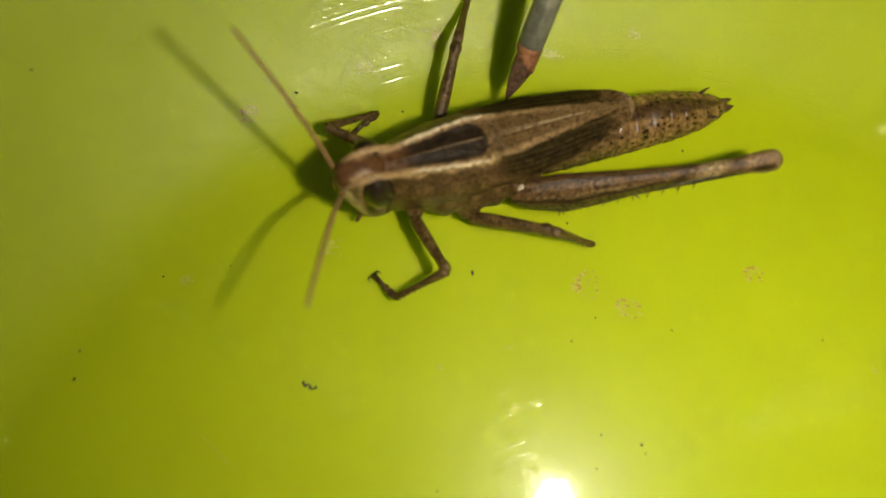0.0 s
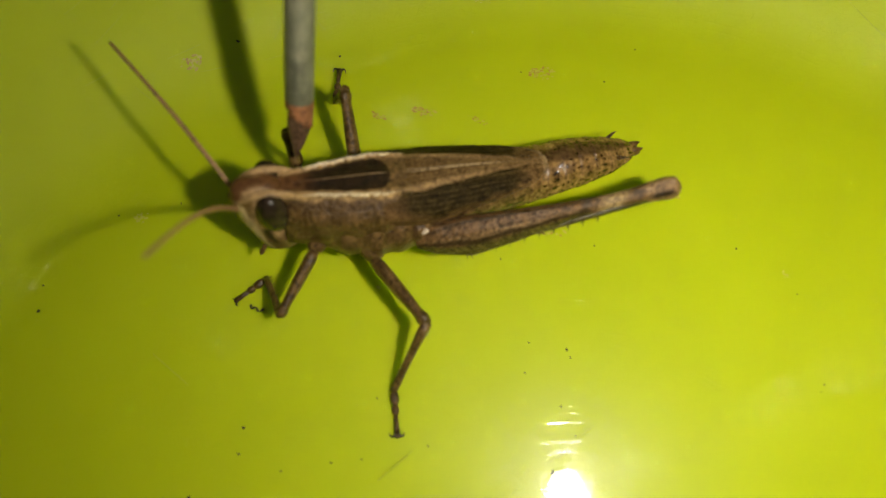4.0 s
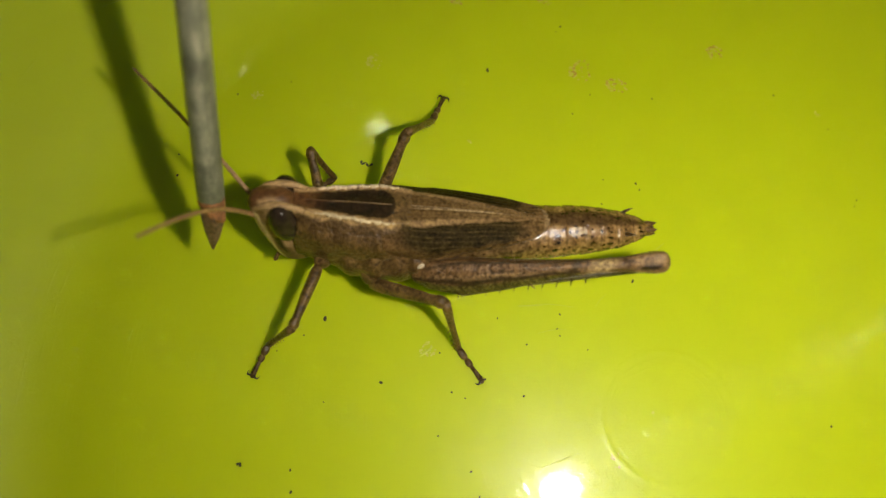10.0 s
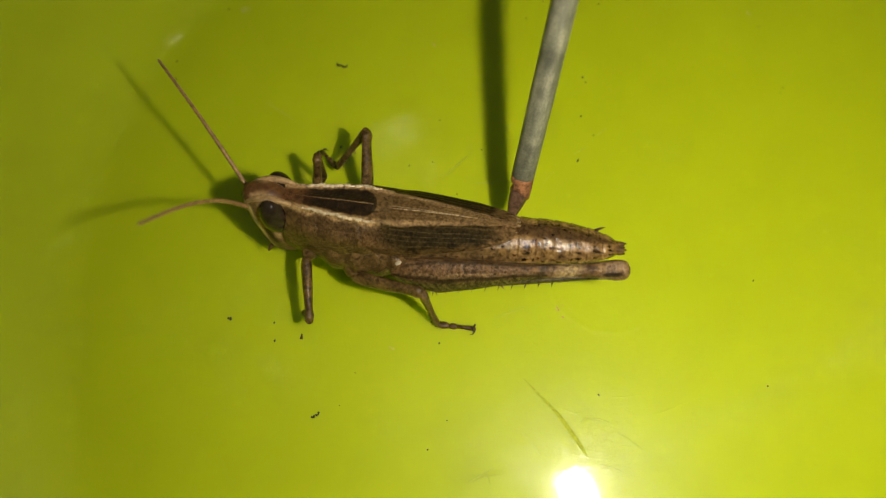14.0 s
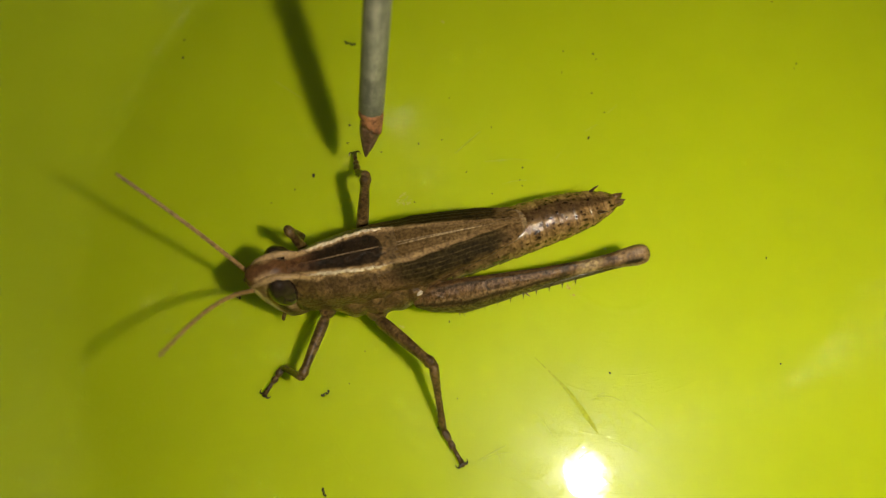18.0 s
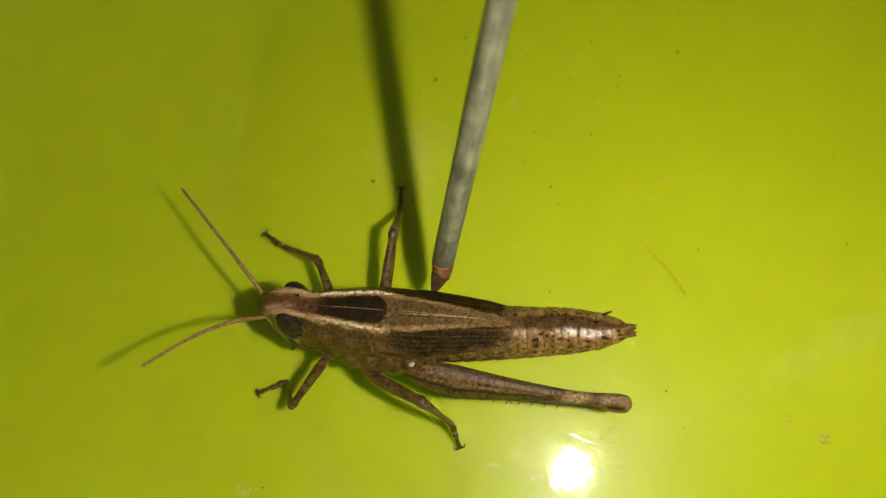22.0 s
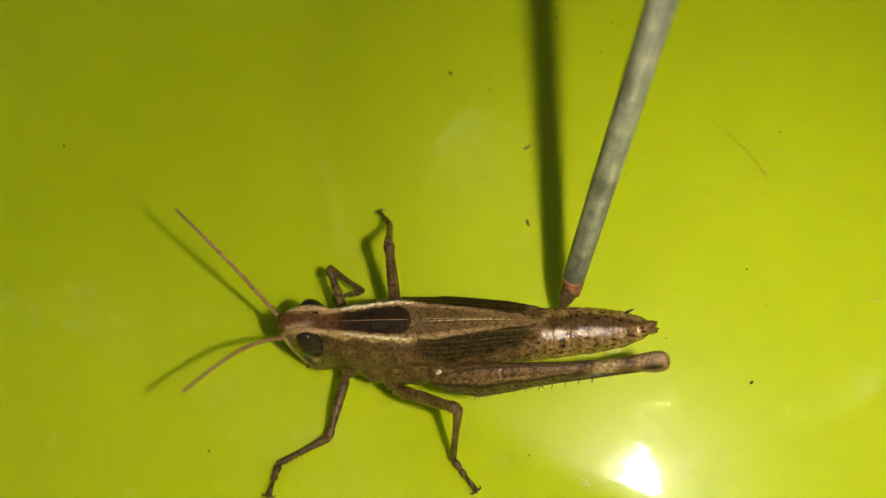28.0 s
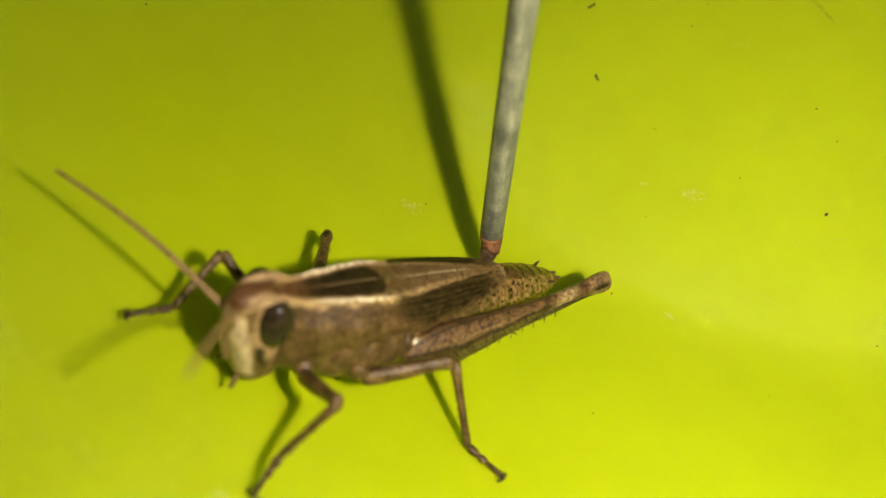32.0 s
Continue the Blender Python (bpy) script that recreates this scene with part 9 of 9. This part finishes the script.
    walk(hopper["hind_l"][0], [
        (0, pose(0.0046, 0.0043, -0.0025, -40, -17.3, 165.6)), (0.5, pose(0.0046, 0.0043, -0.0025, -40, -12.3, 169.2)),
        (1, pose(0.0046, 0.0043, -0.0025, -40, -14.2, 171.5)), (1.5, pose(0.0046, 0.0043, -0.0025, -40, -17.9, 175.9)),
        (2, pose(0.0046, 0.0043, -0.0025, -40, -17.4, 175.1)), (2.5, pose(0.0046, 0.0043, -0.0025, -40, -17.7, 175.7)),
        (3, pose(0.0046, 0.0043, -0.0025, -40, -14.4, 177.5)), (3.5, pose(0.0046, 0.0043, -0.0025, -40, -17.2, 175.7)),
        (5.5, pose(0.0046, 0.0043, -0.0025, -40, -10.8, 174.2)), (6, pose(0.0046, 0.0043, -0.0025, -40, -10.6, 175.2)),
        (6.5, pose(0.0046, 0.0043, -0.0025, -40, -10.6, 176.3)), (7, pose(0.0046, 0.0043, -0.0025, -40, -10, 177.2)),
        (7.5, pose(0.0046, 0.0043, -0.0025, -40, -15.7, 176.3)), (8, pose(0.0046, 0.0043, -0.0025, -40, -18.2, 176.1)),
        (8.5, pose(0.0046, 0.0043, -0.0025, -40, -14.2, 177.7)), (9, pose(0.0046, 0.0043, -0.0025, -40, -13.4, 177.5)),
        (9.5, pose(0.0046, 0.0043, -0.0025, -40, -13.8, 179)), (10, pose(0.0046, 0.0043, -0.0025, -40, -13.9, 177.9)),
        (10.5, pose(0.0046, 0.0043, -0.0025, -40, -13.1, 178.1)), (11, pose(0.0046, 0.0043, -0.0025, -40, -12.1, 178)),
        (11.5, pose(0.0046, 0.0047, -0.0025, -66, -14.6, 178.2)), (12, pose(0.0046, 0.0049, -0.0025, -74, -11.8, 180.6)),
        (12.5, pose(0.0046, 0.0048, -0.0025, -72, -15.6, 181.3)), (13, pose(0.0046, 0.0043, -0.0025, -40, -15.7, 179.6)),
        (13.5, pose(0.0046, 0.0043, -0.0025, -40, -14.5, -179.2)), (14, pose(0.0046, 0.0043, -0.0025, -40, -9.6, -178.9)),
        (14.5, pose(0.0046, 0.0043, -0.0025, -40, -10.5, -179.1)), (16.5, pose(0.0046, 0.0043, -0.0025, -40, -11.6, 179.5)),
        (17, pose(0.0046, 0.0043, -0.0025, -40, -10.5, 179.6)), (17.5, pose(0.0046, 0.0043, -0.0025, -40, -9.6, 175.1)),
        (18, pose(0.0046, 0.0043, -0.0025, -40, -9.5, 174.1)), (18.5, pose(0.0046, 0.0043, -0.0025, -40.2, -7.2, 179.5)),
        (19, pose(0.0046, 0.0043, -0.0025, -40, 5.1, -175.4)), (19.5, pose(0.0046, 0.0043, -0.0025, -40, 4.9, 183.7)),
        (20, pose(0.0046, 0.0043, -0.0025, -40, -2.1, 181.7)), (20.5, pose(0.0046, 0.0043, -0.0025, -40.1, -2.7, 174.4)),
        (21, pose(0.0046, 0.0043, -0.0025, -40, -8.8, 171.7)), (21.5, pose(0.0046, 0.0043, -0.0025, -40.1, -3.1, 175.6)),
        (22, pose(0.0046, 0.0043, -0.0025, -40, 7.9, 177.7)), (22.5, pose(0.0046, 0.0043, -0.0025, -39.9, 5.1, 182)),
        (23, pose(0.0046, 0.0043, -0.0025, -40, 2.4, -175.7)), (23.5, pose(0.0046, 0.0043, -0.0025, -40, 1.5, -176.2)),
        (24, pose(0.0046, 0.0043, -0.0025, -40, 0.9, -176.2)), (24.5, pose(0.0046, 0.0043, -0.0025, -40, -12.8, -178.2)),
        (26.5, pose(0.0046, 0.0043, -0.0025, -40, -12.2, 175.1)), (27, pose(0.0046, 0.0043, -0.0025, -40, -7.5, 177.8)),
        (27.5, pose(0.0046, 0.0043, -0.0025, -40, -10.9, 177.5)), (28, pose(0.0046, 0.0043, -0.0025, -40, -14.4, 176.5)),
        (28.5, pose(0.0046, 0.0043, -0.0025, -40, -13.9, 177.5)), (29, pose(0.0046, 0.0043, -0.0025, -40, -11.1, 176.4)),
        (29.5, pose(0.0046, 0.0043, -0.0025, -40, -16.1, 176)), (30, pose(0.0046, 0.0043, -0.0025, -40, -16.5, 175.1)),
        (30.5, pose(0.0046, 0.0043, -0.0025, -40, -17.8, 173.1)), (31, pose(0.0046, 0.0043, -0.0025, -40, -15.6, 175.8)),
        (31.5, pose(0.0046, 0.0043, -0.0025, -40, -15.4, 176.2)), (32, pose(0.0046, 0.0043, -0.0025, -40, -14, 178)),
    ])
    walk(hopper["hind_l"][1], [
        (0, pose(0.0239, 0, -0.00035, 0, -4.3, 0)), (11, pose(0.0239, 0, -0.00035, 0, -4.3, 0)),
        (11.5, pose(0.0239, 0, -0.00035, 0, -7, 0)), (12, pose(0.0239, 0, -0.00035, 0, -8.5, 0)),
        (12.5, pose(0.0239, 0, -0.00035, 0, -8, 0)), (13, pose(0.0239, 0, -0.00035, 0, -4.3, 0)),
        (32, pose(0.0239, 0, -0.00035, 0, -4.3, 0)),
    ])
    walk(hopper["hind_l"][2], [
        (0, pose(0.00436, 0, -0.00182, 0, -3, 0)), (11, pose(0.00436, 0, -0.00182, 0, -3, 0)),
        (11.5, pose(0.00445, 0, -0.00274, 0, 14, 0)), (12, pose(0.00452, 0, -0.00325, 0, 22, 0)),
        (12.5, pose(0.00450, 0, -0.00310, 0, 14, 0)), (13, pose(0.00436, 0, -0.00182, 0, -3, 0)),
        (32, pose(0.00436, 0, -0.00182, 0, -3, 0)),
    ])
    walk(stick, [
        (0, pose(-0.0345, 0.04826, 0.004, 32.87, 0, 177.43)), (0.5, pose(-0.03485, 0.04753, 0.006, 32.82, 0, -173.43)),
        (1, pose(-0.0383, 0.04166, 0.006, 32.8, 0, -171.88)), (1.5, pose(-0.03773, 0.04671, 0.009, 33.33, 0, -165.98)),
        (2, pose(-0.04702, 0.04674, 0.01481, 33.01, 0, 25.86)), (2.5, pose(-0.04672, 0.03438, 0.01, 33.32, 0, 179.68)),
        (3, pose(-0.04224, 0.04864, 0.01491, 33.01, 0, 42.37)), (3.5, pose(-0.04074, 0.0283, 0.00924, 26.42, 0, -171.93)),
        (5.5, pose(-0.03513, 0.02937, 0.00936, 32.62, 0, -172.1)), (6, pose(-0.04987, 0.02274, 0.00783, 33.16, 0, -171.05)),
        (6.5, pose(-0.03558, 0.02471, 0.007, 34.69, 0, -171.32)), (7, pose(-0.0403, 0.01812, 0.0063, 36.1, 0, -167.87)),
        (7.5, pose(-0.04619, 0.01965, 0.01025, 28.47, 0, -173.75)), (8, pose(-0.04293, 0.01729, 0.01127, 31.75, 0, -171.69)),
        (8.5, pose(-0.03245, 0.02162, 0.00907, 28.82, 0, -172.95)), (9, pose(-0.02585, 0.01572, 0.00579, 36.56, 0, -171.06)),
        (9.5, pose(-0.02871, 0.01714, 0.006, 35.5, 0, -175.14)), (10, pose(-0.0477, -0.00132, 0.00818, 34.32, 0, -170.84)),
        (10.5, pose(-0.04562, 0.00519, 0.009, 32.74, 0, -171.92)), (11, pose(-0.03464, 0.01264, 0.00825, 35.82, 0, -168.56)),
        (11.5, pose(-0.03263, 0.0062, 0.008, 33.03, 0, -174.51)), (12, pose(-0.0391, 0.01014, 0.01051, 30.22, 0, -178.67)),
        (12.5, pose(-0.03697, 0.00559, 0.008, 29.76, 0, -176.24)), (13, pose(-0.03077, 0.00058, 0.00585, 29.3, 0, -176.33)),
        (13.5, pose(-0.02057, 0.01318, 0.008, 33.71, 0, -171.86)), (14, pose(-0.01203, 0.00045, 0.00472, 38.07, 0, -176.01)),
        (14.5, pose(-0.02937, 0.00204, 0.0105, 32.69, 0, 177.57)), (16.5, pose(-0.03039, -0.00135, 0.01427, 29.34, 0, 178.18)),
        (17, pose(-0.03023, -0.00805, 0.01082, 30.1, 0, -178.74)), (17.5, pose(-0.03339, -0.01602, 0.01, 28.14, 0, -181.24)),
        (18, pose(-0.0281, -0.00266, 0.01146, 26.09, 0, 179.41)), (18.5, pose(-0.01266, -0.00511, 0.008, 29.15, 0, 179.46)),
        (19, pose(-0.01664, -0.01135, 0.00689, 32.21, 0, 179.02)), (19.5, pose(-0.03532, -0.01062, 0.01, 33.39, 0, 176.61)),
        (20, pose(-0.0381, -0.01828, 0.01188, 34.87, 0, -174.29)), (20.5, pose(-0.03822, -0.02977, 0.012, 32.13, 0, -174.96)),
        (21, pose(-0.02966, -0.02553, 0.01297, 29.47, 0, -178.49)), (21.5, pose(-0.02387, -0.01647, 0.01, 29.23, 0, 177.7)),
        (22, pose(-0.02499, -0.03224, 0.00657, 28.95, 0, 179.2)), (22.5, pose(-0.0387, -0.03022, 0.009, 29.31, 0, -180.25)),
        (23, pose(-0.03391, -0.0377, 0.01271, 29.64, 0, -178.87)), (23.5, pose(-0.03197, -0.03744, 0.012, 29.36, 0, -176.43)),
        (24, pose(-0.03791, -0.04058, 0.01221, 29.11, 0, -178.8)), (24.5, pose(-0.03749, -0.04625, 0.00939, 27.69, 0, -179.03)),
        (26.5, pose(-0.01527, -0.02899, 0.0095, 29.68, 0, 179.04)), (27, pose(-0.01318, -0.03578, 0.00398, 33.05, 0, -176.41)),
        (27.5, pose(-0.01245, -0.03962, 0.0035, 32.11, 0, -177.13)), (28, pose(-0.01375, -0.0454, 0.00254, 31.17, 0, -179.38)),
        (28.5, pose(-0.01521, -0.05222, 0.003, 31.61, 0, -176.8)), (29, pose(-0.0159, -0.05263, 0.00473, 32.04, 0, -179.27)),
        (29.5, pose(-0.01827, -0.0569, 0.005, 32.81, 0, -176.96)), (30, pose(-0.0189, -0.06028, 0.00535, 33.58, 0, -176.92)),
        (30.5, pose(-0.01944, -0.06125, 0.00636, 31.42, 0, -176.86)), (31, pose(-0.01935, -0.05518, 0.00402, 29.25, 0, -178.43)),
        (31.5, pose(-0.0222, -0.05989, 0.0082, 30.22, 0, -177.44)), (32, pose(-0.02545, -0.0651, 0.00566, 31.16, 0, -177.3)),
    ])


motions()
